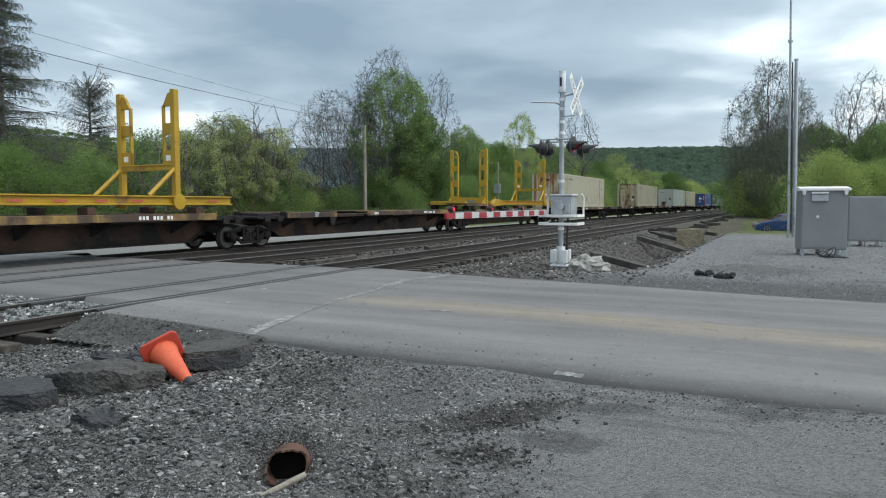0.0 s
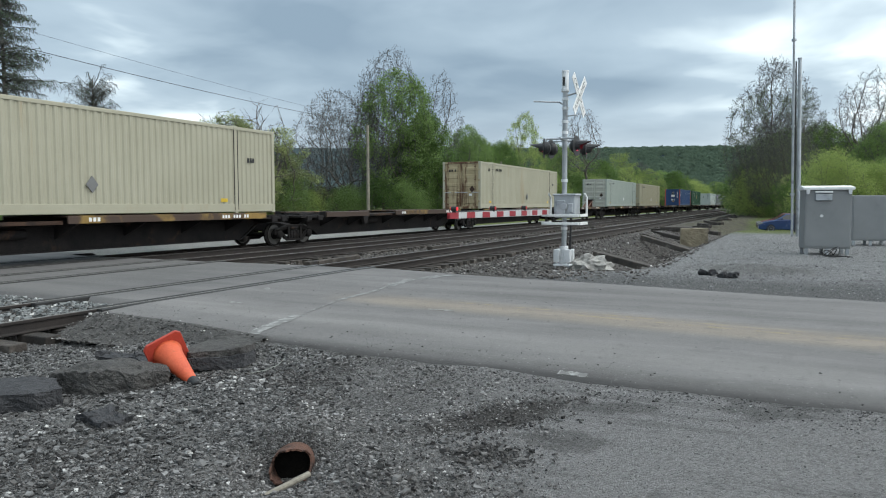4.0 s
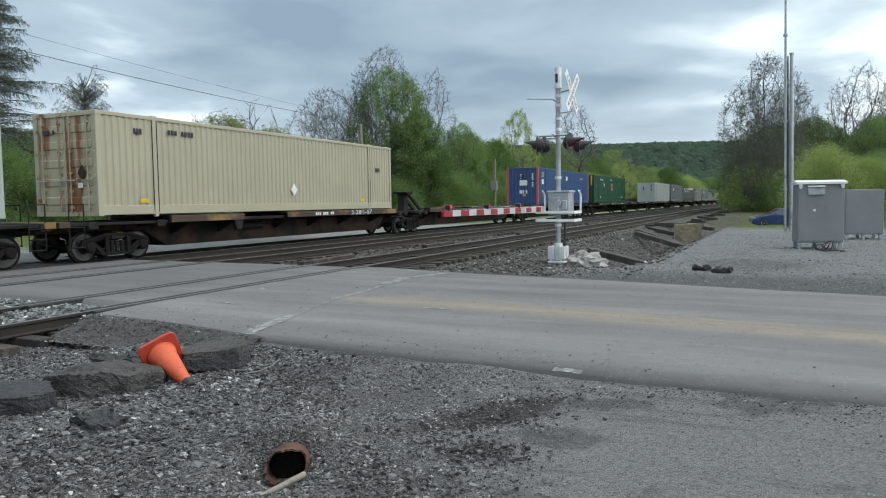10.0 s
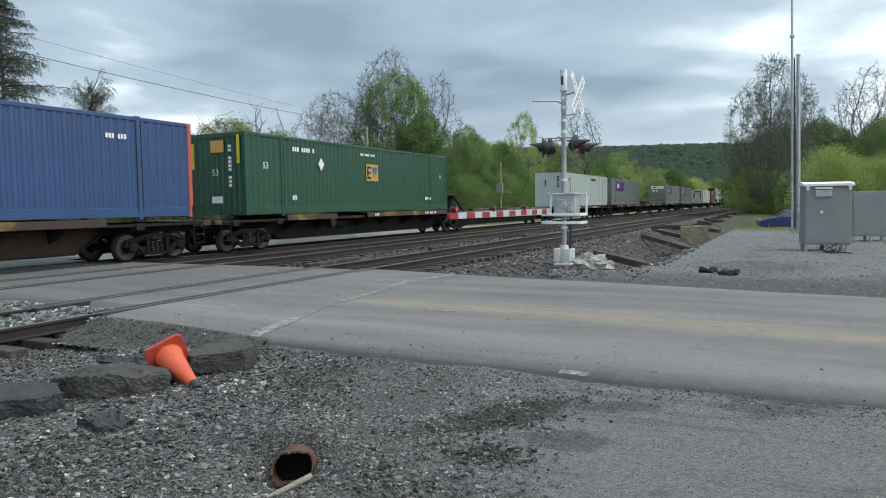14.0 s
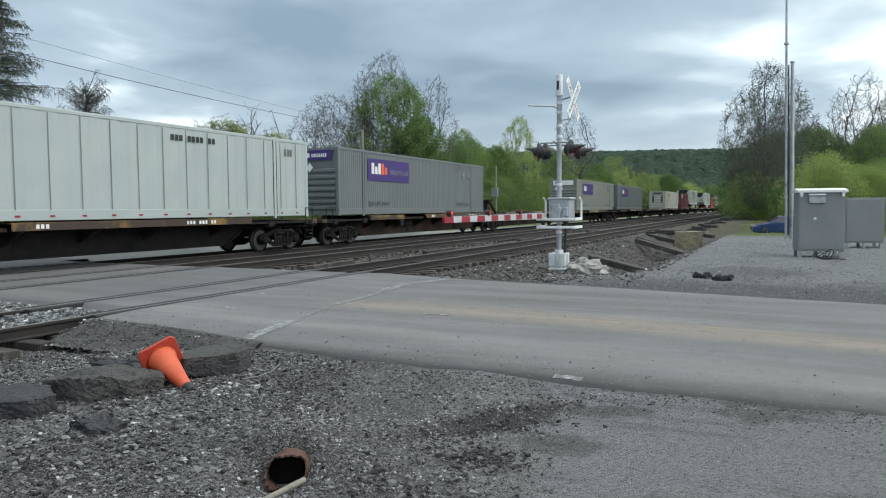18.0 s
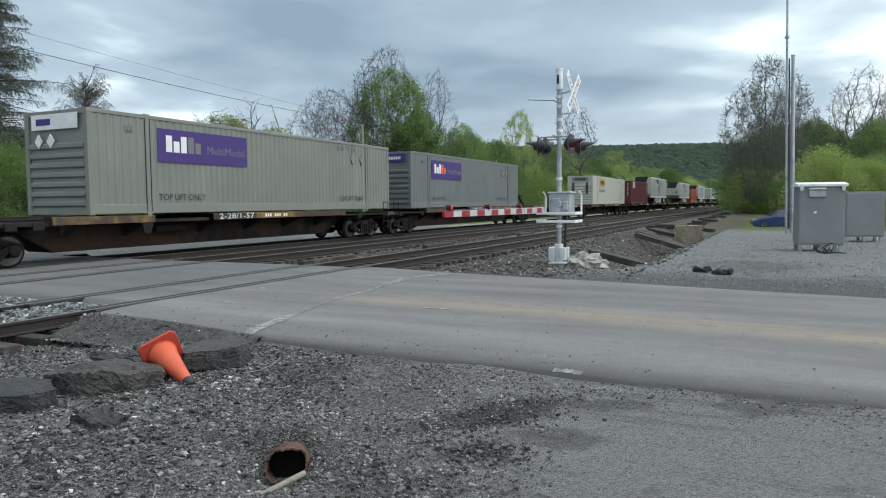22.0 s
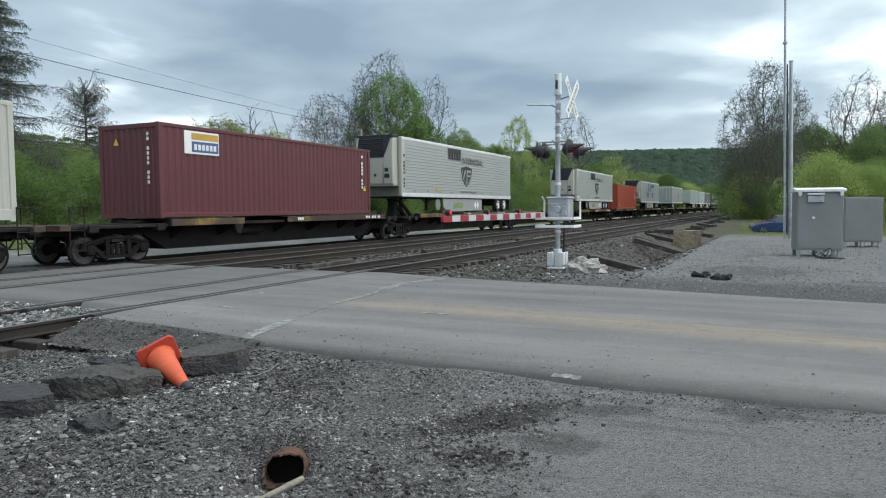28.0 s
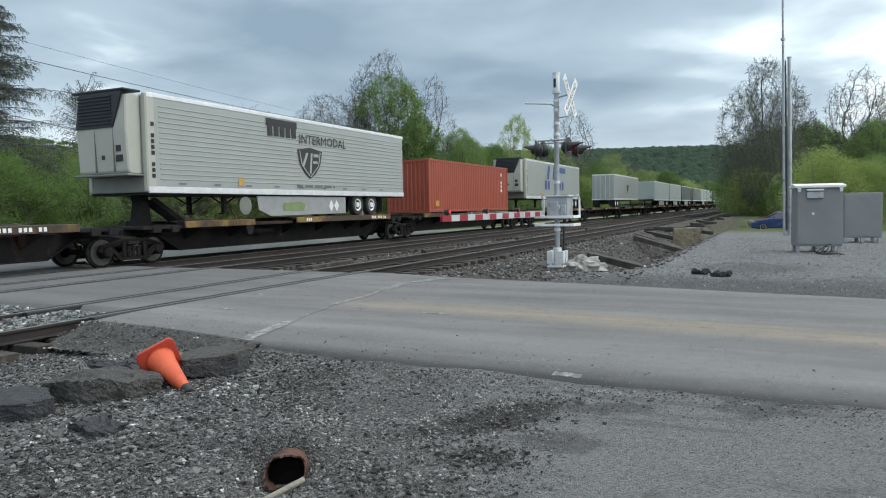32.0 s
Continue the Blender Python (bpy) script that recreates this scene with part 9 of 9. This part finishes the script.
    # concrete block
    lump("concrete_block", "weathered tan concrete block beside the ditch", "concrete block", [(-0.53, -0.35), (0.54, -0.35), (0.54, 0.36), (-0.53, 0.36)], 0, 0.74, CONCRETE, pose(-3.35, 31.0, -0.24, 0, 0, 10), 9, 0.02)
    # lifted ties dumped along the ballast
    def tie(bm):
        box(bm, -1.3, 1.3, -0.115, 0.115, 0, 0.18)
    me = mesh("old_tie", tie, TIE_WOOD, 0.014)
    spots = [(-4.7, 48.0, 118, 5), (-5.0, 52.5, 112, 0), (-4.6, 56.0, 120, 5), (-5.2, 60, 116, -3), (-5.3, 66, 114, 4), (-5.0, 71, 120, 0), (-5.5, 77, 112, 4), (-5.2, 84, 118, 0), (-5.7, 92, 114, 3), (-5.3, 43.0, 110, 0), (-4.5, 37.5, 160, 0), (-5.0, 38.4, 20, 0), (-12.3, 17.6, 92, 0), (-12.35, 18.0, 95, 0), (-12.3, 25.5, 90, 0), (-12.2, 36, 92, 0), (-12.4, 52, 88, 0)]
    for x, y, turn, lean in spots:
        ob = tagged(new("wooden_tie", me), "old dark timber tie lying loose on ballast", "railway tie", "loose ties")
        ob.matrix_basis = pose(x, y, max(float(height(x + d * math.cos(radians(turn)), y + d * math.sin(radians(turn)))) for d in (-1.1, 0, 1.1)) + 0.02, 0, lean * 0.6, turn)
    # ties tipped down the bank into the ditch
    for p, q in (((-5.15, 28.9, 0.12), (-2.95, 27.3, -0.36)), ((-5.35, 30.2, 0.16), (-3.15, 28.4, -0.36)), ((-4.95, 20.5, -0.03), (-2.95, 18.8, -0.28)), ((-5.5, 34.2, 0.10), (-3.4, 32.6, -0.22)), ((-5.2, 41.5, 0.06), (-3.0, 40.0, -0.16))):
        p, q = Vector(p), Vector(q)
        d = (q - p).normalized()
        side = Vector((0, 0, 1)).cross(d).normalized()
        rot = Matrix((d, side, d.cross(side))).transposed().to_4x4()
        ob = tagged(new("wooden_tie", me), "old dark timber tie tipped down the ballast bank", "railway tie", "loose ties")
        ob.matrix_basis = Matrix.Translation((p + q) / 2) @ rot



build_ground()
build_road()
build_signal()
build_cases()
build_masts()
build_cars()
build_litter()
build_plants()
build_train()
build_crossing()
build_flangeways()
build_gravel()
build_tracks()
motions()
